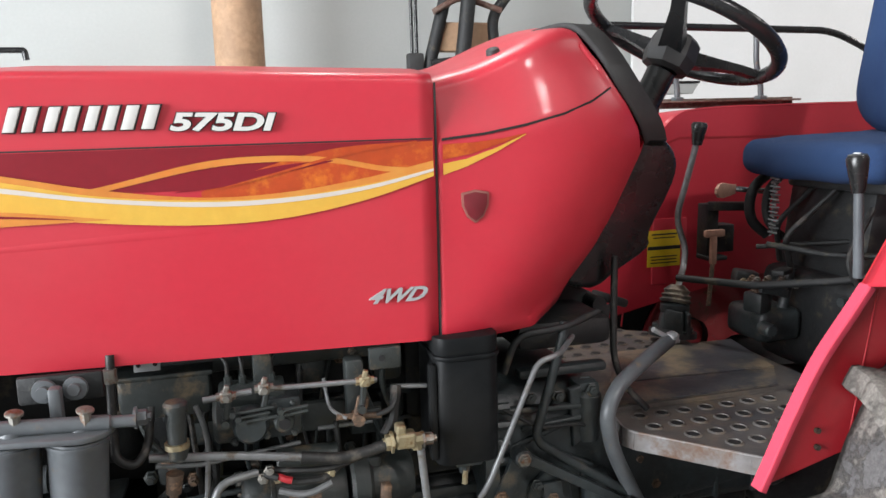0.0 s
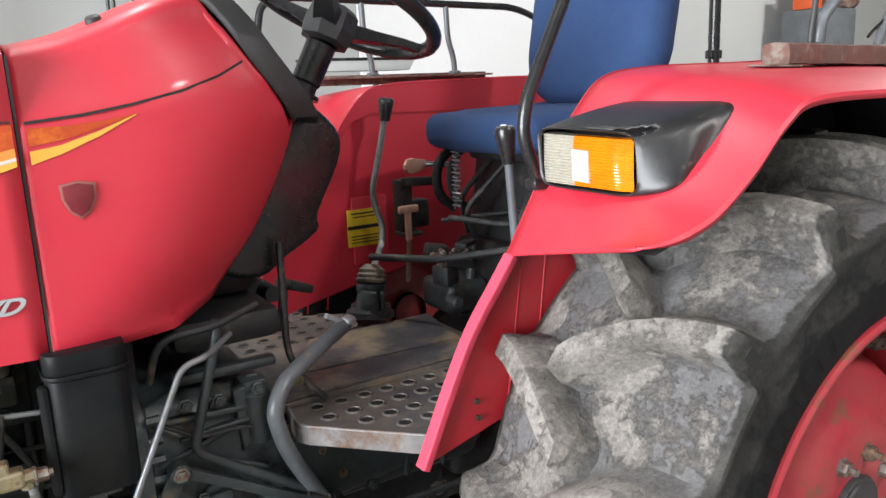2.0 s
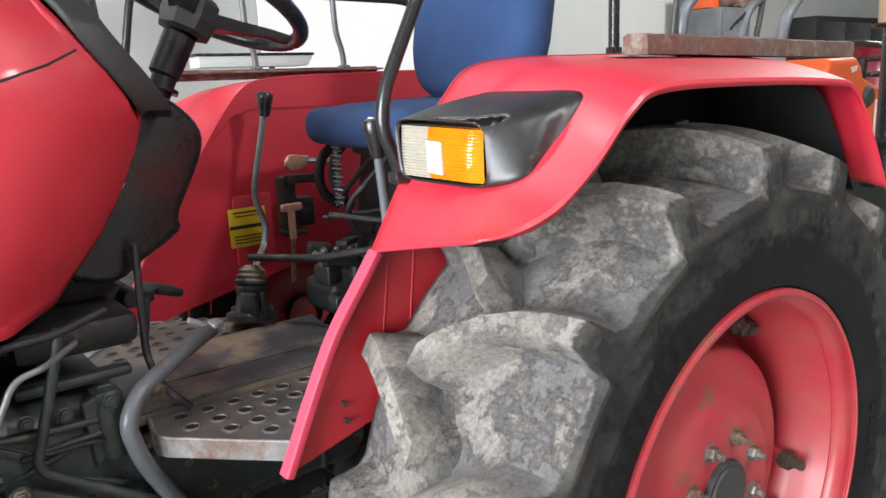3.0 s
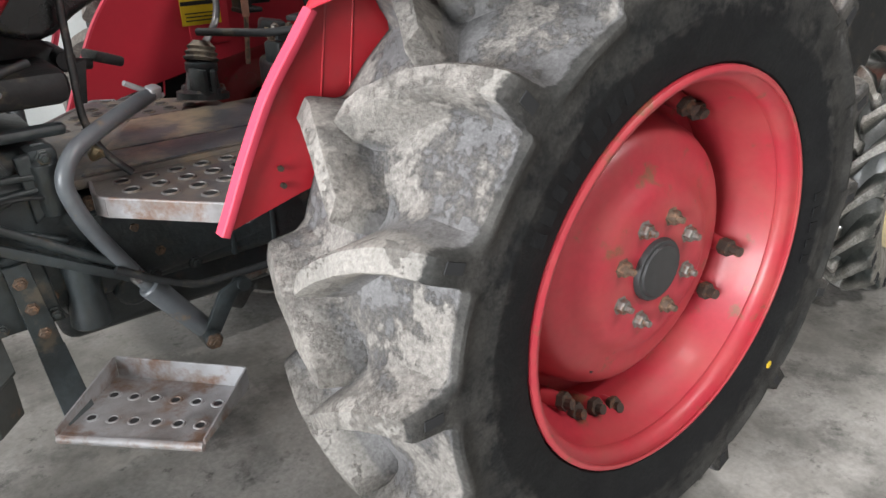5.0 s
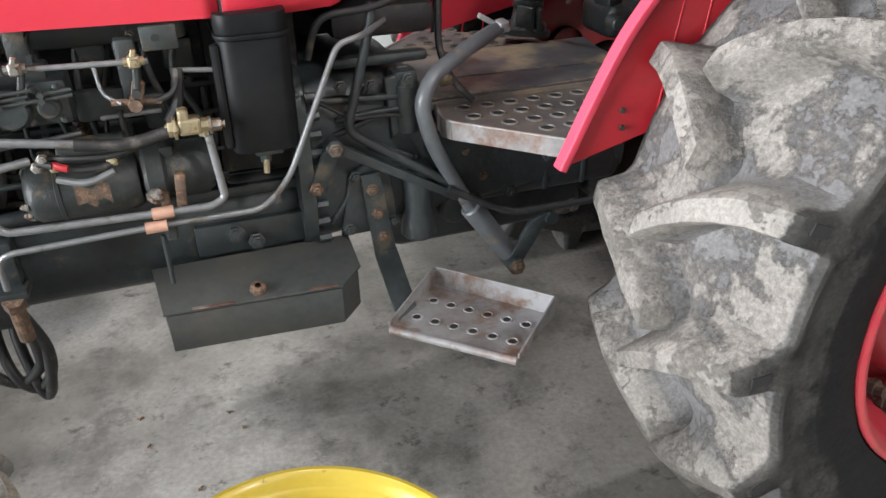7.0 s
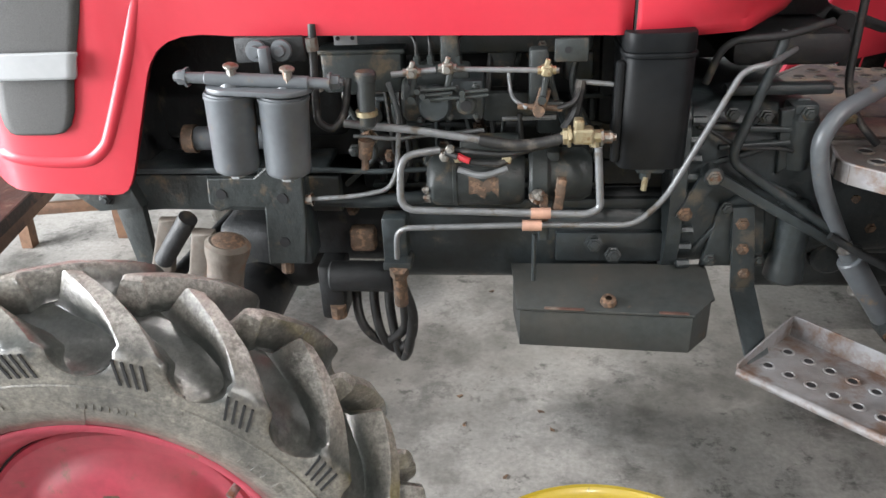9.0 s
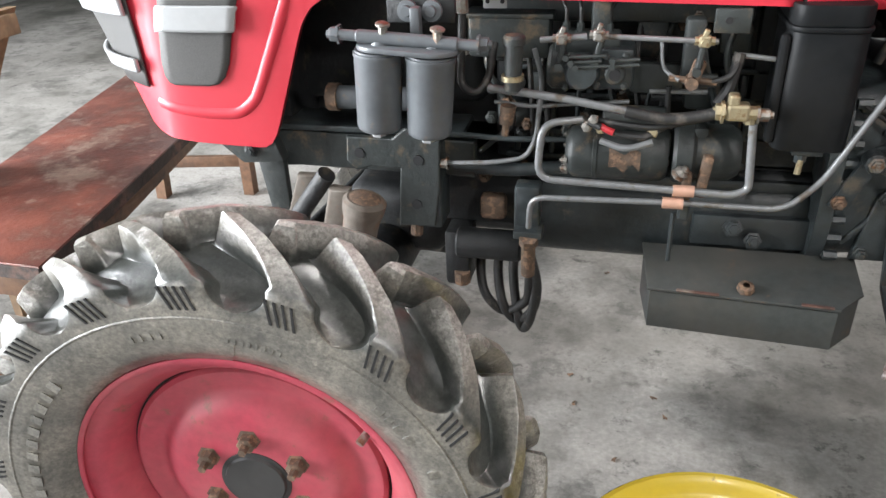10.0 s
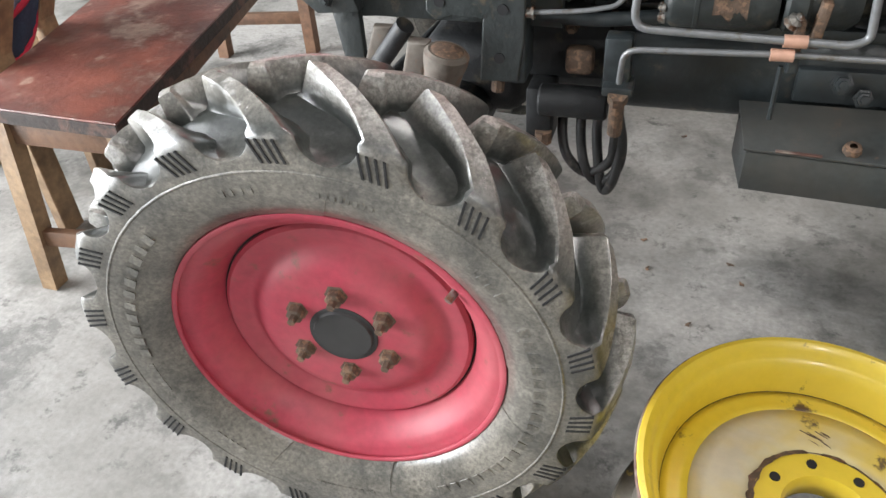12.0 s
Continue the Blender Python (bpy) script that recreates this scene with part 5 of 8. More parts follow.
slab(bm, [(-0.805, -0.098, 1.198), (-0.760, -0.098, 1.205), (-0.785, -0.098, 1.172), (-0.815, -0.098, 1.165)], (0, -0.003, 0))
part("shroud_window", bm, SILVER, shroud, "small pale inset plate")

# footplates with punched holes
def footplate(side):
    z = 0.792
    outline = [(-0.786, -0.140), (-0.803, -0.238), (-0.792, -0.260), (-0.652, -0.408), (-0.622, -0.436), (-0.575, -0.405), (-0.380, -0.30), (-0.380, -0.150), (-0.60, -0.150)]
    bm = bmesh.new()
    pts = [(x, -side * y, z) for x, y in outline]
    rim_line = [Vector(p) + Vector((0, 0, 0.001)) for p in pts[:6]]
    slab(bm, pts, (0, 0, -0.004))
    plate = part("footplate", bm, PLATE, tractor, "dusty steel footplate with raised punched holes", smooth=False)
    for a, b in zip(pts[:6], pts[1:6]):
        a, b = Vector(a), Vector(b)
        bm = bmesh.new()
        slab(bm, [a, b, b + Vector((0, 0, -0.032)), a + Vector((0, 0, -0.032))], (b - a).cross(Vector((0, 0, 1))).normalized() * 0.003)
        part("plate_lip", bm, STEP_IRON, plate, "scuffed folded edge", smooth=False)
    bm = bmesh.new()
    pipe(bm, rim_line, 0.0035, 0.01, 8)
    part("plate_bead", bm, STEP_IRON, plate, "rubbed bright bead along the edge")
    bm = bmesh.new()
    lathe(bm, [(0.0170, 0.0003), (0.0145, 0.0034), (0.0128, 0.0034), (0.0115, 0.0005)], (0, 0, 0), (0, 0, 1), 12)
    rim = part("hole_rim", bm, PLATE, plate, local=True)
    bm = bmesh.new()
    lathe(bm, [(0, 0.0010), (0.0124, 0.0010)], (0, 0, 0), (0, 0, 1), 12)
    opening = part("hole_opening", bm, DARK, plate, local=True)
    spots = [Vector((-0.744 + 0.049 * i, side * (0.193 + 0.053 * j), z)) for i in range(7) for j in range(5) if (i > 0 or j < 2) and (i > 1 or j < 3) and (i > 2 or j < 4) and i + j < 9]
    for k, p in enumerate(spots):
        for ob, name in ((rim, "hole_rim"), (opening, "hole_opening")):
            if k:
                ob = new(name, ob.data)
                ob.parent = plate
            ob.location = p
    return plate


footplate(-1)
footplate(1)
bm = bmesh.new()
slab(bm, [(-0.86, -0.160, 0.782), (-0.86, 0.160, 0.782), (-0.30, 0.160, 0.782), (-0.30, -0.160, 0.782)], (0, 0, 0.020), bevel=0.004)
tunnel = part("tunnel_cover", bm, PLATE, tractor, "dusty steel cover over the gearbox tunnel")
bm = bmesh.new()
slab(bm, [(-0.80, -0.155, 0.803), (-0.40, -0.158, 0.803), (-0.345, -0.075, 0.806), (-0.735, -0.055, 0.806)], (0, 0, 0.004), bevel=0.001)
part("cover_flange", bm, TUNNEL, tunnel, "dark greasy cover flange")
bm = bmesh.new()
slab(bm, [(-0.735, -0.050, 0.803), (-0.34, -0.070, 0.803), (-0.30, 0.14, 0.803), (-0.62, 0.14, 0.803)], (0, 0, 0.008), bevel=0.002)
part("cover_top", bm, TUNNEL, tunnel, "muddy cover top plate")
# gearbox and engine masses
bm = bmesh.new()
CASTING = [(-1.075, 0.238, 0.545, 0.905), (-1.050, 0.238, 0.545, 0.905), (-1.044, 0.222, 0.552, 0.897), (-0.99, 0.216, 0.556, 0.892), (-0.90, 0.207, 0.560, 0.884), (-0.835, 0.200, 0.562, 0.868), (-0.812, 0.194, 0.564, 0.780), (-0.72, 0.186, 0.566, 0.772), (-0.60, 0.178, 0.570, 0.770), (-0.45, 0.172, 0.575, 0.765), (-0.36, 0.168, 0.580, 0.760)]
rows = []
for cx, cw, lo_z, hi_z in CASTING:
    mid_z, tall = (lo_z + hi_z) / 2, (hi_z - lo_z) / 2
    ring = []
    for k in range(48):
        a = 2 * math.pi * k / 48
        c_a, s_a = math.cos(a), math.sin(a)
        p = Vector((cx, cw * math.copysign(abs(c_a) ** 0.42, c_a), mid_z + tall * math.copysign(abs(s_a) ** 0.42, s_a)))
        ring.append(p + Vector((0, c_a, s_a)) * 0.003 * noise.noise(p * 14))
    rows.append(ring + ring[:1])
grid_faces(bm, rows)
bmesh.ops.remove_doubles(bm, verts=bm.verts, dist=0.0004)
bmesh.ops.holes_fill(bm, edges=bm.edges, sides=60)
gearbox = part("bell_housing", bm, IRON, tractor, "grey-painted cast bell housing with grime")
bm = bmesh.new()
box(bm, (0.52, 0.34, 0.20), (-0.62, 0.0, 0.67), bevel=0.03, segments=3)
box(bm, (0.46, 0.26, 0.14), (-0.66, 0.0, 0.545), bevel=0.03, segments=3)
gear_case = part("gear_case", bm, IRON, tractor, "grey cast gear case with ribs")
for k in range(5):
    bm = bmesh.new()
    box(bm, (0.012, 0.35, 0.15), (-0.82 + 0.09 * k, 0.0, 0.655), bevel=0.004)
    part("case_rib", bm, IRON, gear_case)
for k in range(9):
    bm = bmesh.new()
    rod(bm, (-1.050, -0.228, 0.590 + 0.034 * k), (-1.028, -0.228, 0.590 + 0.034 * k), 0.0085, segments=6)
    part("flange_bolt", bm, IRON, gearbox, smooth=False)
bm = bmesh.new()
box(bm, (0.62, 0.26, 0.24), (-0.10, 0.0, 0.62), bevel=0.03, segments=3)
part("rear_case", bm, IRON_DARK, tractor, "dark cast rear transmission case")
bm = bmesh.new()
for s in (-1, 1):
    rod(bm, (0, s * 0.10, 0.612), (0, s * 0.52, 0.612), 0.085, 0.075, segments=24)
part("rear_axle", bm, IRON_DARK, tractor, "dark rear axle housing")
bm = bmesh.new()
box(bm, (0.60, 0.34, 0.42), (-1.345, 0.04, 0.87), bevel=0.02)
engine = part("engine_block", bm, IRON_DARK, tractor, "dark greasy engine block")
bm = bmesh.new()
box(bm, (0.56, 0.40, 0.022), (-1.345, 0.02, 0.688), bevel=0.006)
box(bm, (0.54, 0.38, 0.16), (-1.33, 0.0, 0.605), bevel=0.035, segments=4)
box(bm, (0.10, 0.375, 0.11), (-1.30, 0.02, 0.625), bevel=0.02, segments=3)
part("oil_sump", bm, IRON, engine, "grey cast oil sump")
for k in range(8):
    bm = bmesh.new()
    box(bm, (0.012, 0.02, 0.16), (-1.60 + 0.065 * k, -0.138, 0.80), bevel=0.004)
    part("block_rib", bm, IRON, engine)
for z_rib in (0.715, 0.765, 0.835, 0.885):
    bm = bmesh.new()
    box(bm, (0.52, 0.022, 0.010), (-1.36, -0.139, z_rib), bevel=0.003)
    part("block_rib", bm, IRON, engine)
bm = bmesh.new()
box(bm, (0.70, 0.40, 0.30), (-1.42, 0.04, 1.20), bevel=0.02)
part("engine_top", bm, IRON_DARK, engine, "dark upper engine")
bm = bmesh.new()
box(bm, (0.08, 0.44, 0.50), (-2.06, 0.0, 1.02), bevel=0.01)
part("radiator", bm, IRON_DARK, tractor, "black radiator")
bm = bmesh.new()
slab(bm, [(-2.10, -0.255, 0.774), (-2.02, -0.255, 0.782), (-1.66, -0.255, 0.776), (-1.66, -0.255, 0.708), (-2.0, -0.255, 0.712), (-2.08, -0.255, 0.706)], (0, 0.025, 0), bevel=0.003)
slab(bm, [(-2.10, 0.255, 0.774), (-2.02, 0.255, 0.782), (-1.66, 0.255, 0.776), (-1.66, 0.255, 0.708), (-2.0, 0.255, 0.712), (-2.08, 0.255, 0.706)], (0, -0.025, 0), bevel=0.003)
box(bm, (0.03, 0.48, 0.10), (-2.07, 0, 0.735), bevel=0.006)
front_frame = part("front_frame", bm, IRON_LIGHT, tractor, "dark grey bolted front frame rails", smooth=False)

# bench, chair, yellow rim
bench = thing("bench", "long wooden bench with a worn red-brown top", "bench", at=(-2.75, 0.4, 0))
bm = bmesh.new()
slab(bm, [(-2.565, -0.375, 0.462), (-2.800, 1.12, 0.462), (-3.290, 1.08, 0.462), (-2.985, -0.36, 0.462)], (0, 0, 0.038), bevel=0.004)
bench_plank = part("bench_top", bm, BENCH_TOP, bench, "worn red-brown painted plank top")
# thin strips make the near end and right side darker than the top
for a, b in (((-2.565, -0.375), (-2.985, -0.36)), ((-2.565, -0.375), (-2.800, 1.12))):
    bm = bmesh.new()
    a, b = Vector((*a, 0.464)), Vector((*b, 0.464))
    n = (b - a).cross(Vector((0, 0, 1))).normalized() * 0.0025
    if n.dot(a - Vector((-2.79, 0.37, 0.464))) < 0:
        n = -n
    slab(bm, [a, b, b + Vector((0, 0, 0.031)), a + Vector((0, 0, 0.031))], n)
    part("plank_edge", bm, EDGE_WOOD, bench_plank, "near-black strip along the plank's edge", smooth=False)
for lx, ly, dx, dy in ((-2.60, -0.335, 0.0, 0.0), (-2.905, -0.345, -0.03, -0.05), (-2.845, 1.03, -0.02, 0.03), (-3.20, 1.00, -0.01, -0.03)):
    bm = bmesh.new()
    pts = [Vector((lx - 0.022, ly - 0.022, 0.465)), Vector((lx + 0.022, ly - 0.022, 0.465)), Vector((lx + 0.022, ly + 0.022, 0.465)), Vector((lx - 0.022, ly + 0.022, 0.465))]
    slab(bm, pts, (dx, dy, -0.465), bevel=0.003)
    # the two far legs take the darker wood, like the rails below
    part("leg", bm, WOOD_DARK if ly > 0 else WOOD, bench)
for a, b, z, h in (((-2.60, -0.345), (-2.905, -0.345), 0.432, 0.055), ((-2.60, -0.345), (-2.92, -0.38), 0.15, 0.045), ((-2.60, -0.33), (-2.845, 1.03), 0.432, 0.055), ((-2.905, -0.33), (-3.20, 1.00), 0.432, 0.055), ((-2.86, 1.045), (-3.21, 0.98), 0.15, 0.045)):
    bm = bmesh.new()
    a, b = Vector((*a, z)), Vector((*b, z))
    n = (b - a).cross(Vector((0, 0, 1))).normalized() * 0.011
    slab(bm, [a - n - Vector((0, 0, h / 2)), b - n - Vector((0, 0, h / 2)), b - n + Vector((0, 0, h / 2)), a - n + Vector((0, 0, h / 2))], n * 2, bevel=0.002)
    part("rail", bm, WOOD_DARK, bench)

rim_thing = thing("loose_rim", "loose yellow steel wheel rim with scraped cream centre", "wheel rim", at=(-1.20, -0.86, 0.2))
rim_axis = Vector((0.115, -0.035, 1.0)).normalized()
rim_mid = Vector((-1.20, -0.86, 0.40))
bm = bmesh.new()
lathe(bm, [(0.2435, 0.0005), (0.2485, 0.0), (0.2505, -0.004), (0.2490, -0.010), (0.2435, -0.0125)], rim_mid, rim_axis, 80)
lathe(bm, [(0.2435, 0.0005), (0.2380, -0.003), (0.2335, -0.010), (0.2300, -0.0185), (0.2270, -0.021), (0.2235, -0.0235), (0.2190, -0.034), (0.2135, -0.055), (0.2090, -0.074), (0.2075, -0.085), (0.2065, -0.13)], rim_mid, rim_axis, 80)
bmesh.ops.remove_doubles(bm, verts=bm.verts, dist=0.0003)
thicken(part("barrel", bm, YELLOW, rim_thing, "glossy yellow rim barrel"), 0.004, 0)
bm = bmesh.new()
lathe(bm, [(0.2068, -0.128), (0.222, -0.16), (0.226, -0.185), (0.240, -0.195), (0.249, -0.20), (0.252, -0.208), (0.247, -0.214)], rim_mid, rim_axis, 72)
thicken(part("lower_flange", bm, WORN_FLANGE, rim_thing, "grimy lower flange with the paint worn off"), 0.004, 0)
bm = bmesh.new()
lathe(bm, [(0.207, -0.075), (0.196, -0.0728), (0.184, -0.0712), (0.172, -0.0694)], rim_mid, rim_axis, 64)
disc_edge = thicken(part("disc", bm, YELLOW, rim_thing, "yellow outer disc"), 0.006, 0)
bm = bmesh.new()
lathe(bm, [(0.172, -0.0694), (0.150, -0.066), (0.120, -0.064), (0.097, -0.0625)], rim_mid, rim_axis, 64)
thicken(part("bare_disc", bm, CREAM, disc_edge, "scraped cream disc with yellow remains"), 0.006, 0)
bm = bmesh.new()
lathe(bm, [(0.096, -0.0635), (0.092, -0.058), (0.062, -0.058), (0.058, -0.066), (0.058, -0.09)], rim_mid, rim_axis, 48)
thicken(part("centre_ring", bm, YELLOW, rim_thing, "yellow drilled centre ring"), 0.006, 0)

for k in range(8):
    a_k = 2 * math.pi * (k + 0.3) / 8
    side_a = rim_axis.orthogonal().normalized()
    spot = rim_mid + rim_axis * -0.0545 + (side_a * math.cos(a_k) + rim_axis.cross(side_a) * math.sin(a_k)) * 0.077
    bm = bmesh.new()
    lathe(bm, [(0, 0.001), (0.0068, 0.001), (0.0068, -0.001)], spot, rim_axis, 16)
    part("bolt_hole", bm, DARK, rim_thing, "dark bolt hole")

# dark filler box added in the far half of the bay to keep it black
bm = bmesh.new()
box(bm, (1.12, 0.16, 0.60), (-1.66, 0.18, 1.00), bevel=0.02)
part("engine_far_side", bm, IRON_DARK, engine, "added dark box filling the far half of the bay")

# lift housing beneath the seat
bm = bmesh.new()
box(bm, (0.40, 0.36, 0.24), (0.02, 0.02, 0.87), bevel=0.03, segments=3)
lift_case = part("lift_housing", bm, IRON_DARK, tractor, "dark hydraulic lift housing under the seat")
for lx, ly, lz in ((-0.19, -0.10, 0.95), (-0.19, 0.02, 0.97), (-0.19, 0.14, 0.95), (-0.19, -0.10, 0.80), (-0.19, 0.14, 0.80)):
    bm = bmesh.new()
    rod(bm, (lx + 0.012, ly, lz), (lx - 0.010, ly, lz), 0.012, segments=6)
    part("case_bolt", bm, IRON, lift_case, smooth=False)
for k, pts in enumerate(([(-0.18, -0.16, 0.95), (-0.23, -0.14, 1.05), (-0.15, -0.12, 1.16)], [(-0.18, 0.08, 0.98), (-0.24, 0.04, 1.08), (-0.14, 0.0, 1.19)], [(-0.16, 0.15, 1.0), (-0.20, 0.12, 1.10), (-0.10, 0.10, 1.20)])):
    bm = bmesh.new()
    pipe(bm, pts, 0.007, 0.03, 8)
    part("lift_hose", bm, HOSE, lift_case, "thin black hose")
bm = bmesh.new()
lathe(bm, [(0, 0.0012), (0.009, 0.0012), (0.0095, -0.004)], (0.36, -0.8735, 0.283), (0, -1, 0), 20)
part("paint_dot", bm, STICKER, tractor, "yellow paint dot on the tyre wall")

# near-black ring stands for the shade in the gap round the disc
bm = bmesh.new()
lathe(bm, [(0.2070, -0.0712), (0.2092, -0.0695)], rim_mid, rim_axis, 64)
part("rim_joint", bm, DARK, rim_thing, "near-black ring shading the rim joint")
bm = bmesh.new()
lathe(bm, [(0.2475, 0.0008), (0.2515, -0.0005), (0.2532, -0.005), (0.2512, -0.0115)], rim_mid, rim_axis, 72)
part("chipped_edge", bm, RUST_IRON, rim_thing, "chipped rusty lip edge")
side_a = rim_axis.orthogonal().normalized()
side_b = rim_axis.cross(side_a)
for a0, count in ((0.72, 9), (4.4, 5)):
    bm = bmesh.new()
    for k in range(count):
        way = side_a * math.cos(a0 + random.uniform(-0.14, 0.14)) + side_b * math.sin(a0 + random.uniform(-0.14, 0.14))
        across = rim_axis.cross(way)
        along = (way * 0.4 + across * random.uniform(0.7, 1.0)).normalized()
        start = rim_mid + rim_axis * -0.0605 + way * random.uniform(0.106, 0.128)
        length, wide = random.uniform(0.010, 0.030), random.uniform(0.0012, 0.0038)
        slab(bm, [start - across * wide * 0.3, start + along * length * 0.5 - across * wide, start + along * length, start + along * length * 0.4 + across * wide * 0.8], rim_axis * -0.004)
    part("scrape_mark", bm, RUST, rim_thing, "dark scrape marks", kind="stuff")

# rust round the edge of the centre ring
bm = bmesh.new()
chips = []
for k in range(97):
    a_k = 2 * math.pi * k / 96
    way = side_a * math.cos(a_k) + side_b * math.sin(a_k)
    ragged = 0.0035 * noise.noise(Vector((math.cos(a_k), math.sin(a_k), 3)) * 6) + 0.002 * noise.noise(Vector((math.cos(a_k), math.sin(a_k), 7)) * 19)
    chips.append([rim_mid + way * (0.0925 - ragged) + rim_axis * -0.0535, rim_mid + way * 0.0965 + rim_axis * -0.0575, rim_mid + way * (0.1005 + 1.4 * ragged) + rim_axis * -0.0588])
grid_faces(bm, chips)
part("rust_edge", bm, RUST, rim_thing, "chipped rusty edge round the centre ring")

# ---- engine side ----


def piece(name, mat, parent, label, build, smooth=True):
    bm = bmesh.new()
    build(bm)
    return part(name, bm, mat, parent, label, smooth=smooth)


def nut(at, axis, r, h, mat, parent, name="bolt", label=""):
    bm = bmesh.new()
    lathe(bm, [(0, h), (r * 0.55, h), (r * 0.6, h * 0.75), (r * 0.95, h * 0.7), (r, h * 0.55), (r, 0.001), (r * 1.35, 0), (r * 1.35, -0.004)], at, axis, 6)
    return part(name, bm, mat, parent, label, smooth=False)


# twin fuel filters on their head casting
filter_head = piece("filter_head", GREY_STEEL, tractor, "grey twin filter head with pipe unions", lambda bm: (
    rod(bm, (-1.846, -0.390, 0.993), (-1.625, -0.385, 0.978), 0.0085, segments=16), rod(bm, (-1.815, -0.390, 0.991), (-1.655, -0.386, 0.980), 0.0105, segments=16, bevel=0.003),
    slab(bm, [(cx + 0.0415 * math.cos(radians(a)), -0.375 + 0.0415 * math.sin(radians(a)), cz) for cx, cz, first in ((-1.7785, 0.970, 90), (-1.695, 0.964, 270)) for a in (first + 15 * k for k in range(13))], (0.0005, 0, 0.009), bevel=0.003), rod(bm, (-1.7785, -0.383, 0.975), (-1.7785, -0.383, 0.992), 0.018, 0.014, segments=20), rod(bm, (-1.695, -0.380, 0.970), (-1.695, -0.380, 0.984), 0.018, 0.014, segments=20),
    box(bm, (0.016, 0.02, 0.05), (-1.727, -0.362, 1.005), bevel=0.004)))
for fx, fz, fr, lo in ((-1.786, 0.968, 0.0385, 0.838), (-1.702, 0.962, 0.0385, 0.832)):
    can = piece("fuel_filter", GREY_STEEL, filter_head, "grey painted filter canister", lambda bm: lathe(bm, [(0, 0), (fr * 0.80, 0.0), (fr * 0.89, 0.003), (fr * 0.935, 0.009), (fr, fz - lo - 0.012), (fr * 1.035, fz - lo - 0.010), (fr * 1.035, fz - lo - 0.004), (fr * 0.97, fz - lo - 0.003), (fr * 0.97, fz - lo), (0, fz - lo)], (fx - 0.008, -0.375, lo), (0.06, 0, 1), 40))
    nut((fx - 0.010, -0.375, lo - 0.008), (0, 0, 1), 0.009, 0.01, SILVER, can, "drain_plug", "pale drain plug")
for nx, nz in ((-1.772, 1.002), (-1.687, 0.996)):
    piece("bleed_screw", BOLT, filter_head, "", lambda bm: (rod(bm, (nx, -0.390, nz - 0.014), (nx, -0.390, nz + 0.006), 0.0075, segments=8), lathe(bm, [(0, 0.009), (0.007, 0.0085), (0.0115, 0.006), (0.0115, 0.003), (0.005, 0.0)], (nx, -0.390, nz + 0.002), (0.15, -0.1, 1), 14)), smooth=False)
for nx, ax in ((-1.846, -1), (-1.625, 1)):
    nut((nx, -0.385 if ax < 0 else -0.375, 0.992 if ax < 0 else 0.978), (ax, 0, 0), 0.0115, 0.018, GREY_STEEL, filter_head, "union_nut")
for nx in (-1.744, -1.705):
    piece("mounting_bolt", GREY_STEEL, filter_head, "", lambda bm: lathe(bm, [(0, 0.014), (0.008, 0.014), (0.009, 0.006), (0.016, 0.005), (0.017, 0)], (nx, -0.345, 1.020), (0, -1, 0.1), 16))
# near-black boxes added so that the gap behind the filters stays dark
piece("fan_shroud", IRON_DARK, tractor, "added dark boxes closing the gap behind the filters", lambda bm: (box(bm, (0.40, 0.42, 0.52), (-1.86, 0.08, 1.06), bevel=0.03, segments=3), box(bm, (0.42, 0.30, 0.10), (-1.85, 0.06, 0.80), bevel=0.02)))
piece("frame_crossbar", IRON, tractor, "dark bar along the frame rail's top", lambda bm: box(bm, (0.36, 0.10, 0.012), (-1.86, -0.21, 0.790), bevel=0.003))
piece("filter_bracket", IRON_DARK, filter_head, "", lambda bm: box(bm, (0.11, 0.012, 0.04), (-1.725, -0.335, 1.020), bevel=0.004))
# bracket plate down to the frame
BRACKET = [(-1.775, 0.812), (-1.712, 0.812), (-1.716, 0.70), (-1.727, 0.626), (-1.796, 0.622), (-1.788, 0.735), (-1.840, 0.737), (-1.870, 0.728), (-1.888, 0.745), (-1.884, 0.792), (-1.80, 0.792)]
bracket = piece("frame_bracket", IRON_LIGHT, tractor, "grey plate bracket with bolt holes", lambda bm: slab(bm, [(x, -0.300, z) for x, z in BRACKET], (0, 0.012, 0), bevel=0.003), smooth=False)
for hx, hz in ((-1.753, 0.754), (-1.760, 0.668), (-1.862, 0.762)):
    piece("bolt_hole", DARK, bracket, "dark bolt hole", lambda bm: lathe(bm, [(0, 0.0012), (0.0095, 0.0012), (0.0095, -0.004)], (hx, -0.300, hz), (0, -1, 0), 18))
piece("bracket_block", IRON, bracket, "", lambda bm: box(bm, (0.075, 0.07, 0.16), (-1.752, -0.262, 0.70), bevel=0.006))
piece("rusty_stud", RUST, bracket, "rusty stud below the bracket", lambda bm: rod(bm, (-1.765, -0.285, 0.63), (-1.768, -0.285, 0.60), 0.012, segments=8), smooth=False)
# lower radiator hose stub behind the filters
piece("radiator_hose", GREY_STEEL, tractor, "short pale hose stub with a rusty clip", lambda bm: rod(bm, (-1.93, -0.25, 0.848), (-1.78, -0.24, 0.846), 0.021, segments=20))
piece("hose_clip", RUST, tractor, "rusty hose clip", lambda bm: lathe(bm, [(0.021, -0.010), (0.025, -0.010), (0.025, 0.010), (0.021, 0.010)], (-1.918, -0.25, 0.848), (1, 0, 0), 20))

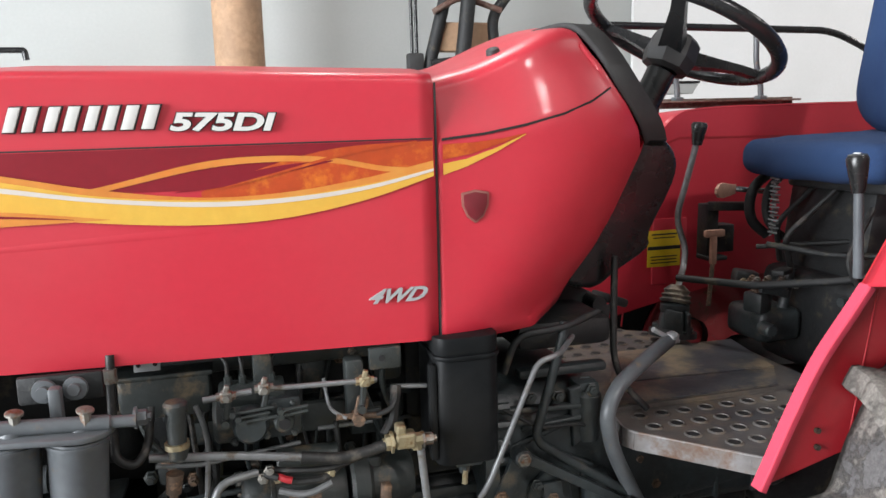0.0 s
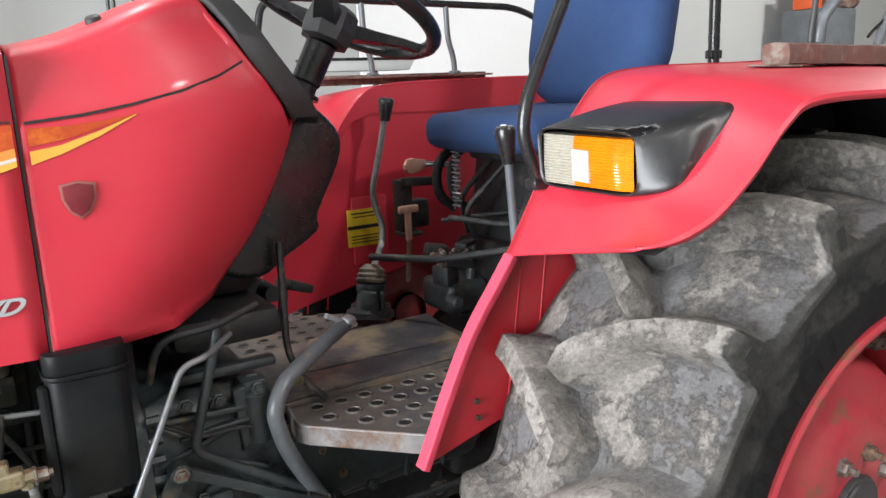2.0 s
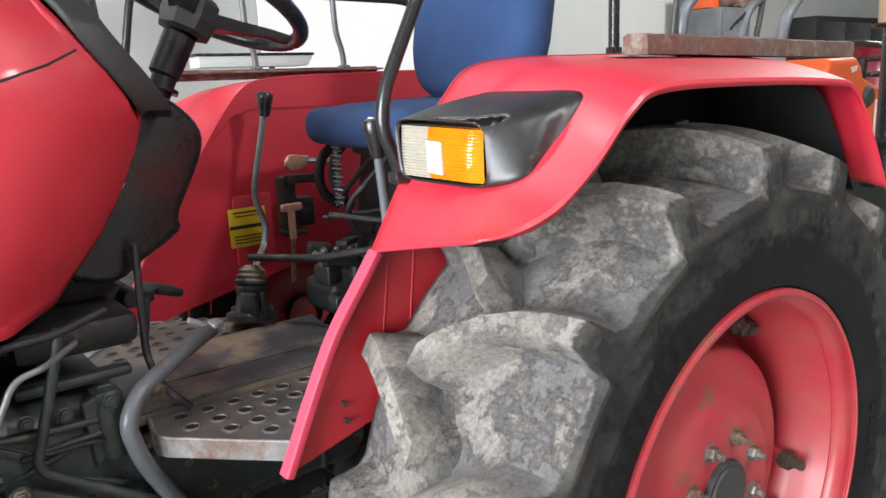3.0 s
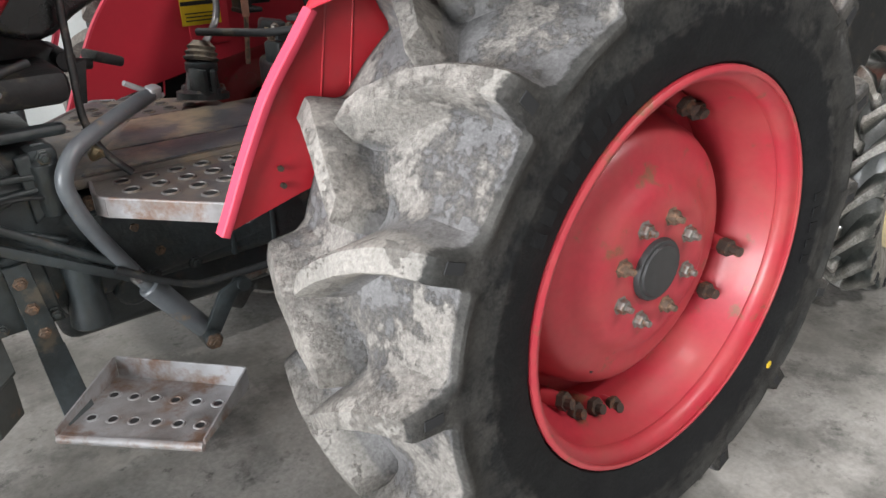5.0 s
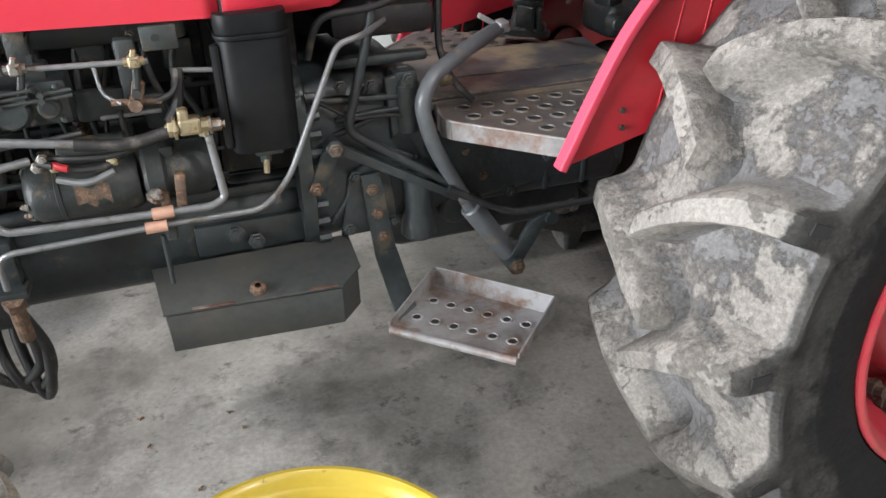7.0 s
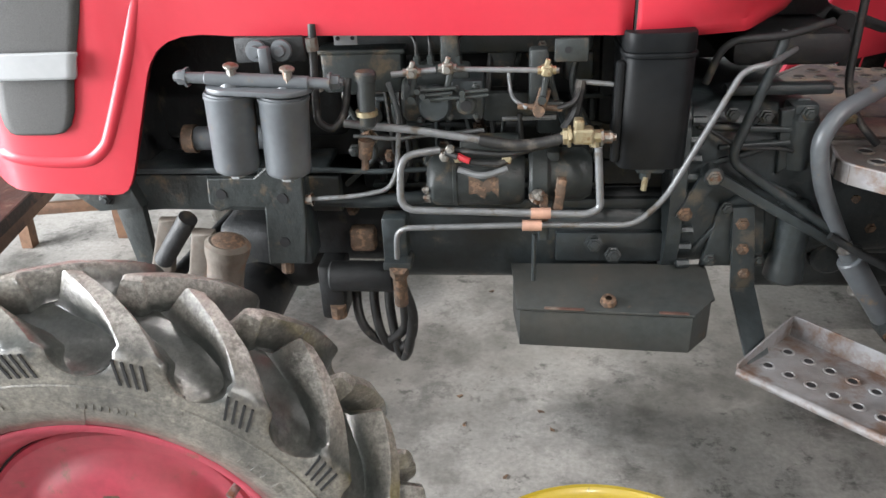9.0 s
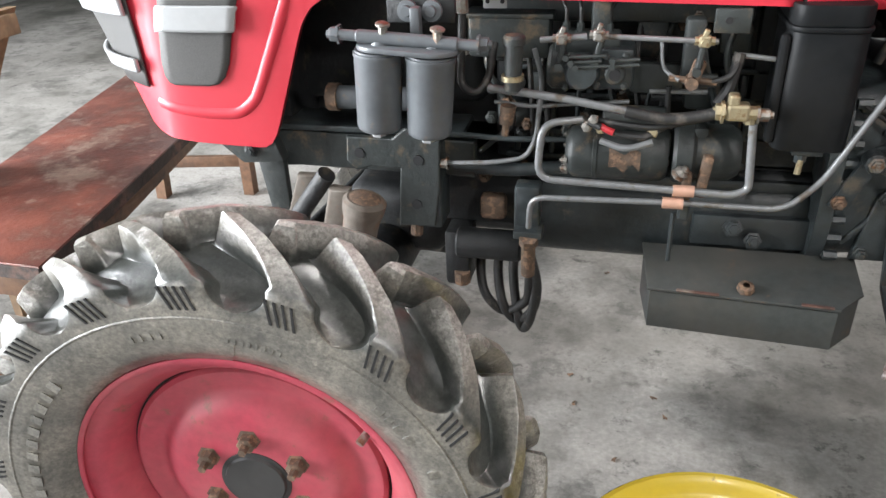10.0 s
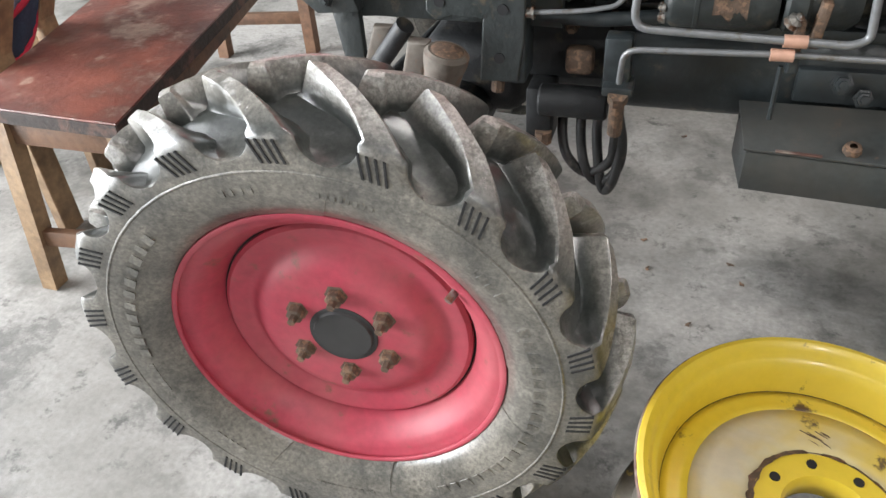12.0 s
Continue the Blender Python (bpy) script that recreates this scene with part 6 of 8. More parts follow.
# upper block, name plate, oil filler
piece("rocker_side", IRON_LIGHT, engine, "grey ribbed side cover", lambda bm: (box(bm, (0.135, 0.06, 0.070), (-1.600, -0.235, 0.964), bevel=0.008), box(bm, (0.145, 0.064, 0.008), (-1.600, -0.235, 0.997), bevel=0.002), box(bm, (0.40, 0.05, 0.05), (-1.42, -0.20, 1.005), bevel=0.01)))
piece("plain_plate", SILVER, engine, "small pale riveted plate", lambda bm: box(bm, (0.038, 0.003, 0.022), (-1.620, -0.272, 1.0215), bevel=0.001))
for nx in (-1.632, -1.608):
    piece("rivet", DARK, engine, "", lambda bm: lathe(bm, [(0, 0.001), (0.0035, 0.001), (0.0035, 0)], (nx, -0.2738, 1.0215), (0, -1, 0), 10))
filler = piece("oil_filler", IRON_LIGHT, tractor, "grey oil filler neck with knurled cap", lambda bm: (rod(bm, (-1.578, -0.36, 0.905), (-1.576, -0.36, 0.975), 0.0125, 0.0145, segments=20), lathe(bm, [(0, 0.014), (0.014, 0.014), (0.0175, 0.010), (0.0175, 0)], (-1.576, -0.36, 0.976), (0, 0, 1), 20), rod(bm, (-1.578, -0.30, 0.90), (-1.578, -0.36, 0.91), 0.013, segments=16)))
piece("brass_ring", BRASS, filler, "brass ring", lambda bm: lathe(bm, [(0.013, -0.004), (0.0175, -0.004), (0.0175, 0.004), (0.013, 0.004)], (-1.578, -0.36, 0.925), (0, 0, 1), 20))
piece("dip_stub", RUST, filler, "rust-brown drain stub", lambda bm: (rod(bm, (-1.590, -0.345, 0.845), (-1.586, -0.345, 0.875), 0.011, 0.013, segments=10), rod(bm, (-1.592, -0.345, 0.825), (-1.590, -0.345, 0.845), 0.006, segments=8)))
piece("fuel_hose", HOSE, tractor, "black fuel hose", lambda bm: pipe(bm, [(-1.665, -0.30, 1.05), (-1.668, -0.31, 0.97), (-1.666, -0.33, 0.90), (-1.640, -0.335, 0.888), (-1.622, -0.32, 0.91), (-1.618, -0.29, 0.96)], 0.0065, 0.03))
for za, zb in ((1.010, 1.030), (0.945, 0.962)):
    piece("hose_union", BOLT, tractor, "", lambda bm: rod(bm, (-1.666, -0.306, za), (-1.667, -0.306, zb), 0.010, segments=8), smooth=False)

# injection pump with governor, lever and control rod
pump = piece("injection_pump", IRON_LIGHT, tractor, "grey injection pump with governor housing", lambda bm: rod(bm, (-1.530, -0.285, 0.925), (-1.435, -0.285, 0.925), 0.036, segments=28, bevel=0.006))
piece("pump_cover", IRON, pump, "", lambda bm: rod(bm, (-1.475, -0.30, 0.925), (-1.475, -0.335, 0.925), 0.030, 0.026, segments=24, bevel=0.004))
piece("governor_housing", IRON, pump, "", lambda bm: box(bm, (0.055, 0.07, 0.065), (-1.425, -0.285, 0.930), bevel=0.008))
piece("governor_cap", IRON_LIGHT, pump, "", lambda bm: rod(bm, (-1.425, -0.30, 0.925), (-1.425, -0.332, 0.925), 0.016, segments=20, bevel=0.003))
piece("pump_head", IRON_LIGHT, pump, "", lambda bm: box(bm, (0.10, 0.05, 0.03), (-1.47, -0.285, 0.965), bevel=0.006))
piece("feed_block", IRON_LIGHT, pump, "", lambda bm: box(bm, (0.03, 0.04, 0.11), (-1.452, -0.27, 1.0), bevel=0.006))
for k in range(4):
    nut((-1.505 + 0.022 * k, -0.285, 0.981), (0, 0, 1), 0.006, 0.016, IRON_LIGHT, pump, "delivery_union")
    piece("delivery_pipe", HOSE, pump, "", lambda bm: pipe(bm, [(-1.505 + 0.022 * k, -0.285, 0.99), (-1.505 + 0.022 * k, -0.285, 1.02), (-1.56 + 0.06 * k, -0.24, 1.05)], 0.003, 0.02, 8))
for nx, nz in ((-1.41, 0.952), (-1.41, 0.905), (-1.452, 0.905), (-1.50, 0.90), (-1.50, 0.95), (-1.44, 0.95)):
    nut((nx, -0.322, nz), (0, -1, 0), 0.0045, 0.007, IRON_LIGHT, pump, "cover_bolt")
piece("governor_eye", DARK, pump, "", lambda bm: lathe(bm, [(0, 0.001), (0.009, 0.001), (0.009, -0.002)], (-1.425, -0.333, 0.925), (0, -1, 0), 18))
for nx, nz, lean in ((-1.507, 0.958, 10), (-1.452, 0.962, 14), (-1.303, 0.955, 8)):
    piece("lever_arm", IRON_LIGHT, pump, "", lambda bm: (box(bm, (0.010, 0.008, 0.046), (nx, -0.328, nz), (0, lean, 0), bevel=0.003), rod(bm, (nx - 0.004, -0.326, nz - 0.022), (nx - 0.004, -0.338, nz - 0.022), 0.0065, segments=10)), smooth=False)
for xa, xb, za in ((-1.500, -1.440, 0.952), (-1.492, -1.446, 0.944), (-1.485, -1.43, 0.937), (-1.43, -1.39, 0.948), (-1.43, -1.39, 0.940)):
    piece("lever_link", IRON_LIGHT, pump, "", lambda bm: (rod(bm, (xa, -0.338, za), (xb, -0.336, za + 0.003), 0.0030, segments=8), rod(bm, (xa, -0.345, za), (xa, -0.332, za), 0.005, segments=6)))
control = piece("control_rod", PIPE, tractor, "bright throttle control rod", lambda bm: (rod(bm, (-1.445, -0.335, 0.984), (-1.282, -0.335, 0.979), 0.0042, segments=10), rod(bm, (-1.540, -0.332, 0.976), (-1.47, -0.334, 0.983), 0.005, segments=10)))
for nx, nz in ((-1.507, 0.980), (-1.452, 0.986), (-1.301, 0.980)):
    piece("rod_clamp", BRASS if nx > -1.4 else BOLT, control, "", lambda bm: (box(bm, (0.018, 0.016, 0.018), (nx, -0.336, nz), bevel=0.004), rod(bm, (nx, -0.33, nz), (nx, -0.350, nz), 0.0055, segments=6), rod(bm, (nx - 0.014, -0.336, nz), (nx + 0.014, -0.336, nz), 0.0065, segments=8), box(bm, (0.008, 0.008, 0.016), (nx, -0.338, nz + 0.010), (0, 20, 0), bevel=0.002)), smooth=False)
piece("stop_lever", IRON_LIGHT, tractor, "grey levers and rusty linkage on the block", lambda bm: (box(bm, (0.030, 0.03, 0.10), (-1.312, -0.29, 0.955), bevel=0.006), box(bm, (0.045, 0.012, 0.020), (-1.295, -0.31, 0.915), bevel=0.004), box(bm, (0.085, 0.02, 0.05), (-1.36, -0.25, 0.90), bevel=0.008)))
tab = piece("lifting_tab", IRON_LIGHT, engine, "pale grey drilled tab", lambda bm: box(bm, (0.052, 0.010, 0.036), (-1.262, -0.30, 1.002), bevel=0.003))
piece("tab_hole", DARK, tab, "", lambda bm: lathe(bm, [(0, 0.001), (0.005, 0.001), (0.005, -0.002)], (-1.268, -0.3055, 1.003), (0, -1, 0), 14))
piece("linkage_joint", RUST, tractor, "rusty linkage joint", lambda bm: (rod(bm, (-1.312, -0.335, 0.915), (-1.312, -0.300, 0.915), 0.010, segments=8), rod(bm, (-1.345, -0.320, 0.920), (-1.275, -0.320, 0.915), 0.005, segments=8), box(bm, (0.018, 0.014, 0.036), (-1.306, -0.318, 0.930), (0, 15, 0), bevel=0.003)), smooth=False)
for pts, r in (([(-1.36, -0.29, 0.975), (-1.355, -0.31, 0.93), (-1.33, -0.325, 0.918)], 0.003), ([(-1.285, -0.32, 0.915), (-1.255, -0.325, 0.925), (-1.245, -0.30, 0.95)], 0.0045), ([(-1.245, -0.30, 0.952), (-1.195, -0.30, 0.947)], 0.004), ([(-1.245, -0.30, 0.955), (-1.255, -0.31, 0.90), (-1.27, -0.32, 0.88)], 0.009), ([(-1.62, -0.28, 0.86), (-1.55, -0.285, 0.855), (-1.50, -0.28, 0.86), (-1.40, -0.27, 0.865)], 0.0035), ([(-1.34, -0.26, 0.89), (-1.338, -0.26, 0.83)], 0.005), ([(-1.37, -0.26, 0.88), (-1.28, -0.26, 0.882)], 0.004)):
    piece("thin_line", HOSE if r > 0.004 else PIPE, tractor, "", lambda bm: pipe(bm, pts, r, 0.02, 8))
# return pipe, brass tee and copper-sleeved pipes
piece("return_pipe", PIPE, tractor, "grey return pipe with rubber end", lambda bm: pipe(bm, [(-1.619, -0.345, 0.903), (-1.50, -0.345, 0.890), (-1.395, -0.345, 0.872)], 0.0065, 0.02))
piece("return_hose", HOSE, tractor, "black rubber hose end", lambda bm: pipe(bm, [(-1.405, -0.345, 0.873), (-1.345, -0.345, 0.862), (-1.30, -0.345, 0.868), (-1.262, -0.345, 0.878)], 0.0095, 0.03))
tee = piece("brass_tee", BRASS, tractor, "brass tee fitting with nuts", lambda bm: (box(bm, (0.034, 0.026, 0.026), (-1.243, -0.345, 0.880), bevel=0.005), rod(bm, (-1.272, -0.345, 0.878), (-1.212, -0.345, 0.878), 0.011, segments=8), box(bm, (0.016, 0.022, 0.018), (-1.250, -0.345, 0.898), bevel=0.004), rod(bm, (-1.224, -0.345, 0.88), (-1.224, -0.345, 0.862), 0.009, segments=8)), smooth=False)
nut((-1.212, -0.345, 0.876), (1, 0, 0), 0.010, 0.02, BOLT, tee, "union_nut", "dull steel union nut")
nut((-1.266, -0.345, 0.878), (-1, 0, 0), 0.013, 0.012, BRASS, tee, "union_nut")
piece("steel_pipe", PIPE, tractor, "satin steel hydraulic pipe", lambda bm: pipe(bm, [(-1.47, -0.33, 0.852), (-1.532, -0.35, 0.850), (-1.537, -0.355, 0.757), (-1.233, -0.355, 0.748), (-1.210, -0.352, 0.757), (-1.219, -0.350, 0.862)], 0.0062, 0.028, 12))
piece("steel_pipe", PIPE, tractor, "satin steel hydraulic pipe", lambda bm: pipe(bm, [(-1.552, -0.335, 0.655), (-1.548, -0.345, 0.718), (-1.317, -0.350, 0.727), (-1.152, -0.345, 0.724), (-1.104, -0.330, 0.765), (-1.000, -0.300, 0.966), (-0.958, -0.295, 0.973), (-0.90, -0.22, 0.978)], 0.0050, 0.026, 12))
for sx, sz in ((-1.306, 0.7495), (-1.320, 0.7275)):
    piece("copper_sleeve", COPPER, tractor, "pale copper pipe sleeve", lambda bm: rod(bm, (sx - 0.016, -0.3535, sz), (sx + 0.016, -0.3535, sz), 0.0095, segments=14))
piece("sleeve_clamp", IRON, tractor, "small dark clamp under the pipes", lambda bm: (box(bm, (0.018, 0.016, 0.03), (-1.300, -0.33, 0.705), bevel=0.004), rod(bm, (-1.315, -0.33, 0.70), (-1.315, -0.33, 0.61), 0.004, segments=8)), smooth=False)
# starter motor
starter = piece("starter_motor", IRON_LIGHT, tractor, "grey starter motor with a rust patch", lambda bm: (lathe(bm, [(0, 0), (0.030, 0), (0.040, 0.006), (0.046, 0.014), (0.046, 0.045), (0.0475, 0.046), (0.0475, 0.052), (0.046, 0.053), (0.046, 0.155), (0.040, 0.165), (0, 0.165)], (-1.497, -0.275, 0.780), (1, 0, 0), 36), rod(bm, (-1.44, -0.275, 0.838), (-1.34, -0.275, 0.838), 0.022, segments=20, bevel=0.003)))
for k in range(7):
    a_k = radians(100 + 32 * k)
    nut((-1.497, -0.275 - 0.036 * math.sin(a_k), 0.780 + 0.036 * math.cos(a_k)), (-1, 0, 0), 0.005, 0.008, BOLT, starter, "end_bolt")
piece("rust_patch", RUST, starter, "brown rust patch", lambda bm: grid_faces(bm, [[(-1.425 + 0.0125 * i, -0.275 - 0.0466 * math.sin(radians(a)), 0.780 + 0.0466 * math.cos(radians(a))) for a in (62 + (i % 3) * 7 + k * (4.2 - (i % 2)) for k in range(11))] for i in range(5)]))
piece("starter_nose", IRON_LIGHT, starter, "grey starter nose casting", lambda bm: (lathe(bm, [(0, 0), (0.046, 0.0), (0.052, 0.006), (0.052, 0.030), (0.046, 0.036), (0.046, 0.09), (0.036, 0.105), (0, 0.105)], (-1.325, -0.270, 0.785), (1, 0, 0), 32), box(bm, (0.022, 0.05, 0.12), (-1.285, -0.275, 0.775), bevel=0.005)))
piece("rusty_strap", RUST, starter, "rusty strap", lambda bm: (box(bm, (0.016, 0.018, 0.07), (-1.275, -0.325, 0.765), (0, 6, 0), bevel=0.003), box(bm, (0.014, 0.016, 0.05), (-1.300, -0.325, 0.745), bevel=0.003)))
piece("cotton_wad", BOLT, starter, "white frayed cable end", lambda bm: lathe(bm, [(0, 0.016), (0.007, 0.013), (0.004, 0.009), (0.012, 0.004), (0.008, -0.002), (0.013, -0.006), (0.005, -0.012), (0, -0.014)], (-1.312, -0.335, 0.772), (0.5, -0.4, 0.7), 9), smooth=False)
for k, (mat, pts) in enumerate(((HOSE, [(-1.455, -0.335, 0.848), (-1.42, -0.345, 0.835), (-1.37, -0.345, 0.832), (-1.345, -0.33, 0.845)]), (HOSE, [(-1.45, -0.33, 0.853), (-1.41, -0.34, 0.850), (-1.36, -0.34, 0.846), (-1.30, -0.33, 0.858)]), (RED_INNER, [(-1.440, -0.342, 0.846), (-1.428, -0.348, 0.842), (-1.420, -0.35, 0.840)]), (HOSE, [(-1.46, -0.338, 0.850), (-1.44, -0.345, 0.845)]), (PIPE, [(-1.44, -0.34, 0.822), (-1.40, -0.35, 0.812), (-1.36, -0.345, 0.825)]))):
    piece("starter_cable", mat, starter, "", lambda bm: pipe(bm, pts, 0.0055, 0.02, 8))
for nx, nz in ((-1.452, 0.853), (-1.440, 0.840), (-1.462, 0.842), (-1.360, 0.838)):
    nut((nx, -0.335, nz), (0, -1, 0.2), 0.007, 0.012, BRASS if nx > -1.45 else BOLT, starter, "terminal")
piece("small_pipe", PIPE, tractor, "", lambda bm: pipe(bm, [(-1.705, -0.29, 0.748), (-1.62, -0.295, 0.756), (-1.564, -0.295, 0.768), (-1.548, -0.29, 0.80), (-1.54, -0.28, 0.90), (-1.555, -0.28, 0.95)], 0.0042, 0.03, 8))
nut((-1.705, -0.29, 0.748), (-1, 0, -0.1), 0.009, 0.018, BOLT, engine, "union_nut")
piece("side_rail_pipe", IRON, tractor, "", lambda bm: (pipe(bm, [(-1.70, -0.245, 0.725), (-1.60, -0.245, 0.722), (-1.50, -0.24, 0.732)], 0.012, 0.03), pipe(bm, [(-1.69, -0.26, 0.792), (-1.60, -0.26, 0.787), (-1.48, -0.255, 0.790)], 0.005, 0.02)))
# black fuel tank box below the cowl seam
def rounded_box(bm, lo_z, hi_z, grow):
    """An upright box with round corners, for the air cleaner."""
    ring = []
    for cx, cy, first in ((-1.100, -0.205, 0), (-1.160, -0.205, 90), (-1.160, -0.305, 180), (-1.100, -0.305, 270)):
        for k in range(7):
            a = radians(first + 15 * k)
            ring.append((cx + (0.024 + grow) * math.cos(a), cy + (0.024 + grow) * math.sin(a), lo_z))
    slab(bm, ring, (0, 0, hi_z - lo_z), bevel=0.0025)


tank = piece("air_cleaner", TANK_BLACK, tractor, "black upright rounded air cleaner box", lambda bm: rounded_box(bm, 0.814, 0.992, 0.0))
piece("lid", TANK_BLACK, tank, "black lid of the air cleaner", lambda bm: rounded_box(bm, 0.992, 1.000, 0.003))
piece("neck", TANK_BLACK, tank, "", lambda bm: rounded_box(bm, 1.000, 1.030, 0.0))
piece("corner_rib", TANK_BLACK, tank, "", lambda bm: box(bm, (0.014, 0.018, 0.165), (-1.188, -0.312, 0.905), bevel=0.006))
piece("drain_bowl", IRON, tank, "", lambda bm: (box(bm, (0.045, 0.03, 0.012), (-1.128, -0.30, 0.808), bevel=0.003), rod(bm, (-1.135, -0.305, 0.805), (-1.135, -0.305, 0.79), 0.009, segments=8)))
piece("drain_tap", BRASS, tank, "brass drain tap", lambda bm: rod(bm, (-1.135, -0.310, 0.795), (-1.137, -0.312, 0.772), 0.005, segments=8))
piece("rear_plate", IRON_DARK, engine, "dark rear engine plate", lambda bm: (box(bm, (0.16, 0.36, 0.30), (-1.12, 0.03, 0.85), bevel=0.01), box(bm, (0.20, 0.34, 0.14), (-1.10, 0.0, 0.64), bevel=0.02, segments=3)))
# boxes added as filler to darken the space under the cowl
piece("cowl_underside", IRON_DARK, tractor, "dark filler boxes and a pipe beneath the cowl", lambda bm: (box(bm, (0.28, 0.26, 0.20), (-1.02, 0.0, 1.12), bevel=0.03), pipe(bm, [(-1.04, -0.24, 0.93), (-1.02, -0.25, 1.0), (-0.93, -0.25, 1.005), (-0.85, -0.22, 1.02)], 0.0065, 0.03), box(bm, (0.20, 0.30, 0.06), (-0.88, 0.0, 0.96), bevel=0.02)))

# linkage beside the bell housing
piece("brake_rod", IRON, tractor, "grey bent pedal rod", lambda bm: pipe(bm, [(-0.924, -0.24, 1.012), (-0.932, -0.24, 0.971), (-0.980, -0.24, 0.808), (-0.972, -0.24, 0.788), (-0.842, -0.24, 0.698), (-0.772, -0.235, 0.650)], 0.0085, 0.018))
pedal = piece("pull_rod", IRON, tractor, "grey pull rod with a rusty pivot", lambda bm: (slab(bm, [(-1.008, -0.250, 0.782), (-0.775, -0.250, 0.643), (-0.779, -0.250, 0.626), (-1.016, -0.250, 0.765)], (0, 0.014, 0), bevel=0.003), rod(bm, (-1.012, -0.232, 0.774), (-1.012, -0.266, 0.774), 0.017, segments=12, bevel=0.003), slab(bm, [(-1.064, -0.246, 0.690), (-1.036, -0.246, 0.682), (-0.998, -0.246, 0.765), (-1.022, -0.246, 0.785)], (0, 0.012, 0), bevel=0.004)))
nut((-1.049, -0.248, 0.698), (0, -1, 0), 0.010, 0.014, RUST, pedal, "pivot_bolt", "rusty pivot bolt")
nut((-1.012, -0.266, 0.774), (0, -1, 0), 0.010, 0.010, BOLT, pedal, "pivot_bolt")
for nx, nz, nr in ((-0.93, 0.845, 0.016), (-0.862, 0.872, 0.014), (-0.858, 0.845, 0.016), (-0.862, 0.80, 0.015), (-0.80, 0.76, 0.012), (-0.87, 0.70, 0.013), (-0.85, 0.66, 0.012), (-0.74, 0.70, 0.012), (-0.70, 0.64, 0.011), (-0.90, 0.62, 0.012), (-0.60, 0.70, 0.013), (-0.55, 0.66, 0.013), (-0.50, 0.70, 0.012)):
    nut((nx, -0.175 - 0.02 * (nx < -0.8), nz), (0, -1, 0.1), nr, 0.016, RUST if nr < 0.0125 else IRON, gear_case, "case_bolt")
piece("case_boss", IRON, gear_case, "", lambda bm: box(bm, (0.05, 0.05, 0.10), (-0.863, -0.19, 0.835), bevel=0.012))
piece("case_boss", IRON, gear_case, "", lambda bm: box(bm, (0.08, 0.05, 0.13), (-0.845, -0.16, 0.62), bevel=0.02))
piece("case_rib", IRON, gear_case, "", lambda bm: box(bm, (0.18, 0.03, 0.02), (-0.90, -0.17, 0.90), bevel=0.008))
piece("case_lug", IRON, gear_case, "", lambda bm: slab(bm, [(-1.02, -0.17, 0.58), (-0.96, -0.17, 0.70), (-0.93, -0.17, 0.70), (-0.93, -0.17, 0.58)], (0, 0.03, 0), bevel=0.006))
piece("case_boss", IRON, gear_case, "", lambda bm: rod(bm, (-0.76, -0.16, 0.58), (-0.76, -0.19, 0.58), 0.035, segments=20, bevel=0.006))
piece("lower_rail", IRON_DARK, tractor, "dark lower frame rail with a bent rod", lambda bm: (pipe(bm, [(-0.80, -0.255, 0.660), (-0.735, -0.26, 0.622), (-0.665, -0.26, 0.586), (-0.50, -0.27, 0.588), (-0.40, -0.28, 0.60)], 0.0075, 0.02), box(bm, (0.42, 0.03, 0.05), (-0.52, -0.12, 0.60), (0, 8, 4), bevel=0.006), box(bm, (0.90, 0.05, 0.035), (-0.75, 0.16, 0.50), (0, 0, 0), bevel=0.006)))

# cast ribs, pads and gussets on the housing
for pad in ([(-1.005, -0.205, 0.580), (-0.985, -0.205, 0.700), (-0.955, -0.205, 0.722), (-0.905, -0.205, 0.715), (-0.890, -0.205, 0.580)], [(-0.905, -0.200, 0.875), (-0.880, -0.200, 0.880), (-0.872, -0.200, 0.775), (-0.895, -0.200, 0.760)]):
    piece("case_pad", IRON, gearbox, "", lambda bm: slab(bm, [Vector(p) for p in pad], (0, -0.018, 0), bevel=0.006, segments=3))
piece("case_boss", IRON, gearbox, "", lambda bm: lathe(bm, [(0, 0.160), (0.020, 0.158), (0.030, 0.145), (0.032, 0.12), (0.028, 0.06), (0.034, 0.03), (0.036, 0.006), (0.030, 0.0), (0, 0.0)], (-0.848, -0.208, 0.548), (0.02, 0, 1), 24))
piece("case_boss", IRON, gearbox, "", lambda bm: lathe(bm, [(0, 0.100), (0.018, 0.098), (0.026, 0.088), (0.026, 0.02), (0.022, 0.0), (0, 0.0)], (-0.862, -0.204, 0.770), (0, 0, 1), 20))
for rib_x, rib_z, rib_l, rib_turn in ((-0.96, 0.845, 0.16, 3), (-0.98, 0.790, 0.12, -18), (-0.90, 0.740, 0.10, 25), (-1.00, 0.640, 0.08, -55), (-0.93, 0.815, 0.14, -4)):
    piece("case_rib", IRON, gearbox, "", lambda bm: box(bm, (rib_l, 0.018, 0.011), (rib_x, -0.212, rib_z), (0, rib_turn, 0), bevel=0.004, segments=3))
for nx, nz in ((-0.990, 0.595), (-0.972, 0.700), (-0.905, 0.598), (-0.862, 0.872), (-0.848, 0.708), (-0.930, 0.868), (-0.985, 0.872), (-0.822, 0.600), (-0.80, 0.735), (-0.74, 0.745), (-0.68, 0.742), (-0.62, 0.738), (-0.72, 0.60), (-0.64, 0.60)):
    nut((nx, -0.226 if nx < -0.85 else -0.195, nz), (0, -1, 0.08), 0.0095, 0.012, IRON_LIGHT, gearbox, "case_bolt")
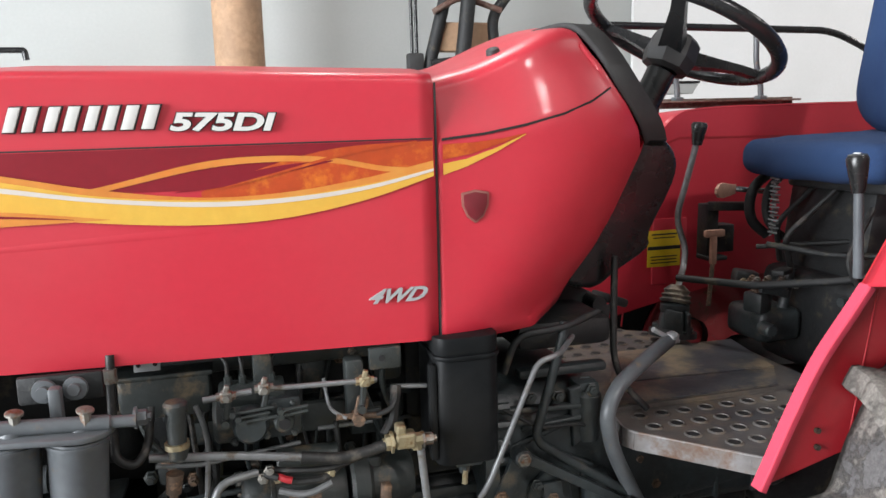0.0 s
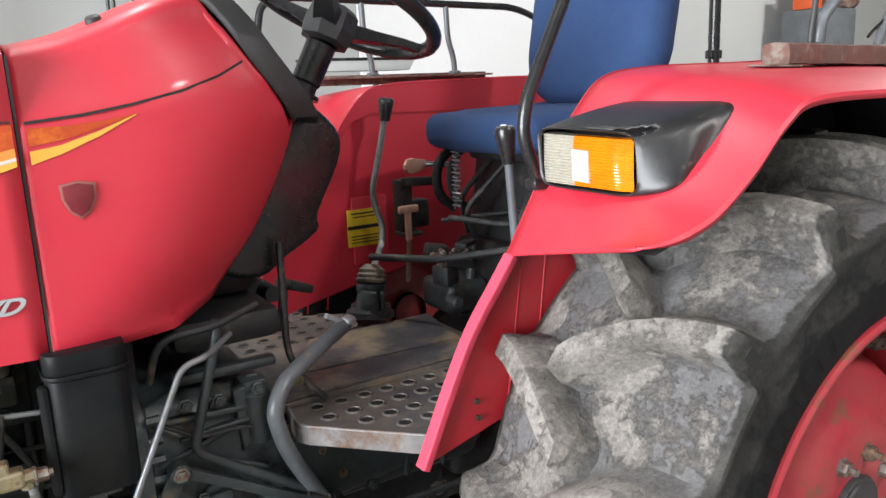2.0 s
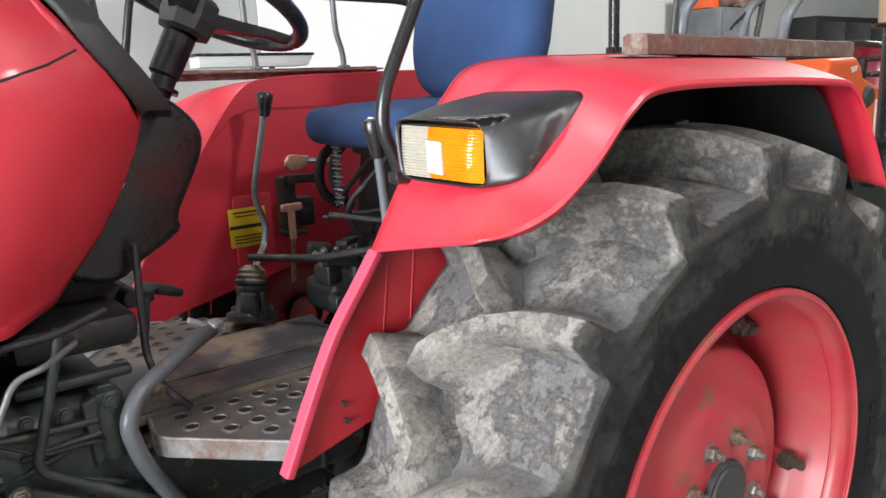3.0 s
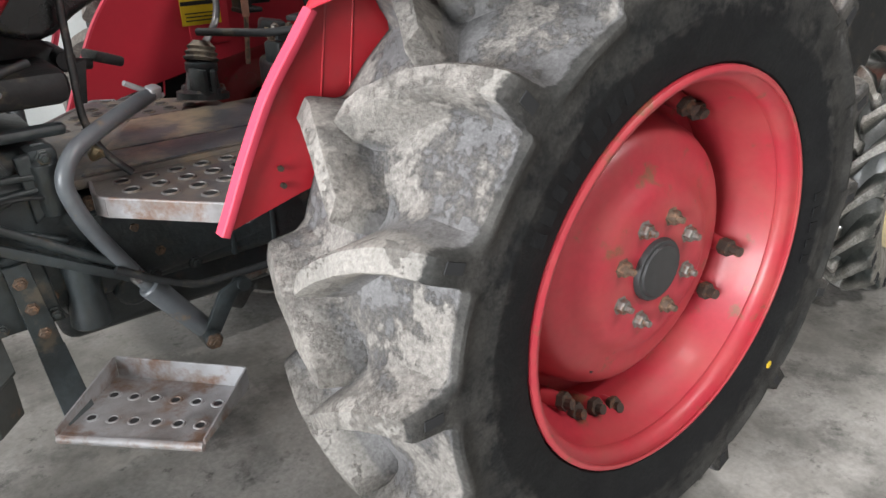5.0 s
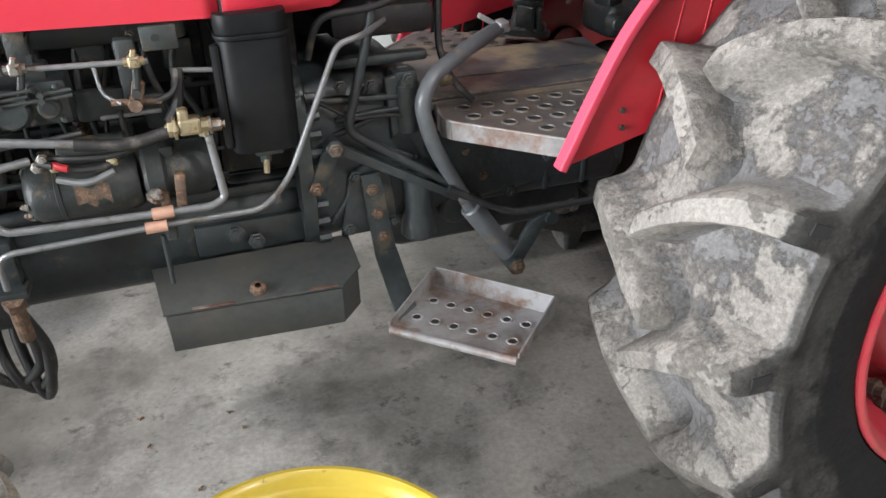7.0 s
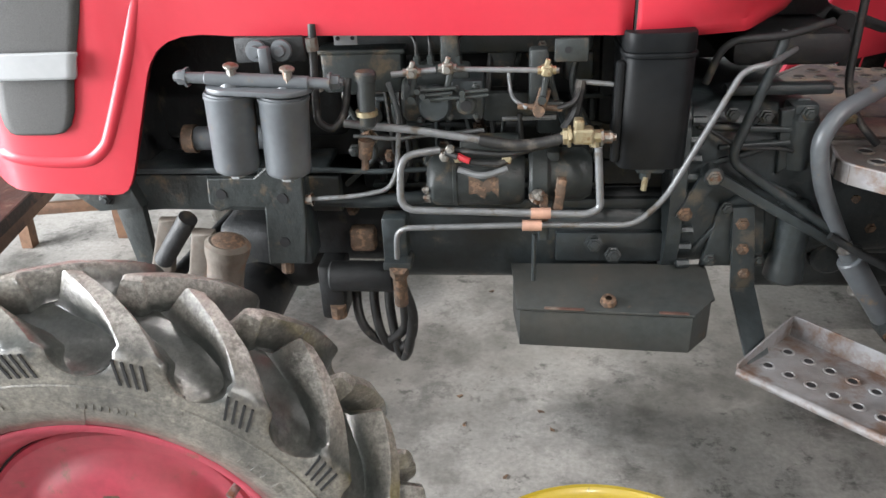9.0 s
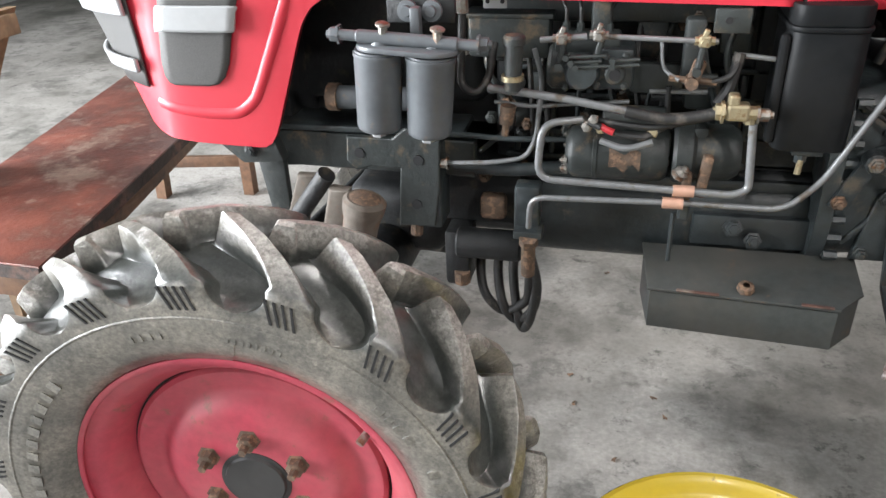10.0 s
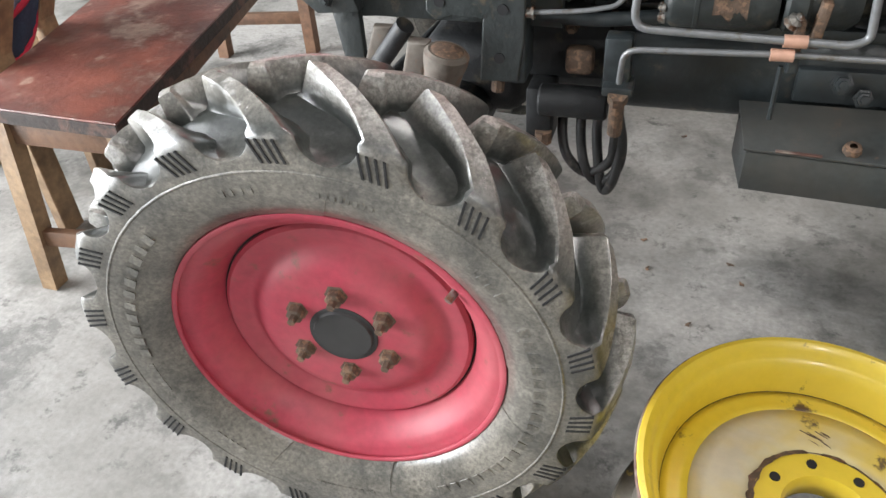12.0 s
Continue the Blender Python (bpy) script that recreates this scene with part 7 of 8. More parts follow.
piece("drain_line", IRON_DARK, gearbox, "thin dark pipe along the housing", lambda bm: pipe(bm, [(-1.04, -0.232, 0.86), (-0.97, -0.232, 0.815), (-0.90, -0.226, 0.812), (-0.86, -0.22, 0.80)], 0.004, 0.02, 8))

# hand lever that curves round the footplate, its lower arm and pin
lever = piece("long_hand_lever", GREY_STEEL, tractor, "thick grey bent lever tube", lambda bm: pipe(bm, [(-0.655, -0.146, 0.925), (-0.745, -0.200, 0.905), (-0.822, -0.245, 0.880), (-0.852, -0.262, 0.838), (-0.832, -0.250, 0.760), (-0.775, -0.235, 0.650), (-0.735, -0.225, 0.585)], 0.0145, 0.045, 14))
piece("lever_sleeve", GREY_STEEL, lever, "thicker grey lever socket", lambda bm: rod(bm, (-0.745, -0.227, 0.600), (-0.655, -0.222, 0.470), 0.023, 0.021, segments=18, bevel=0.003))
piece("lever_ring", CHROME, lever, "bright worn band", lambda bm: rod(bm, (-0.768, -0.234, 0.640), (-0.757, -0.232, 0.622), 0.0165, segments=16))
piece("lever_fork", IRON, lever, "grey fork link", lambda bm: (slab(bm, [(-0.668, -0.245, 0.462), (-0.640, -0.245, 0.445), (-0.590, -0.245, 0.525), (-0.560, -0.245, 0.545), (-0.575, -0.245, 0.565), (-0.620, -0.245, 0.545)], (0, 0.012, 0), bevel=0.003), rod(bm, (-0.652, -0.262, 0.456), (-0.652, -0.205, 0.456), 0.018, segments=14, bevel=0.003), rod(bm, (-0.572, -0.255, 0.552), (-0.572, -0.225, 0.552), 0.014, segments=12)))
nut((-0.652, -0.262, 0.456), (0, -1, 0), 0.013, 0.012, RUST, lever, "pin_nut", "rusty pin nut")
piece("wire_twist", SILVER, lever, "pale wire twisted round the lever end", lambda bm: (pipe(bm, [(-0.700, -0.160, 0.955), (-0.665, -0.150, 0.935), (-0.630, -0.140, 0.918)], 0.005, 0.01, 8), box(bm, (0.03, 0.022, 0.025), (-0.650, -0.146, 0.928), (20, 0, 30), bevel=0.006)))
piece("link_stud", BOLT, tractor, "short threaded link stud", lambda bm: (rod(bm, (-0.555, -0.20, 0.535), (-0.47, -0.19, 0.545), 0.008, segments=10), rod(bm, (-0.50, -0.195, 0.541), (-0.485, -0.193, 0.543), 0.014, segments=6)), smooth=False)

# toolbox
toolbox_c = [(-1.338, -0.330), (-1.040, -0.350), (-0.998, -0.300), (-0.998, -0.215), (-1.350, -0.215)]
toolbox = piece("toolbox", TOOL_GREY, tractor, "dark grey steel toolbox with a worn lid", lambda bm: slab(bm, [(x, y, 0.548) for x, y in toolbox_c], (0, 0, -0.075), bevel=0.003))
lid_pts = [(-1.343, -0.334, 0.550), (-1.038, -0.354, 0.550), (-0.993, -0.302, 0.553), (-0.993, -0.212, 0.574), (-1.354, -0.212, 0.574)]
piece("lid", TOOL_GREY, toolbox, "worn grey lid with rubbed edges", lambda bm: slab(bm, [Vector(p) for p in lid_pts], (0, 0, 0.006), bevel=0.002))
piece("box_fill", TOOL_GREY, toolbox, "", lambda bm: slab(bm, [(-1.350, -0.215, 0.545), (-0.998, -0.215, 0.545), (-0.998, -0.215, 0.572), (-1.350, -0.215, 0.572)], (0, 0.01, 0)))
piece("hasp", RUST, toolbox, "rusty hasp", lambda bm: (lathe(bm, [(0.006, 0.010), (0.013, 0.008), (0.015, 0.0), (0.010, -0.002)], (-1.182, -0.322, 0.562), (0, -0.3, 1), 14), box(bm, (0.02, 0.02, 0.012), (-1.182, -0.325, 0.560), bevel=0.004)))
for wx, wy, wl in ((-1.072, -0.3495, 0.05), (-1.26, -0.338, 0.07)):
    piece("worn_edge", RUST_IRON, toolbox, "rubbed rusty lid edge", lambda bm: box(bm, (wl, 0.007, 0.003), (wx, wy, 0.5566), (0, 0, -4), bevel=0.001))
nut((-1.20, -0.21, 0.62), (0, -1, 0.3), 0.014, 0.014, IRON, toolbox, "bracket_bolt")
nut((-1.165, -0.22, 0.602), (0, -1, 0.3), 0.012, 0.014, IRON, toolbox, "bracket_bolt")
piece("box_bracket", IRON, toolbox, "", lambda bm: box(bm, (0.22, 0.02, 0.06), (-1.16, -0.195, 0.610), bevel=0.004))

# mounting step on its bent strap
strap = piece("step_strap", IRON, tractor, "grey bent step strap with worn bolts", lambda bm: (slab(bm, [(-0.965, -0.236, 0.705), (-0.928, -0.236, 0.708), (-0.905, -0.240, 0.540), (-0.948, -0.240, 0.540)], (0, 0.012, 0), bevel=0.002), slab(bm, [(-0.949, -0.236, 0.546), (-0.904, -0.236, 0.546), (-0.900, -0.345, 0.474), (-0.950, -0.395, 0.480)], (0, 0, -0.012), bevel=0.002)))
for nx, nz in ((-0.945, 0.675), (-0.938, 0.625), (-0.930, 0.575)):
    nut((nx, -0.239, nz), (0, -1, 0), 0.009, 0.010, RUST, strap, "strap_bolt", "rusty strap bolt")
fl, fr_, br, bl = Vector((-0.971, -0.410, 0.484)), Vector((-0.801, -0.580, 0.488)), Vector((-0.676, -0.464, 0.470)), Vector((-0.838, -0.270, 0.462))
step = piece("foot_step", STEP_IRON, tractor, "worn brown-grey steel foot step with punched holes", lambda bm: slab(bm, [fl, fr_, br, bl], (0, 0, -0.004)))


def wall_strip(bm, a, b, h0, h1):
    n = (b - a).cross(Vector((0, 0, 1))).normalized() * 0.004
    slab(bm, [a, b, b + Vector((0, 0, h1)), a + Vector((0, 0, h0))], n, bevel=0.001)


piece("step_wall", STEP_IRON, step, "upturned step wall", lambda bm: wall_strip(bm, br, bl, 0.042, 0.042), smooth=False)
piece("step_wall", STEP_IRON, step, "upturned step wall", lambda bm: wall_strip(bm, bl, fl, 0.042, 0.012), smooth=False)
piece("step_wall", STEP_IRON, step, "upturned step wall", lambda bm: wall_strip(bm, fr_, br, 0.010, 0.042), smooth=False)
piece("step_lip", STEP_IRON, step, "rounded front lip", lambda bm: pipe(bm, [fl + Vector((0, 0, -0.005)), fr_ + Vector((0, 0, -0.005))], 0.008, 0))
for row_t in (0.28, 0.66):
    for k in range(6):
        c = fl.lerp(fr_, 0.11 + 0.155 * k).lerp(bl.lerp(br, 0.11 + 0.155 * k), row_t)
        piece("hole_rim", STEP_IRON, step, "", lambda bm: lathe(bm, [(0.0125, 0.0), (0.0105, 0.003), (0.0085, 0.003), (0.0075, 0.0008)], c, (0, 0, 1), 14))
        piece("hole", DARK, step, "dark punched hole", lambda bm: lathe(bm, [(0, 0.0010), (0.0082, 0.0010)], c, (0, 0, 1), 14))

# levers and fittings by the seat
gear = piece("gear_lever", PIPE, tractor, "long bent gear lever with a black knob", lambda bm: pipe(bm, [(-0.395, 0.235, 0.93), (-0.325, 0.320, 0.965), (-0.305, 0.345, 1.01), (-0.325, 0.365, 1.09), (-0.300, 0.345, 1.22), (-0.282, 0.340, 1.305)], 0.0085, 0.05, 12))
piece("knob", BLACK, gear, "black plastic knob", lambda bm: lathe(bm, [(0, 0.062), (0.018, 0.060), (0.022, 0.052), (0.019, 0.036), (0.013, 0.0), (0, 0)], (-0.283, 0.340, 1.288), (0.12, 0, 1), 20))
aux = piece("hydraulic_lever", GREY_STEEL, tractor, "short lever with a black knob beside the seat", lambda bm: rod(bm, (-0.352, -0.300, 1.06), (-0.372, -0.307, 1.235), 0.0095, 0.0085, segments=14))
piece("knob", BLACK, aux, "black plastic knob", lambda bm: lathe(bm, [(0, 0.072), (0.016, 0.070), (0.020, 0.062), (0.018, 0.044), (0.012, 0.0), (0, 0)], (-0.370, -0.306, 1.222), (-0.12, 0, 1), 20))
piece("knob_mark", SILVER, aux, "white worn mark on the knob", lambda bm: box(bm, (0.010, 0.012, 0.003), (-0.381, -0.309, 1.293), (0, 20, 30), bevel=0.001))
tower = piece("lever_tower", IRON, tractor, "grey lever tower with a rubber boot", lambda bm: (lathe(bm, [(0, 0), (0.060, 0), (0.060, 0.014), (0.040, 0.020), (0.034, 0.060), (0.037, 0.064), (0.037, 0.080), (0.030, 0.086), (0, 0.086)], (-0.43, 0.20, 0.815), (0.12, 0.08, 1), 24), box(bm, (0.03, 0.11, 0.03), (-0.43, 0.20, 0.83), (0, 0, 25), bevel=0.008), box(bm, (0.012, 0.05, 0.06), (-0.447, 0.165, 0.86), (0, 0, 20), bevel=0.004), box(bm, (0.012, 0.05, 0.06), (-0.413, 0.165, 0.855), (0, 0, -20), bevel=0.004)))
piece("boot", HOSE_DUSTY, tower, "dusty ribbed rubber boot", lambda bm: lathe(bm, [(0.036, 0), (0.041, 0.007), (0.033, 0.012), (0.038, 0.019), (0.029, 0.025), (0.033, 0.032), (0.018, 0.046), (0, 0.046)], (-0.420, 0.206, 0.898), (0.25, 0.2, 1), 24))
for k in range(6):
    nut((-0.43 + 0.049 * math.cos(k * 1.047), 0.20 + 0.049 * math.sin(k * 1.047), 0.831), (0, 0, 1), 0.007, 0.010, BOLT, tower, "tower_bolt")
piece("valve_block", IRON, tractor, "grimy valve block below the seat", lambda bm: (box(bm, (0.12, 0.14, 0.08), (-0.24, 0.10, 0.865), bevel=0.02, segments=3), box(bm, (0.05, 0.05, 0.05), (-0.29, 0.06, 0.925), (0, 0, 20), bevel=0.008), box(bm, (0.06, 0.04, 0.035), (-0.26, 0.15, 0.965), (0, 10, -15), bevel=0.008), rod(bm, (-0.22, 0.06, 0.90), (-0.20, 0.06, 1.0), 0.013, segments=12), rod(bm, (-0.30, 0.03, 0.87), (-0.30, -0.01, 0.87), 0.016, segments=12, bevel=0.003), box(bm, (0.09, 0.012, 0.02), (-0.27, 0.03, 0.955), (0, 15, 10), bevel=0.003)))
for k in range(10):
    nut((-0.32 + random.uniform(0, 0.15), 0.015 + random.uniform(0, 0.1), 0.955 + random.uniform(0, 0.02)), (0, -0.3, 1), 0.009, 0.014, random.choice((BOLT, RUST, BRASS)), tower, "valve_nut")
for pts, r in (([(-0.42, 0.20, 0.965), (-0.33, 0.02, 0.975), (-0.22, -0.10, 1.00), (-0.12, -0.20, 1.03)], 0.009), ([(-0.28, 0.05, 1.065), (-0.20, -0.05, 1.05), (-0.05, -0.22, 1.06)], 0.007), ([(-0.27, 0.10, 1.05), (-0.08, -0.05, 1.075)], 0.006)):
    piece("link_rod", IRON_DARK, tractor, "dark control link rod", lambda bm: pipe(bm, pts, r, 0.02))
piece("link_clevis", IRON_DARK, tractor, "dark link clevis", lambda bm: box(bm, (0.06, 0.03, 0.012), (-0.25, 0.03, 1.0), (0, 0, 30), bevel=0.003))
bracket_t = piece("quadrant_bracket", IRON_DARK, tractor, "black lever quadrant bracket", lambda bm: (box(bm, (0.035, 0.05, 0.15), (-0.245, 0.335, 1.055), bevel=0.004), box(bm, (0.10, 0.035, 0.022), (-0.21, 0.30, 1.125), (0, 0, -30), bevel=0.004), box(bm, (0.06, 0.06, 0.012), (-0.24, 0.32, 0.985), bevel=0.004), box(bm, (0.055, 0.05, 0.075), (-0.205, 0.335, 1.035), bevel=0.004)))
piece("tee_handle", COPPER, tractor, "faded orange T-shaped handle", lambda bm: (box(bm, (0.060, 0.014, 0.020), (-0.258, 0.285, 1.056), bevel=0.005), box(bm, (0.018, 0.014, 0.080), (-0.260, 0.285, 1.012), bevel=0.005)))
piece("tee_rod", RUST, tractor, "", lambda bm: rod(bm, (-0.260, 0.285, 0.98), (-0.272, 0.28, 0.86), 0.006, segments=8))
piece("paddle_handle", COPPER, tractor, "faded orange paddle handle", lambda bm: slab(bm, [(-0.255 + 0.028 * x, 0.268 + 0.012 * x, 1.172 + 0.020 * z) for x, z in ((-1.0, 0.3), (-0.6, 0.9), (0, 1), (1.2, 0.7), (1.9, 0.6), (1.9, -0.6), (1.2, -0.8), (0, -1), (-0.6, -0.9), (-1.0, -0.3))], (0.003, -0.010, 0), bevel=0.002))
piece("paddle_stem", CHROME, tractor, "", lambda bm: rod(bm, (-0.20, 0.29, 1.172), (-0.13, 0.25, 1.165), 0.008, segments=10))
# foot pedals beneath the shroud and the speedometer cable
piece("pedal_cable", HOSE, tractor, "black cable below the shroud", lambda bm: pipe(bm, [(-0.765, -0.12, 1.10), (-0.770, -0.13, 0.98), (-0.775, -0.14, 0.90), (-0.76, -0.16, 0.845), (-0.72, -0.18, 0.80)], 0.007, 0.03))
piece("pedal_arm", IRON_DARK, tractor, "black pedal arm with rubber pad", lambda bm: (box(bm, (0.06, 0.07, 0.02), (-0.66, 0.10, 0.955), (0, 20, 10), bevel=0.006), pipe(bm, [(-0.69, 0.08, 0.95), (-0.80, 0.05, 0.97), (-0.90, 0.0, 0.94)], 0.011, 0.03)))
piece("pedal_bracket", IRON_DARK, tractor, "black greasy pedal bracket under the cowl", lambda bm: (slab(bm, [(-0.770, 0.0, 1.006), (-0.730, 0.0, 0.982), (-0.733, 0.0, 0.953), (-0.800, 0.0, 0.955), (-0.832, 0.0, 0.930), (-0.96, 0.0, 0.92), (-0.96, 0.0, 1.07), (-0.81, 0.0, 1.05)], (0, 0.06, 0), bevel=0.008, segments=3), rod(bm, (-0.76, -0.05, 0.985), (-0.76, 0.09, 0.985), 0.016, segments=14), slab(bm, [(-0.742, -0.03, 0.975), (-0.722, -0.03, 0.978), (-0.735, -0.03, 0.90), (-0.750, -0.03, 0.90)], (0, 0.008, 0), bevel=0.002)))
piece("pink_flap", PINK, tractor, "bright red edge behind the shroud", lambda bm: box(bm, (0.012, 0.02, 0.07), (-0.70, 0.30, 0.965), (0, 20, 0), bevel=0.004))
piece("cable_joint", BRASS, tractor, "small brass cable joint", lambda bm: (rod(bm, (-0.775, -0.15, 0.835), (-0.758, -0.165, 0.845), 0.010, segments=8), box(bm, (0.02, 0.016, 0.02), (-0.768, -0.16, 0.845), (20, 30, 0), bevel=0.004)))

# front axle, hoses
piece("front_axle", IRON_DARK, tractor, "dark greasy front axle housing", lambda bm: (rod(bm, (-1.884, -0.60, 0.470), (-1.884, 0.60, 0.470), 0.065, segments=20), box(bm, (0.22, 0.26, 0.16), (-1.86, 0.0, 0.54), bevel=0.04, segments=3), box(bm, (0.30, 0.16, 0.12), (-1.66, 0.0, 0.565), bevel=0.03, segments=3)))
piece("axle_support", IRON_DARK, tractor, "dark axle support casting", lambda bm: (box(bm, (0.24, 0.40, 0.12), (-1.70, 0.0, 0.645), bevel=0.02), rod(bm, (-1.70, -0.24, 0.565), (-1.575, -0.24, 0.565), 0.030, segments=20, bevel=0.004), box(bm, (0.05, 0.08, 0.12), (-1.70, -0.21, 0.53), bevel=0.01)))
piece("rusty_nut", RUST, tractor, "rusty nut under the axle support", lambda bm: rod(bm, (-1.69, -0.25, 0.505), (-1.69, -0.25, 0.480), 0.016, segments=8), smooth=False)
piece("rusty_block", RUST, tractor, "rusty block on the axle support", lambda bm: box(bm, (0.05, 0.03, 0.05), (-1.63, -0.235, 0.645), bevel=0.01))
for k, (x0, x1, low, lowy) in enumerate(((-1.655, -1.560, 0.415, -0.24), (-1.620, -1.545, 0.400, -0.245), (-1.590, -1.548, 0.385, -0.25))):
    piece("hydraulic_hose", HOSE, tractor, "black hydraulic hose loop", lambda bm: pipe(bm, smooth_line([(x0, -0.20, 0.560), (x0 - 0.004, -0.22, 0.50), (x0 + 0.010, lowy, low + 0.035), ((x0 + x1) / 2, lowy, low), (x1 - 0.004, lowy - 0.02, low + 0.04), (x1 + 0.004, -0.27, 0.50), (-1.553, -0.30, 0.585)], 5), 0.0095, 0, 10))
piece("hose_ferrule", RUST, tractor, "rusty hose ferrule", lambda bm: (rod(bm, (-1.555, -0.305, 0.545), (-1.553, -0.318, 0.610), 0.0125, segments=14), rod(bm, (-1.553, -0.318, 0.612), (-1.552, -0.325, 0.630), 0.017, segments=6)), smooth=False)
piece("manifold_post", IRON, tractor, "grey bracket post", lambda bm: (box(bm, (0.045, 0.04, 0.10), (-1.560, -0.28, 0.665), (0, 0, 0), bevel=0.006), box(bm, (0.05, 0.05, 0.016), (-1.555, -0.30, 0.632), bevel=0.003)))
piece("nose_bracket", IRON_LIGHT, tractor, "grey bracket under the bonnet nose", lambda bm: (slab(bm, [(-2.145, -0.315, 0.785), (-2.02, -0.315, 0.790), (-2.005, -0.315, 0.742), (-2.085, -0.315, 0.735)], (0, 0.03, 0), bevel=0.004), slab(bm, [(-2.075, -0.285, 0.745), (-2.02, -0.285, 0.745), (-2.02, -0.285, 0.60), (-2.055, -0.285, 0.60)], (0, 0.02, 0), bevel=0.004)))
nut((-2.065, -0.316, 0.762), (0, -1, 0), 0.011, 0.012, IRON, front_frame, "frame_bolt")


# ---- grille and cheek of the bonnet ----
def near_x(x):
    return min(range(len(NOSE)), key=lambda i: abs(NOSE[i].x - x))


def cheek(x, z, out):
    """A point on the bonnet's near side at x, followed round the nose."""
    for i in range(len(NOSE) - 1):
        a, b = NOSE[i], NOSE[i + 1]
        if b.x <= x <= a.x:
            t = (a.x - x) / max(1e-6, a.x - b.x)
            p, way = a.lerp(b, t), (b - a).normalized()
            return Vector((p.x, p.y, z)) + Vector((way.y, -way.x, 0)) * (-out if way.x < 0 else out)
    return Vector((x, NOSE[-1].y, z))


def patch(rows, out):
    """A patch on the cheek; each row is (z, x at its rear edge, x at its front edge)."""
    bm = bmesh.new()
    grid_faces(bm, [[cheek(x1 + (x0 - x1) * k / 8, z, out) for k in range(9)] for z, x0, x1 in rows])
    return bm


GRILLE_ROWS = [(0.884, -2.185, -2.120), (0.888, -2.196, -2.100), (0.900, -2.203, -2.086), (0.925, -2.204, -2.074), (0.98, -2.196, -2.060), (1.07, -2.180, -2.028), (1.18, -2.165, -1.995), (1.26, -2.150, -1.985)]
side_grille = thicken(part("side_grille", patch([(z, x1, x0) for z, x0, x1 in GRILLE_ROWS], 0.003), GRILLE, bonnet, "dark grey mesh side grille"), 0.003, 1.0)
thicken(part("grille_strip", patch([(0.979, -2.053, -2.197), (0.984, -2.050, -2.196), (1.012, -2.044, -2.190), (1.018, -2.040, -2.188), (1.022, -2.042, -2.186)], 0.010), SILVER, side_grille, "silver grey plastic strip"), 0.006, 1.0)
GROOVE = [(-1.935, 1.10), (-1.974, 1.00), (-2.026, 0.885), (-2.044, 0.856), (-2.072, 0.836), (-2.11, 0.832), (-2.165, 0.835), (-2.235, 0.846)]
bm = bmesh.new()
pipe(bm, [cheek(x, z, -0.0105) for x, z in [(p.x, p.y) for p in smooth_line([(x, z, 0) for x, z in GROOVE], 5)]], 0.015, 0, 14)
part("pressed_bead", bm, RED, bonnet, "raised pressed bead along the cheek")
bm = bmesh.new()
front_rows = []
for z in (0.872, 0.90, 0.96, 1.04, 1.12, 1.20):
    front_rows.append([skin(i, z, 0.004) for i in range(near_x(-2.25), len(OUTLINE) - near_x(-2.25))])
grid_faces(bm, front_rows)
front_grille = thicken(part("front_grille", bm, GRILLE, bonnet, "dark grey mesh front grille"), 0.003, 1.0)
for z0, z1 in ((0.902, 0.925), (1.000, 1.040)):
    bm = bmesh.new()
    grid_faces(bm, [[skin(i, z, 0.014) for i in range(near_x(-2.25), len(OUTLINE) - near_x(-2.25))] for z in (z0, z0 + 0.004, z1 - 0.004, z1)])
    thicken(part("grille_strip", bm, SILVER, front_grille, "silver grey plastic strip"), 0.007, 1.0)

# ---- chair with a folded denim bag ----
chair = thing("wooden_chair", "plain wooden chair standing beside the bench", "chair", at=(-3.35, -0.05, 0))
for pts, wide in (([(-3.062, -0.170, 0.0), (-3.052, -0.165, 0.52), (-2.965, -0.080, 0.80), (-2.905, -0.066, 0.86), (-2.85, -0.055, 0.90)], 0.034), ([(-3.105, 0.052, 0.0), (-3.098, 0.056, 0.53), (-3.005, 0.100, 0.765), (-2.955, 0.115, 0.86), (-2.92, 0.12, 0.92)], 0.030), ([(-3.56, -0.18, 0.0), (-3.56, -0.18, 0.45)], 0.024), ([(-3.56, 0.08, 0.0), (-3.56, 0.08, 0.45)], 0.024)):
    bm = bmesh.new()
    rows = []
    for p in pts:
        x, y, z = p
        rows.append([(x - 0.013, y - wide, z), (x + 0.013, y - wide, z), (x + 0.016, y - wide + 0.004, z), (x + 0.016, y + wide - 0.004, z), (x + 0.013, y + wide, z), (x - 0.013, y + wide, z), (x - 0.013, y - wide, z)])
    grid_faces(bm, rows)
    bmesh.ops.remove_doubles(bm, verts=bm.verts, dist=0.0003)
    bmesh.ops.holes_fill(bm, edges=bm.edges, sides=8)
    bmesh.ops.recalc_face_normals(bm, faces=bm.faces)
    part("post", bm, WOOD, chair, smooth=False)
piece("seat", WOOD, chair, "plain wooden chair seat", lambda bm: box(bm, (0.46, 0.34, 0.025), (-3.350, -0.055, 0.440), bevel=0.004))
piece("back_rail", WOOD, chair, "", lambda bm: box(bm, (0.020, 0.20, 0.05), (-2.90, 0.025, 0.885), bevel=0.004))
bag = thing("denim_bag", "folded dark denim bag with red trim on the chair", "bag", at=(-3.12, -0.05, 0.455))
upper = smooth_line([(-3.155, -0.23, 0.560), (-3.14, -0.17, 0.578), (-3.115, -0.02, 0.623), (-3.078, 0.030, 0.722), (-3.060, 0.078, 0.742)], 5)
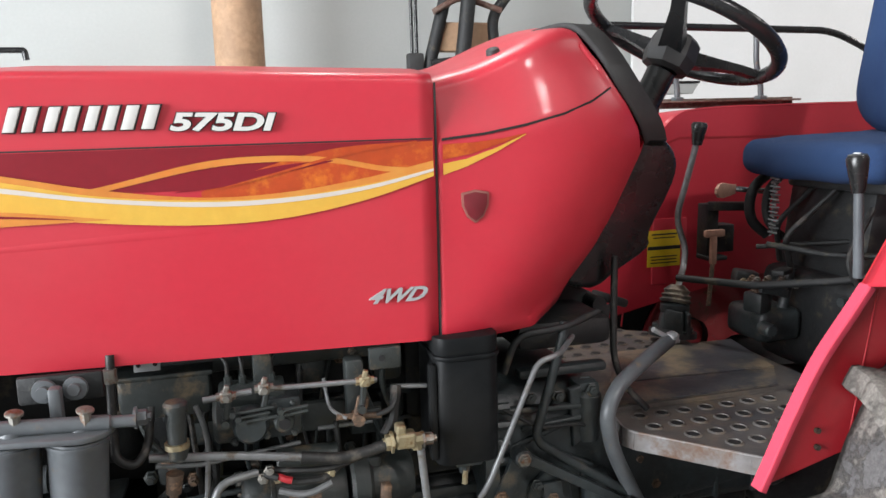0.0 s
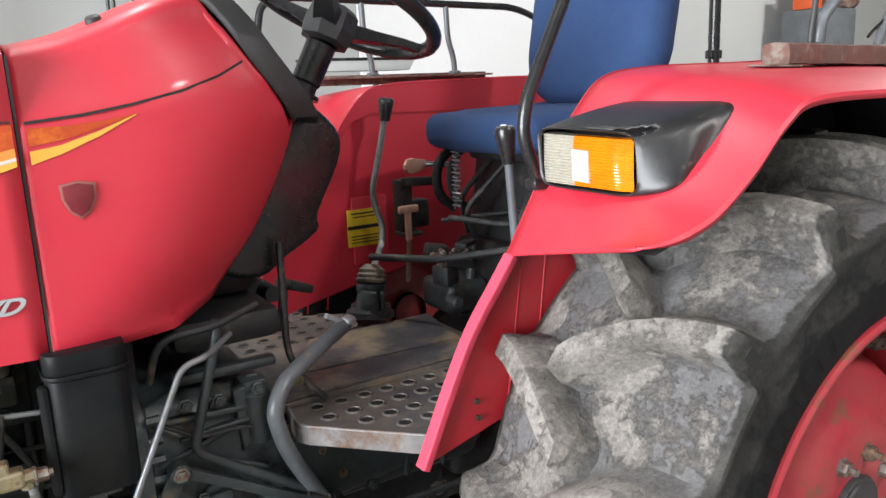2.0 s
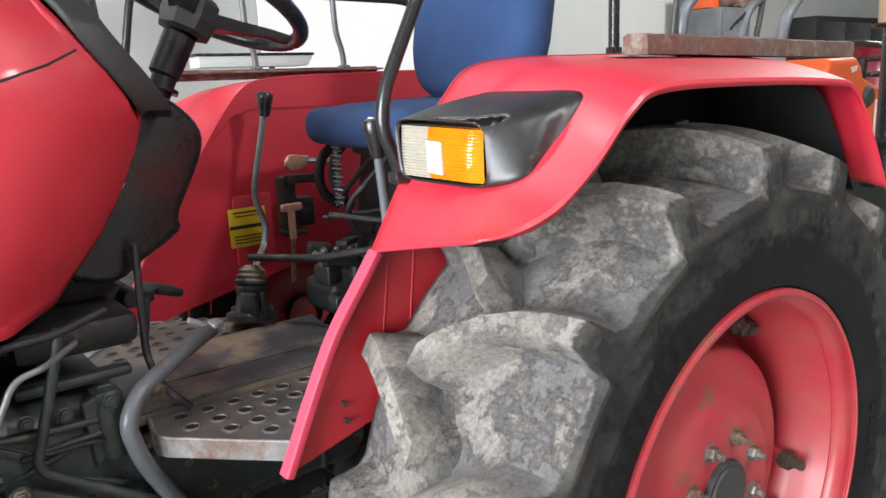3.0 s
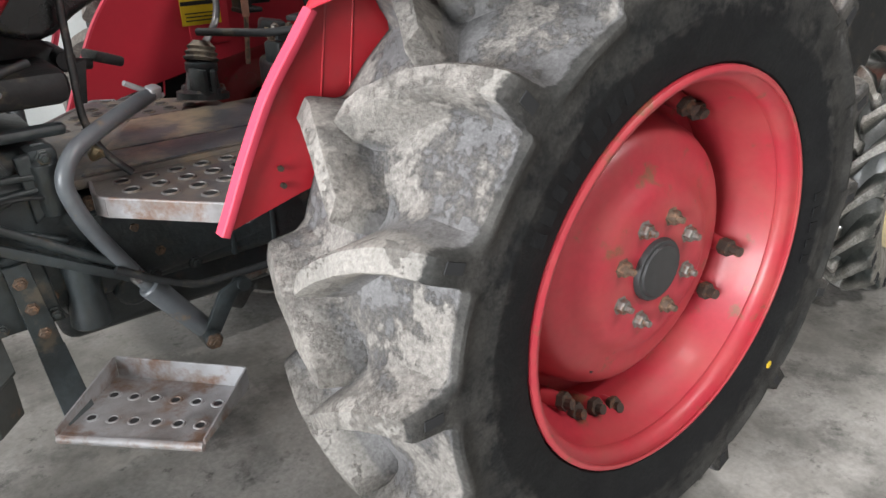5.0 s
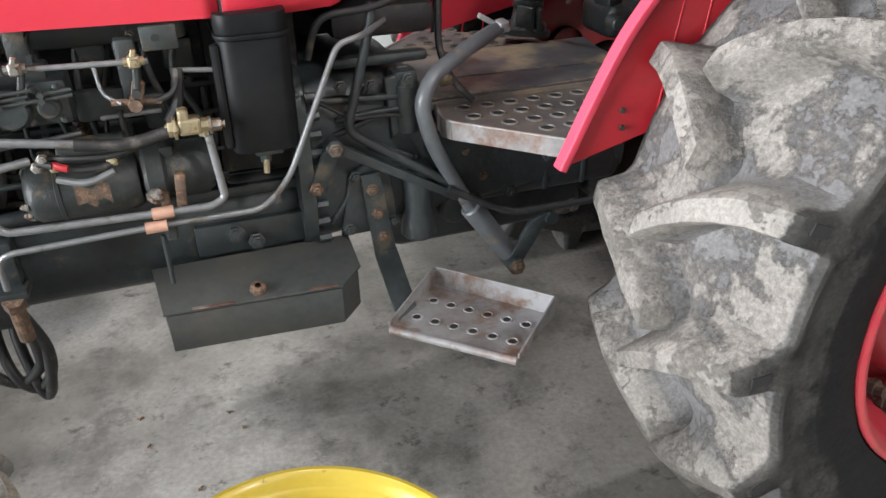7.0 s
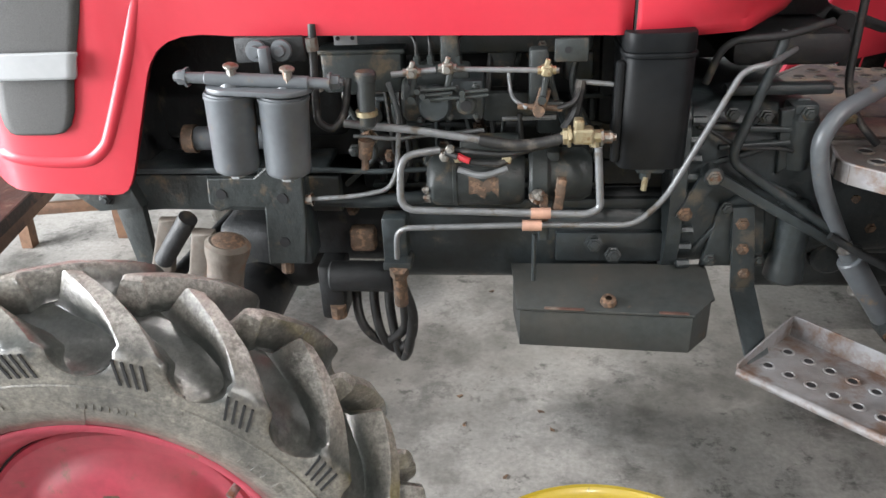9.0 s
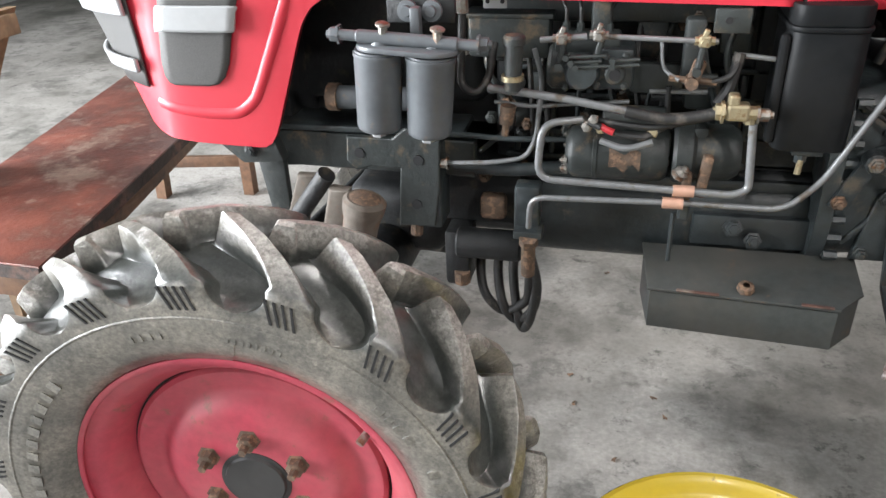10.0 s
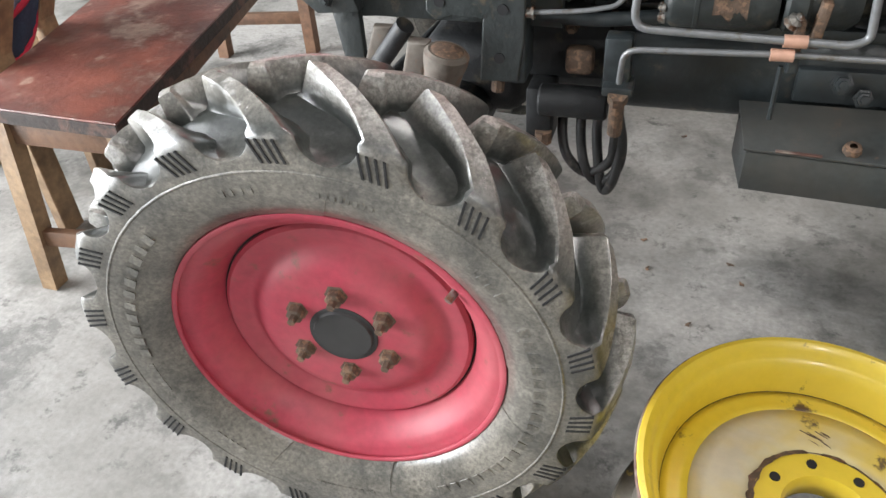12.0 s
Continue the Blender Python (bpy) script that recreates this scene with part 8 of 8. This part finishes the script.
middle = smooth_line([(-3.140, -0.23, 0.530), (-3.125, -0.17, 0.545), (-3.10, -0.08, 0.565), (-3.080, 0.010, 0.60), (-3.050, 0.060, 0.665)], 5)
lower = smooth_line([(-3.155, -0.24, 0.458), (-3.145, -0.18, 0.456), (-3.125, -0.07, 0.458), (-3.115, 0.0, 0.490), (-3.078, 0.050, 0.60)], 5)
for top_line, low_line, paint, name, note in ((upper, middle, DENIM_PALE, "flap", "faded denim flap"), (middle, lower, DENIM, "cloth", "dark denim side")):
    bm = bmesh.new()
    grid_faces(bm, [[a.lerp(b, v / 8) + Vector((0.010 * math.sin(3.1 * v / 8) + 0.004 * math.sin(k * 1.7 + v), 0, 0)) for v in range(9)] for k, (a, b) in enumerate(zip(top_line, low_line))])
    thicken(part(name, bm, paint, bag, note), 0.010, 0.0)
for line in (middle, lower, [upper[-1], (upper[-1] + middle[-1]) / 2 + Vector((0.014, 0.012, 0)), middle[-1], (middle[-1] + lower[-1]) / 2 + Vector((0.010, -0.008, 0)), lower[-1]]):
    bm = bmesh.new()
    pipe(bm, [p + Vector((0.006, 0, 0)) for p in line], 0.0085, 0, 8)
    part("trim", bm, RED_CLOTH, bag, "red cloth edging")

# ---- background along the far wall ----
post = structure("wooden_post", lathe(bmesh.new(), [(0, 0), (0.125, 0), (0.122, 1.5), (0.118, 4.4), (0, 4.4)], (-1.43, 2.55, 0), (0, 0, 1), 64), POST, "round tan wooden roof post", "post")
structure("wall_panel", plain((2.48, 0.03, 3.0), (2.21, 2.97, 1.5), 0.004), WHITE, "smooth white wall panel", "wall")

# ---- machines and stores behind the tractor ----
black_pole = thing("standing_pole", "slim black steel pole standing on the floor", "pole", at=(2.64, 1.6, 0))
piece("shaft", BLACK, black_pole, "", lambda bm: rod(bm, (2.64, 1.6, 0.012), (2.64, 1.6, 2.9), 0.034, segments=16))
piece("foot", BLACK, black_pole, "", lambda bm: box(bm, (0.16, 0.16, 0.012), (2.64, 1.6, 0.006), bevel=0.003))
piece("collar", BLACK, black_pole, "", lambda bm: box(bm, (0.10, 0.05, 0.05), (2.64, 1.6, 1.50), bevel=0.006))
cabinet = thing("tall_cabinet", "tall plain grey steel cabinet against the wall", "cabinet", at=(5.25, 2.55, 0))
piece("body", GREY_STEEL, cabinet, "", lambda bm: box(bm, (0.50, 0.40, 1.87), (5.32, 2.6, 0.975), bevel=0.02))
piece("plinth", BLACK, cabinet, "", lambda bm: box(bm, (0.46, 0.34, 0.04), (5.32, 2.6, 0.02), bevel=0.004))
piece("door", GREY_STEEL, cabinet, "", lambda bm: box(bm, (0.44, 0.012, 1.78), (5.32, 2.395, 0.975), bevel=0.004))
orange_box = thing("orange_box", "small orange box on the grey cabinet", "box", at=(5.1, 2.6, 1.9))
piece("carton", ORANGE, orange_box, "", lambda bm: box(bm, (0.13, 0.2, 0.30), (5.14, 2.6, 2.06), bevel=0.01))
sack = thing("brown_sack", "crumpled brown sack on the grey cabinet", "sack", at=(5.4, 2.6, 1.91))
def sack_mesh(bm):
    box(bm, (0.50, 0.24, 0.40), (5.46, 2.55, 2.11), bevel=0.07, segments=4)
    bmesh.ops.subdivide_edges(bm, edges=[e for e in bm.edges if e.calc_length() > 0.08], cuts=6, use_grid_fill=True)
    for v in bm.verts:
        if v.co.z > 1.92:
            v.co += Vector((1, 0.6, 0.6)) * 0.05 * noise.noise(v.co * 7) + Vector((0.4, 0, 0)) * max(0.0, v.co.z - 2.0) * (v.co.x - 5.3)


piece("cloth", RUST_IRON, sack, "", sack_mesh)
locker = thing("low_locker", "long low black locker against the wall", "locker", at=(8.35, 2.8, 0))
piece("body", DARK, locker, "", lambda bm: box(bm, (2.04, 0.30, 1.86), (8.35, 2.8, 0.97), bevel=0.01))
piece("plinth", DARK, locker, "", lambda bm: box(bm, (1.98, 0.26, 0.04), (8.35, 2.8, 0.02), bevel=0.004))
for k in range(3):
    piece("door", BLACK, locker, "", lambda bm: box(bm, (0.64, 0.012, 1.74), (7.68 + 0.67 * k, 2.645, 0.97), bevel=0.004))
drum = thing("maroon_drum", "dark maroon steel drum by the wall", "drum", at=(7.3, 1.9, 0))
piece("shell", BADGE, drum, "", lambda bm: lathe(bm, [(0, 0), (0.46, 0), (0.47, 0.02), (0.46, 0.04), (0.46, 0.5), (0.475, 0.52), (0.46, 0.54), (0.46, 1.0), (0.475, 1.02), (0.46, 1.04), (0.46, 1.5), (0.47, 1.52), (0.44, 1.52), (0, 1.50)], (7.3, 1.9, 0), (0, 0, 1), 40))

# a second tractor parked behind the first
second = thing("parked_tractor", "orange tractor with cream-rimmed dusty front wheels parked behind", "tractor", at=(1.9, 0.1, 0))
PALE_WHEEL = dict(FRONT)
PALE_WHEEL.update(rim_paint=PALE_RIM, marks=[])
for s, y in ((-1, -0.62), (1, 0.82)):
    wheel("front_wheel", (1.45 - 1.9, y - 0.1, 0.430), 0.10, s, PALE_WHEEL, "dusty front wheel with a cream rim", second)
piece("front_axle", IRON_DARK, second, "dark front axle", lambda bm: rod(bm, (1.5, -0.55, 0.45), (1.5, 0.75, 0.45), 0.05, segments=16))
piece("chassis", IRON_DARK, second, "dark engine and chassis", lambda bm: (box(bm, (1.5, 0.50, 0.55), (2.25, 0.1, 0.75), bevel=0.03), box(bm, (0.20, 0.20, 0.20), (1.5, 0.1, 0.52), bevel=0.02)))
hood = piece("bonnet", ORANGE, second, "orange rounded bonnet", lambda bm: slab(bm, [(1.55, -0.20, 0.98), (1.56, -0.20, 1.33), (1.60, -0.20, 1.376), (1.80, -0.20, 1.380), (1.84, -0.20, 1.352), (1.86, -0.20, 1.310), (1.98, -0.20, 1.275), (2.04, -0.20, 1.22), (2.75, -0.20, 1.16), (2.75, -0.20, 0.98)], (0, 0.6, 0), bevel=0.025, segments=4))
piece("bonnet_lamp", BLACK_DULL, hood, "dark round lamp glass", lambda bm: lathe(bm, [(0, 0.014), (0.030, 0.012), (0.042, 0.0), (0.042, -0.01)], (1.893, -0.203, 1.235), (0, -1, 0), 20))
piece("pale_mark", DECAL_WHITE, hood, "small white torn mark", lambda bm: slab(bm, [(1.735, -0.2035, 1.343), (1.79, -0.2035, 1.350), (1.785, -0.2035, 1.332), (1.75, -0.2035, 1.324)], (0, 0.002, 0)))
piece("pale_panel", DECAL_WHITE, hood, "white side panel", lambda bm: box(bm, (0.10, 0.006, 0.16), (2.01, -0.203, 1.14), bevel=0.003))
piece("steering_column", BLACK, second, "black steering column", lambda bm: rod(bm, (2.48, 0.1, 1.10), (2.54, 0.1, 1.375), 0.022, segments=12))
second_ring = [Vector((2.54 + 0.17 * math.cos(a), 0.1 + 0.19 * math.sin(a), 1.375 - 0.07 * math.cos(a))) for a in (2 * math.pi * k / 40 for k in range(40))]
piece("steering_wheel", BLACK, second, "black steering wheel", lambda bm: (pipe(bm, second_ring, 0.014, 0, 8, closed=True), rod(bm, (2.54, -0.09, 1.375), (2.54, 0.29, 1.375), 0.012, segments=8)))
piece("exhaust_post", BLACK, second, "black upright pipe", lambda bm: (rod(bm, (1.44, -0.46, 0.98), (1.44, -0.46, 1.465), 0.036, segments=20), lathe(bm, [(0, 0), (0.062, 0), (0.070, 0.008), (0.060, 0.014), (0, 0.014)], (1.44, -0.46, 1.458), (0, 0, 1), 28), box(bm, (0.50, 0.05, 0.04), (1.66, -0.42, 0.985), bevel=0.006), box(bm, (0.09, 0.08, 0.03), (1.44, -0.46, 1.11), bevel=0.006)))
piece("post_cap", POST, second, "tan cylinder on the pipe", lambda bm: lathe(bm, [(0, 0), (0.050, 0), (0.052, 0.004), (0.052, 0.13), (0.044, 0.145), (0, 0.145)], (1.44, -0.46, 1.472), (0, 0, 1), 28))

# implements standing beyond the far side
implement = thing("standing_implement", "rusty dark implement frame with a tan box", "implement", at=(-0.3, 2.5, 0))
for pts, r in (([(-0.50, 2.5, 0.0), (-0.47, 2.5, 1.65), (-0.36, 2.5, 2.05), (-0.33, 2.5, 2.5)], 0.035), ([(-0.05, 2.5, 0.0), (-0.10, 2.5, 1.65), (-0.12, 2.5, 1.90), (-0.02, 2.5, 2.03)], 0.030), ([(-0.36, 2.42, 1.40), (-0.30, 2.42, 1.75), (-0.22, 2.42, 2.4)], 0.040), ([(-0.45, 2.46, 1.92), (-0.30, 2.46, 2.0), (-0.08, 2.46, 1.93)], 0.016), ([(-0.47, 2.46, 1.66), (-0.08, 2.46, 1.70)], 0.022), ([(-0.40, 2.46, 2.05), (-0.10, 2.46, 2.08)], 0.045)):
    piece("frame_bar", RUST_IRON if r == 0.016 else IRON_DARK, implement, "", lambda bm: pipe(bm, pts, r, 0.06, 10))
piece("tan_box", POST, implement, "tan box in the frame", lambda bm: box(bm, (0.34, 0.08, 0.15), (-0.26, 2.54, 1.80), bevel=0.012))
rod_stand = thing("standing_rod", "thin black steel rod on a base block", "rod", at=(-0.545, 2.5, 0))
for x in (-0.560, -0.535):
    piece("rod", BLACK, rod_stand, "", lambda bm: rod(bm, (x, 2.5, 0.04), (x, 2.5, 2.6), 0.009, segments=10))
piece("socket", BLACK_DULL, rod_stand, "grey-black socket block", lambda bm: box(bm, (0.085, 0.06, 0.10), (-0.548, 2.49, 1.665), bevel=0.01))
piece("foot", BLACK_DULL, rod_stand, "", lambda bm: box(bm, (0.14, 0.14, 0.045), (-0.548, 2.5, 0.022), bevel=0.006))
hanger = thing("wall_hook_bar", "short black bar with upturned end standing beyond the bonnet", "stand", at=(-2.43, 2.5, 0))
piece("bar", BLACK, hanger, "", lambda bm: (pipe(bm, [(-2.75, 2.5, 1.735), (-2.39, 2.5, 1.735), (-2.385, 2.5, 1.69)], 0.014, 0.01), rod(bm, (-2.6, 2.5, 0), (-2.6, 2.5, 1.735), 0.018, segments=10)))
low_stand = thing("tray_stand", "pale sheet-metal tray with a dark rim on a thin stand", "stand", at=(0.46, 1.8, 0))
piece("tray", WALL, low_stand, "pale tray", lambda bm: slab(bm, [(0.10, 1.74, 1.508), (0.645, 1.74, 1.508), (0.615, 1.74, 1.462), (0.10, 1.74, 1.462)], (0, 0.12, 0), bevel=0.003))
piece("rim", BLACK, low_stand, "dark rim", lambda bm: box(bm, (0.56, 0.13, 0.012), (0.37, 1.8, 1.515), bevel=0.003))
piece("shaft", BLACK, low_stand, "", lambda bm: (rod(bm, (0.46, 1.8, 0), (0.46, 1.8, 1.462), 0.014, segments=10), box(bm, (0.16, 0.16, 0.012), (0.46, 1.8, 0.006), bevel=0.002)))

# dust-caked steering parts over the front axle
piece("steering_knuckle", DUSTY, tractor, "pale dust-caked steering knuckle", lambda bm: lathe(bm, [(0, 0.0), (0.036, 0.0), (0.036, 0.05), (0.030, 0.075), (0.031, 0.115), (0.036, 0.135), (0.037, 0.150), (0.031, 0.156), (0, 0.154)], (-1.850, -0.42, 0.580), (0.24, 0.0, 1.0), 28))
piece("knuckle_cap", RUST, tractor, "rusty top of the steering knuckle", lambda bm: lathe(bm, [(0, 0.004), (0.022, 0.003), (0.027, 0.0), (0.027, -0.006)], (-1.8137, -0.42, 0.7315), (0.24, 0.0, 1.0), 24))
piece("steering_arm", DUSTY, tractor, "dusty flat steering arm", lambda bm: (slab(bm, [(-1.905, -0.36, 0.715), (-1.868, -0.36, 0.712), (-1.885, -0.36, 0.600), (-1.935, -0.36, 0.595)], (0, 0.03, 0), bevel=0.008, segments=3), slab(bm, [(-1.990, -0.30, 0.712), (-1.955, -0.30, 0.712), (-1.985, -0.30, 0.60), (-2.030, -0.30, 0.60)], (0, 0.022, 0), bevel=0.007, segments=3)))
piece("steering_cylinder", IRON_DARK, tractor, "dark steering cylinder rod", lambda bm: rod(bm, (-1.912, -0.34, 0.735), (-1.985, -0.32, 0.64), 0.017, segments=14))
piece("tie_rod", IRON_DARK, tractor, "dark tie rod", lambda bm: rod(bm, (-2.03, -0.45, 0.56), (-1.93, 0.35, 0.60), 0.014, segments=12))

# bolts, unions and short lines along the engine side
for k in range(34):
    bx, bz = random.uniform(-1.66, -1.20), random.choice((0.705, 0.735, 0.765, 0.80, 0.835, 0.87, 0.905, 0.94, 0.97, 0.995)) + random.uniform(-0.008, 0.008)
    nut((bx, -0.150 - random.uniform(0.0, 0.07), bz), (0, -1, random.uniform(-0.2, 0.2)), random.uniform(0.006, 0.011), random.uniform(0.012, 0.03), random.choice((IRON_LIGHT, IRON_LIGHT, BOLT, RUST, IRON)), engine, "block_bolt")
for k in range(9):
    bx = -1.64 + 0.05 * k
    top = random.uniform(0.93, 1.0)
    piece("block_line", random.choice((IRON_LIGHT, HOSE, IRON)), engine, "", lambda bm: pipe(bm, [(bx, -0.19, top), (bx + random.uniform(-0.02, 0.02), -0.215, top - 0.06), (bx + random.uniform(-0.05, 0.05), -0.205, 0.80), (bx + random.uniform(-0.05, 0.05), -0.18, 0.73)], random.uniform(0.0035, 0.006), 0.03, 8))
for bx, bz, w, h in ((-1.62, 0.93, 0.05, 0.05), (-1.54, 0.87, 0.07, 0.04), (-1.37, 0.95, 0.05, 0.07), (-1.28, 0.86, 0.06, 0.06), (-1.24, 0.95, 0.05, 0.05), (-1.60, 0.81, 0.06, 0.05), (-1.24, 0.79, 0.05, 0.09)):
    piece("cast_pad", IRON_LIGHT, engine, "", lambda bm: box(bm, (w, 0.06, h), (bx, -0.165, bz), bevel=0.008))

# small litter on the floor
bm = bmesh.new()
for lx, ly, turn in ((-1.488, 0.108, 0.2), (-1.470, -0.005, 1.1), (-1.417, 0.653, 0.4), (-1.251, -0.017, 2.0), (-1.365, -0.182, 0.8), (-1.278, 0.052, 2.6)):
    n = 7
    outline = []
    for k in range(n):
        a = 2 * math.pi * k / n
        r = 0.0045 + 0.0022 * math.sin(3 * a + turn) + 0.0012 * math.sin(2 * a)
        outline.append((lx + 1.7 * r * math.cos(a) * math.cos(turn) - r * math.sin(a) * math.sin(turn), ly + 1.7 * r * math.cos(a) * math.sin(turn) + r * math.sin(a) * math.cos(turn), 0.001))
    slab(bm, outline, (0, 0, 0.003))
litter = part("floor_litter", bm, RUST, None, "small dark dry scraps lying on the floor", kind="stuff", smooth=False)
tagged(litter, category="litter")

# dark plate added to block the view through the gap under the cowl's lower edge
piece("cowl_stay", IRON_DARK, tractor, "added dark plate closing the gap under the cowl", lambda bm: box(bm, (0.30, 0.012, 0.16), (-0.93, 0.10, 0.97), bevel=0.004))
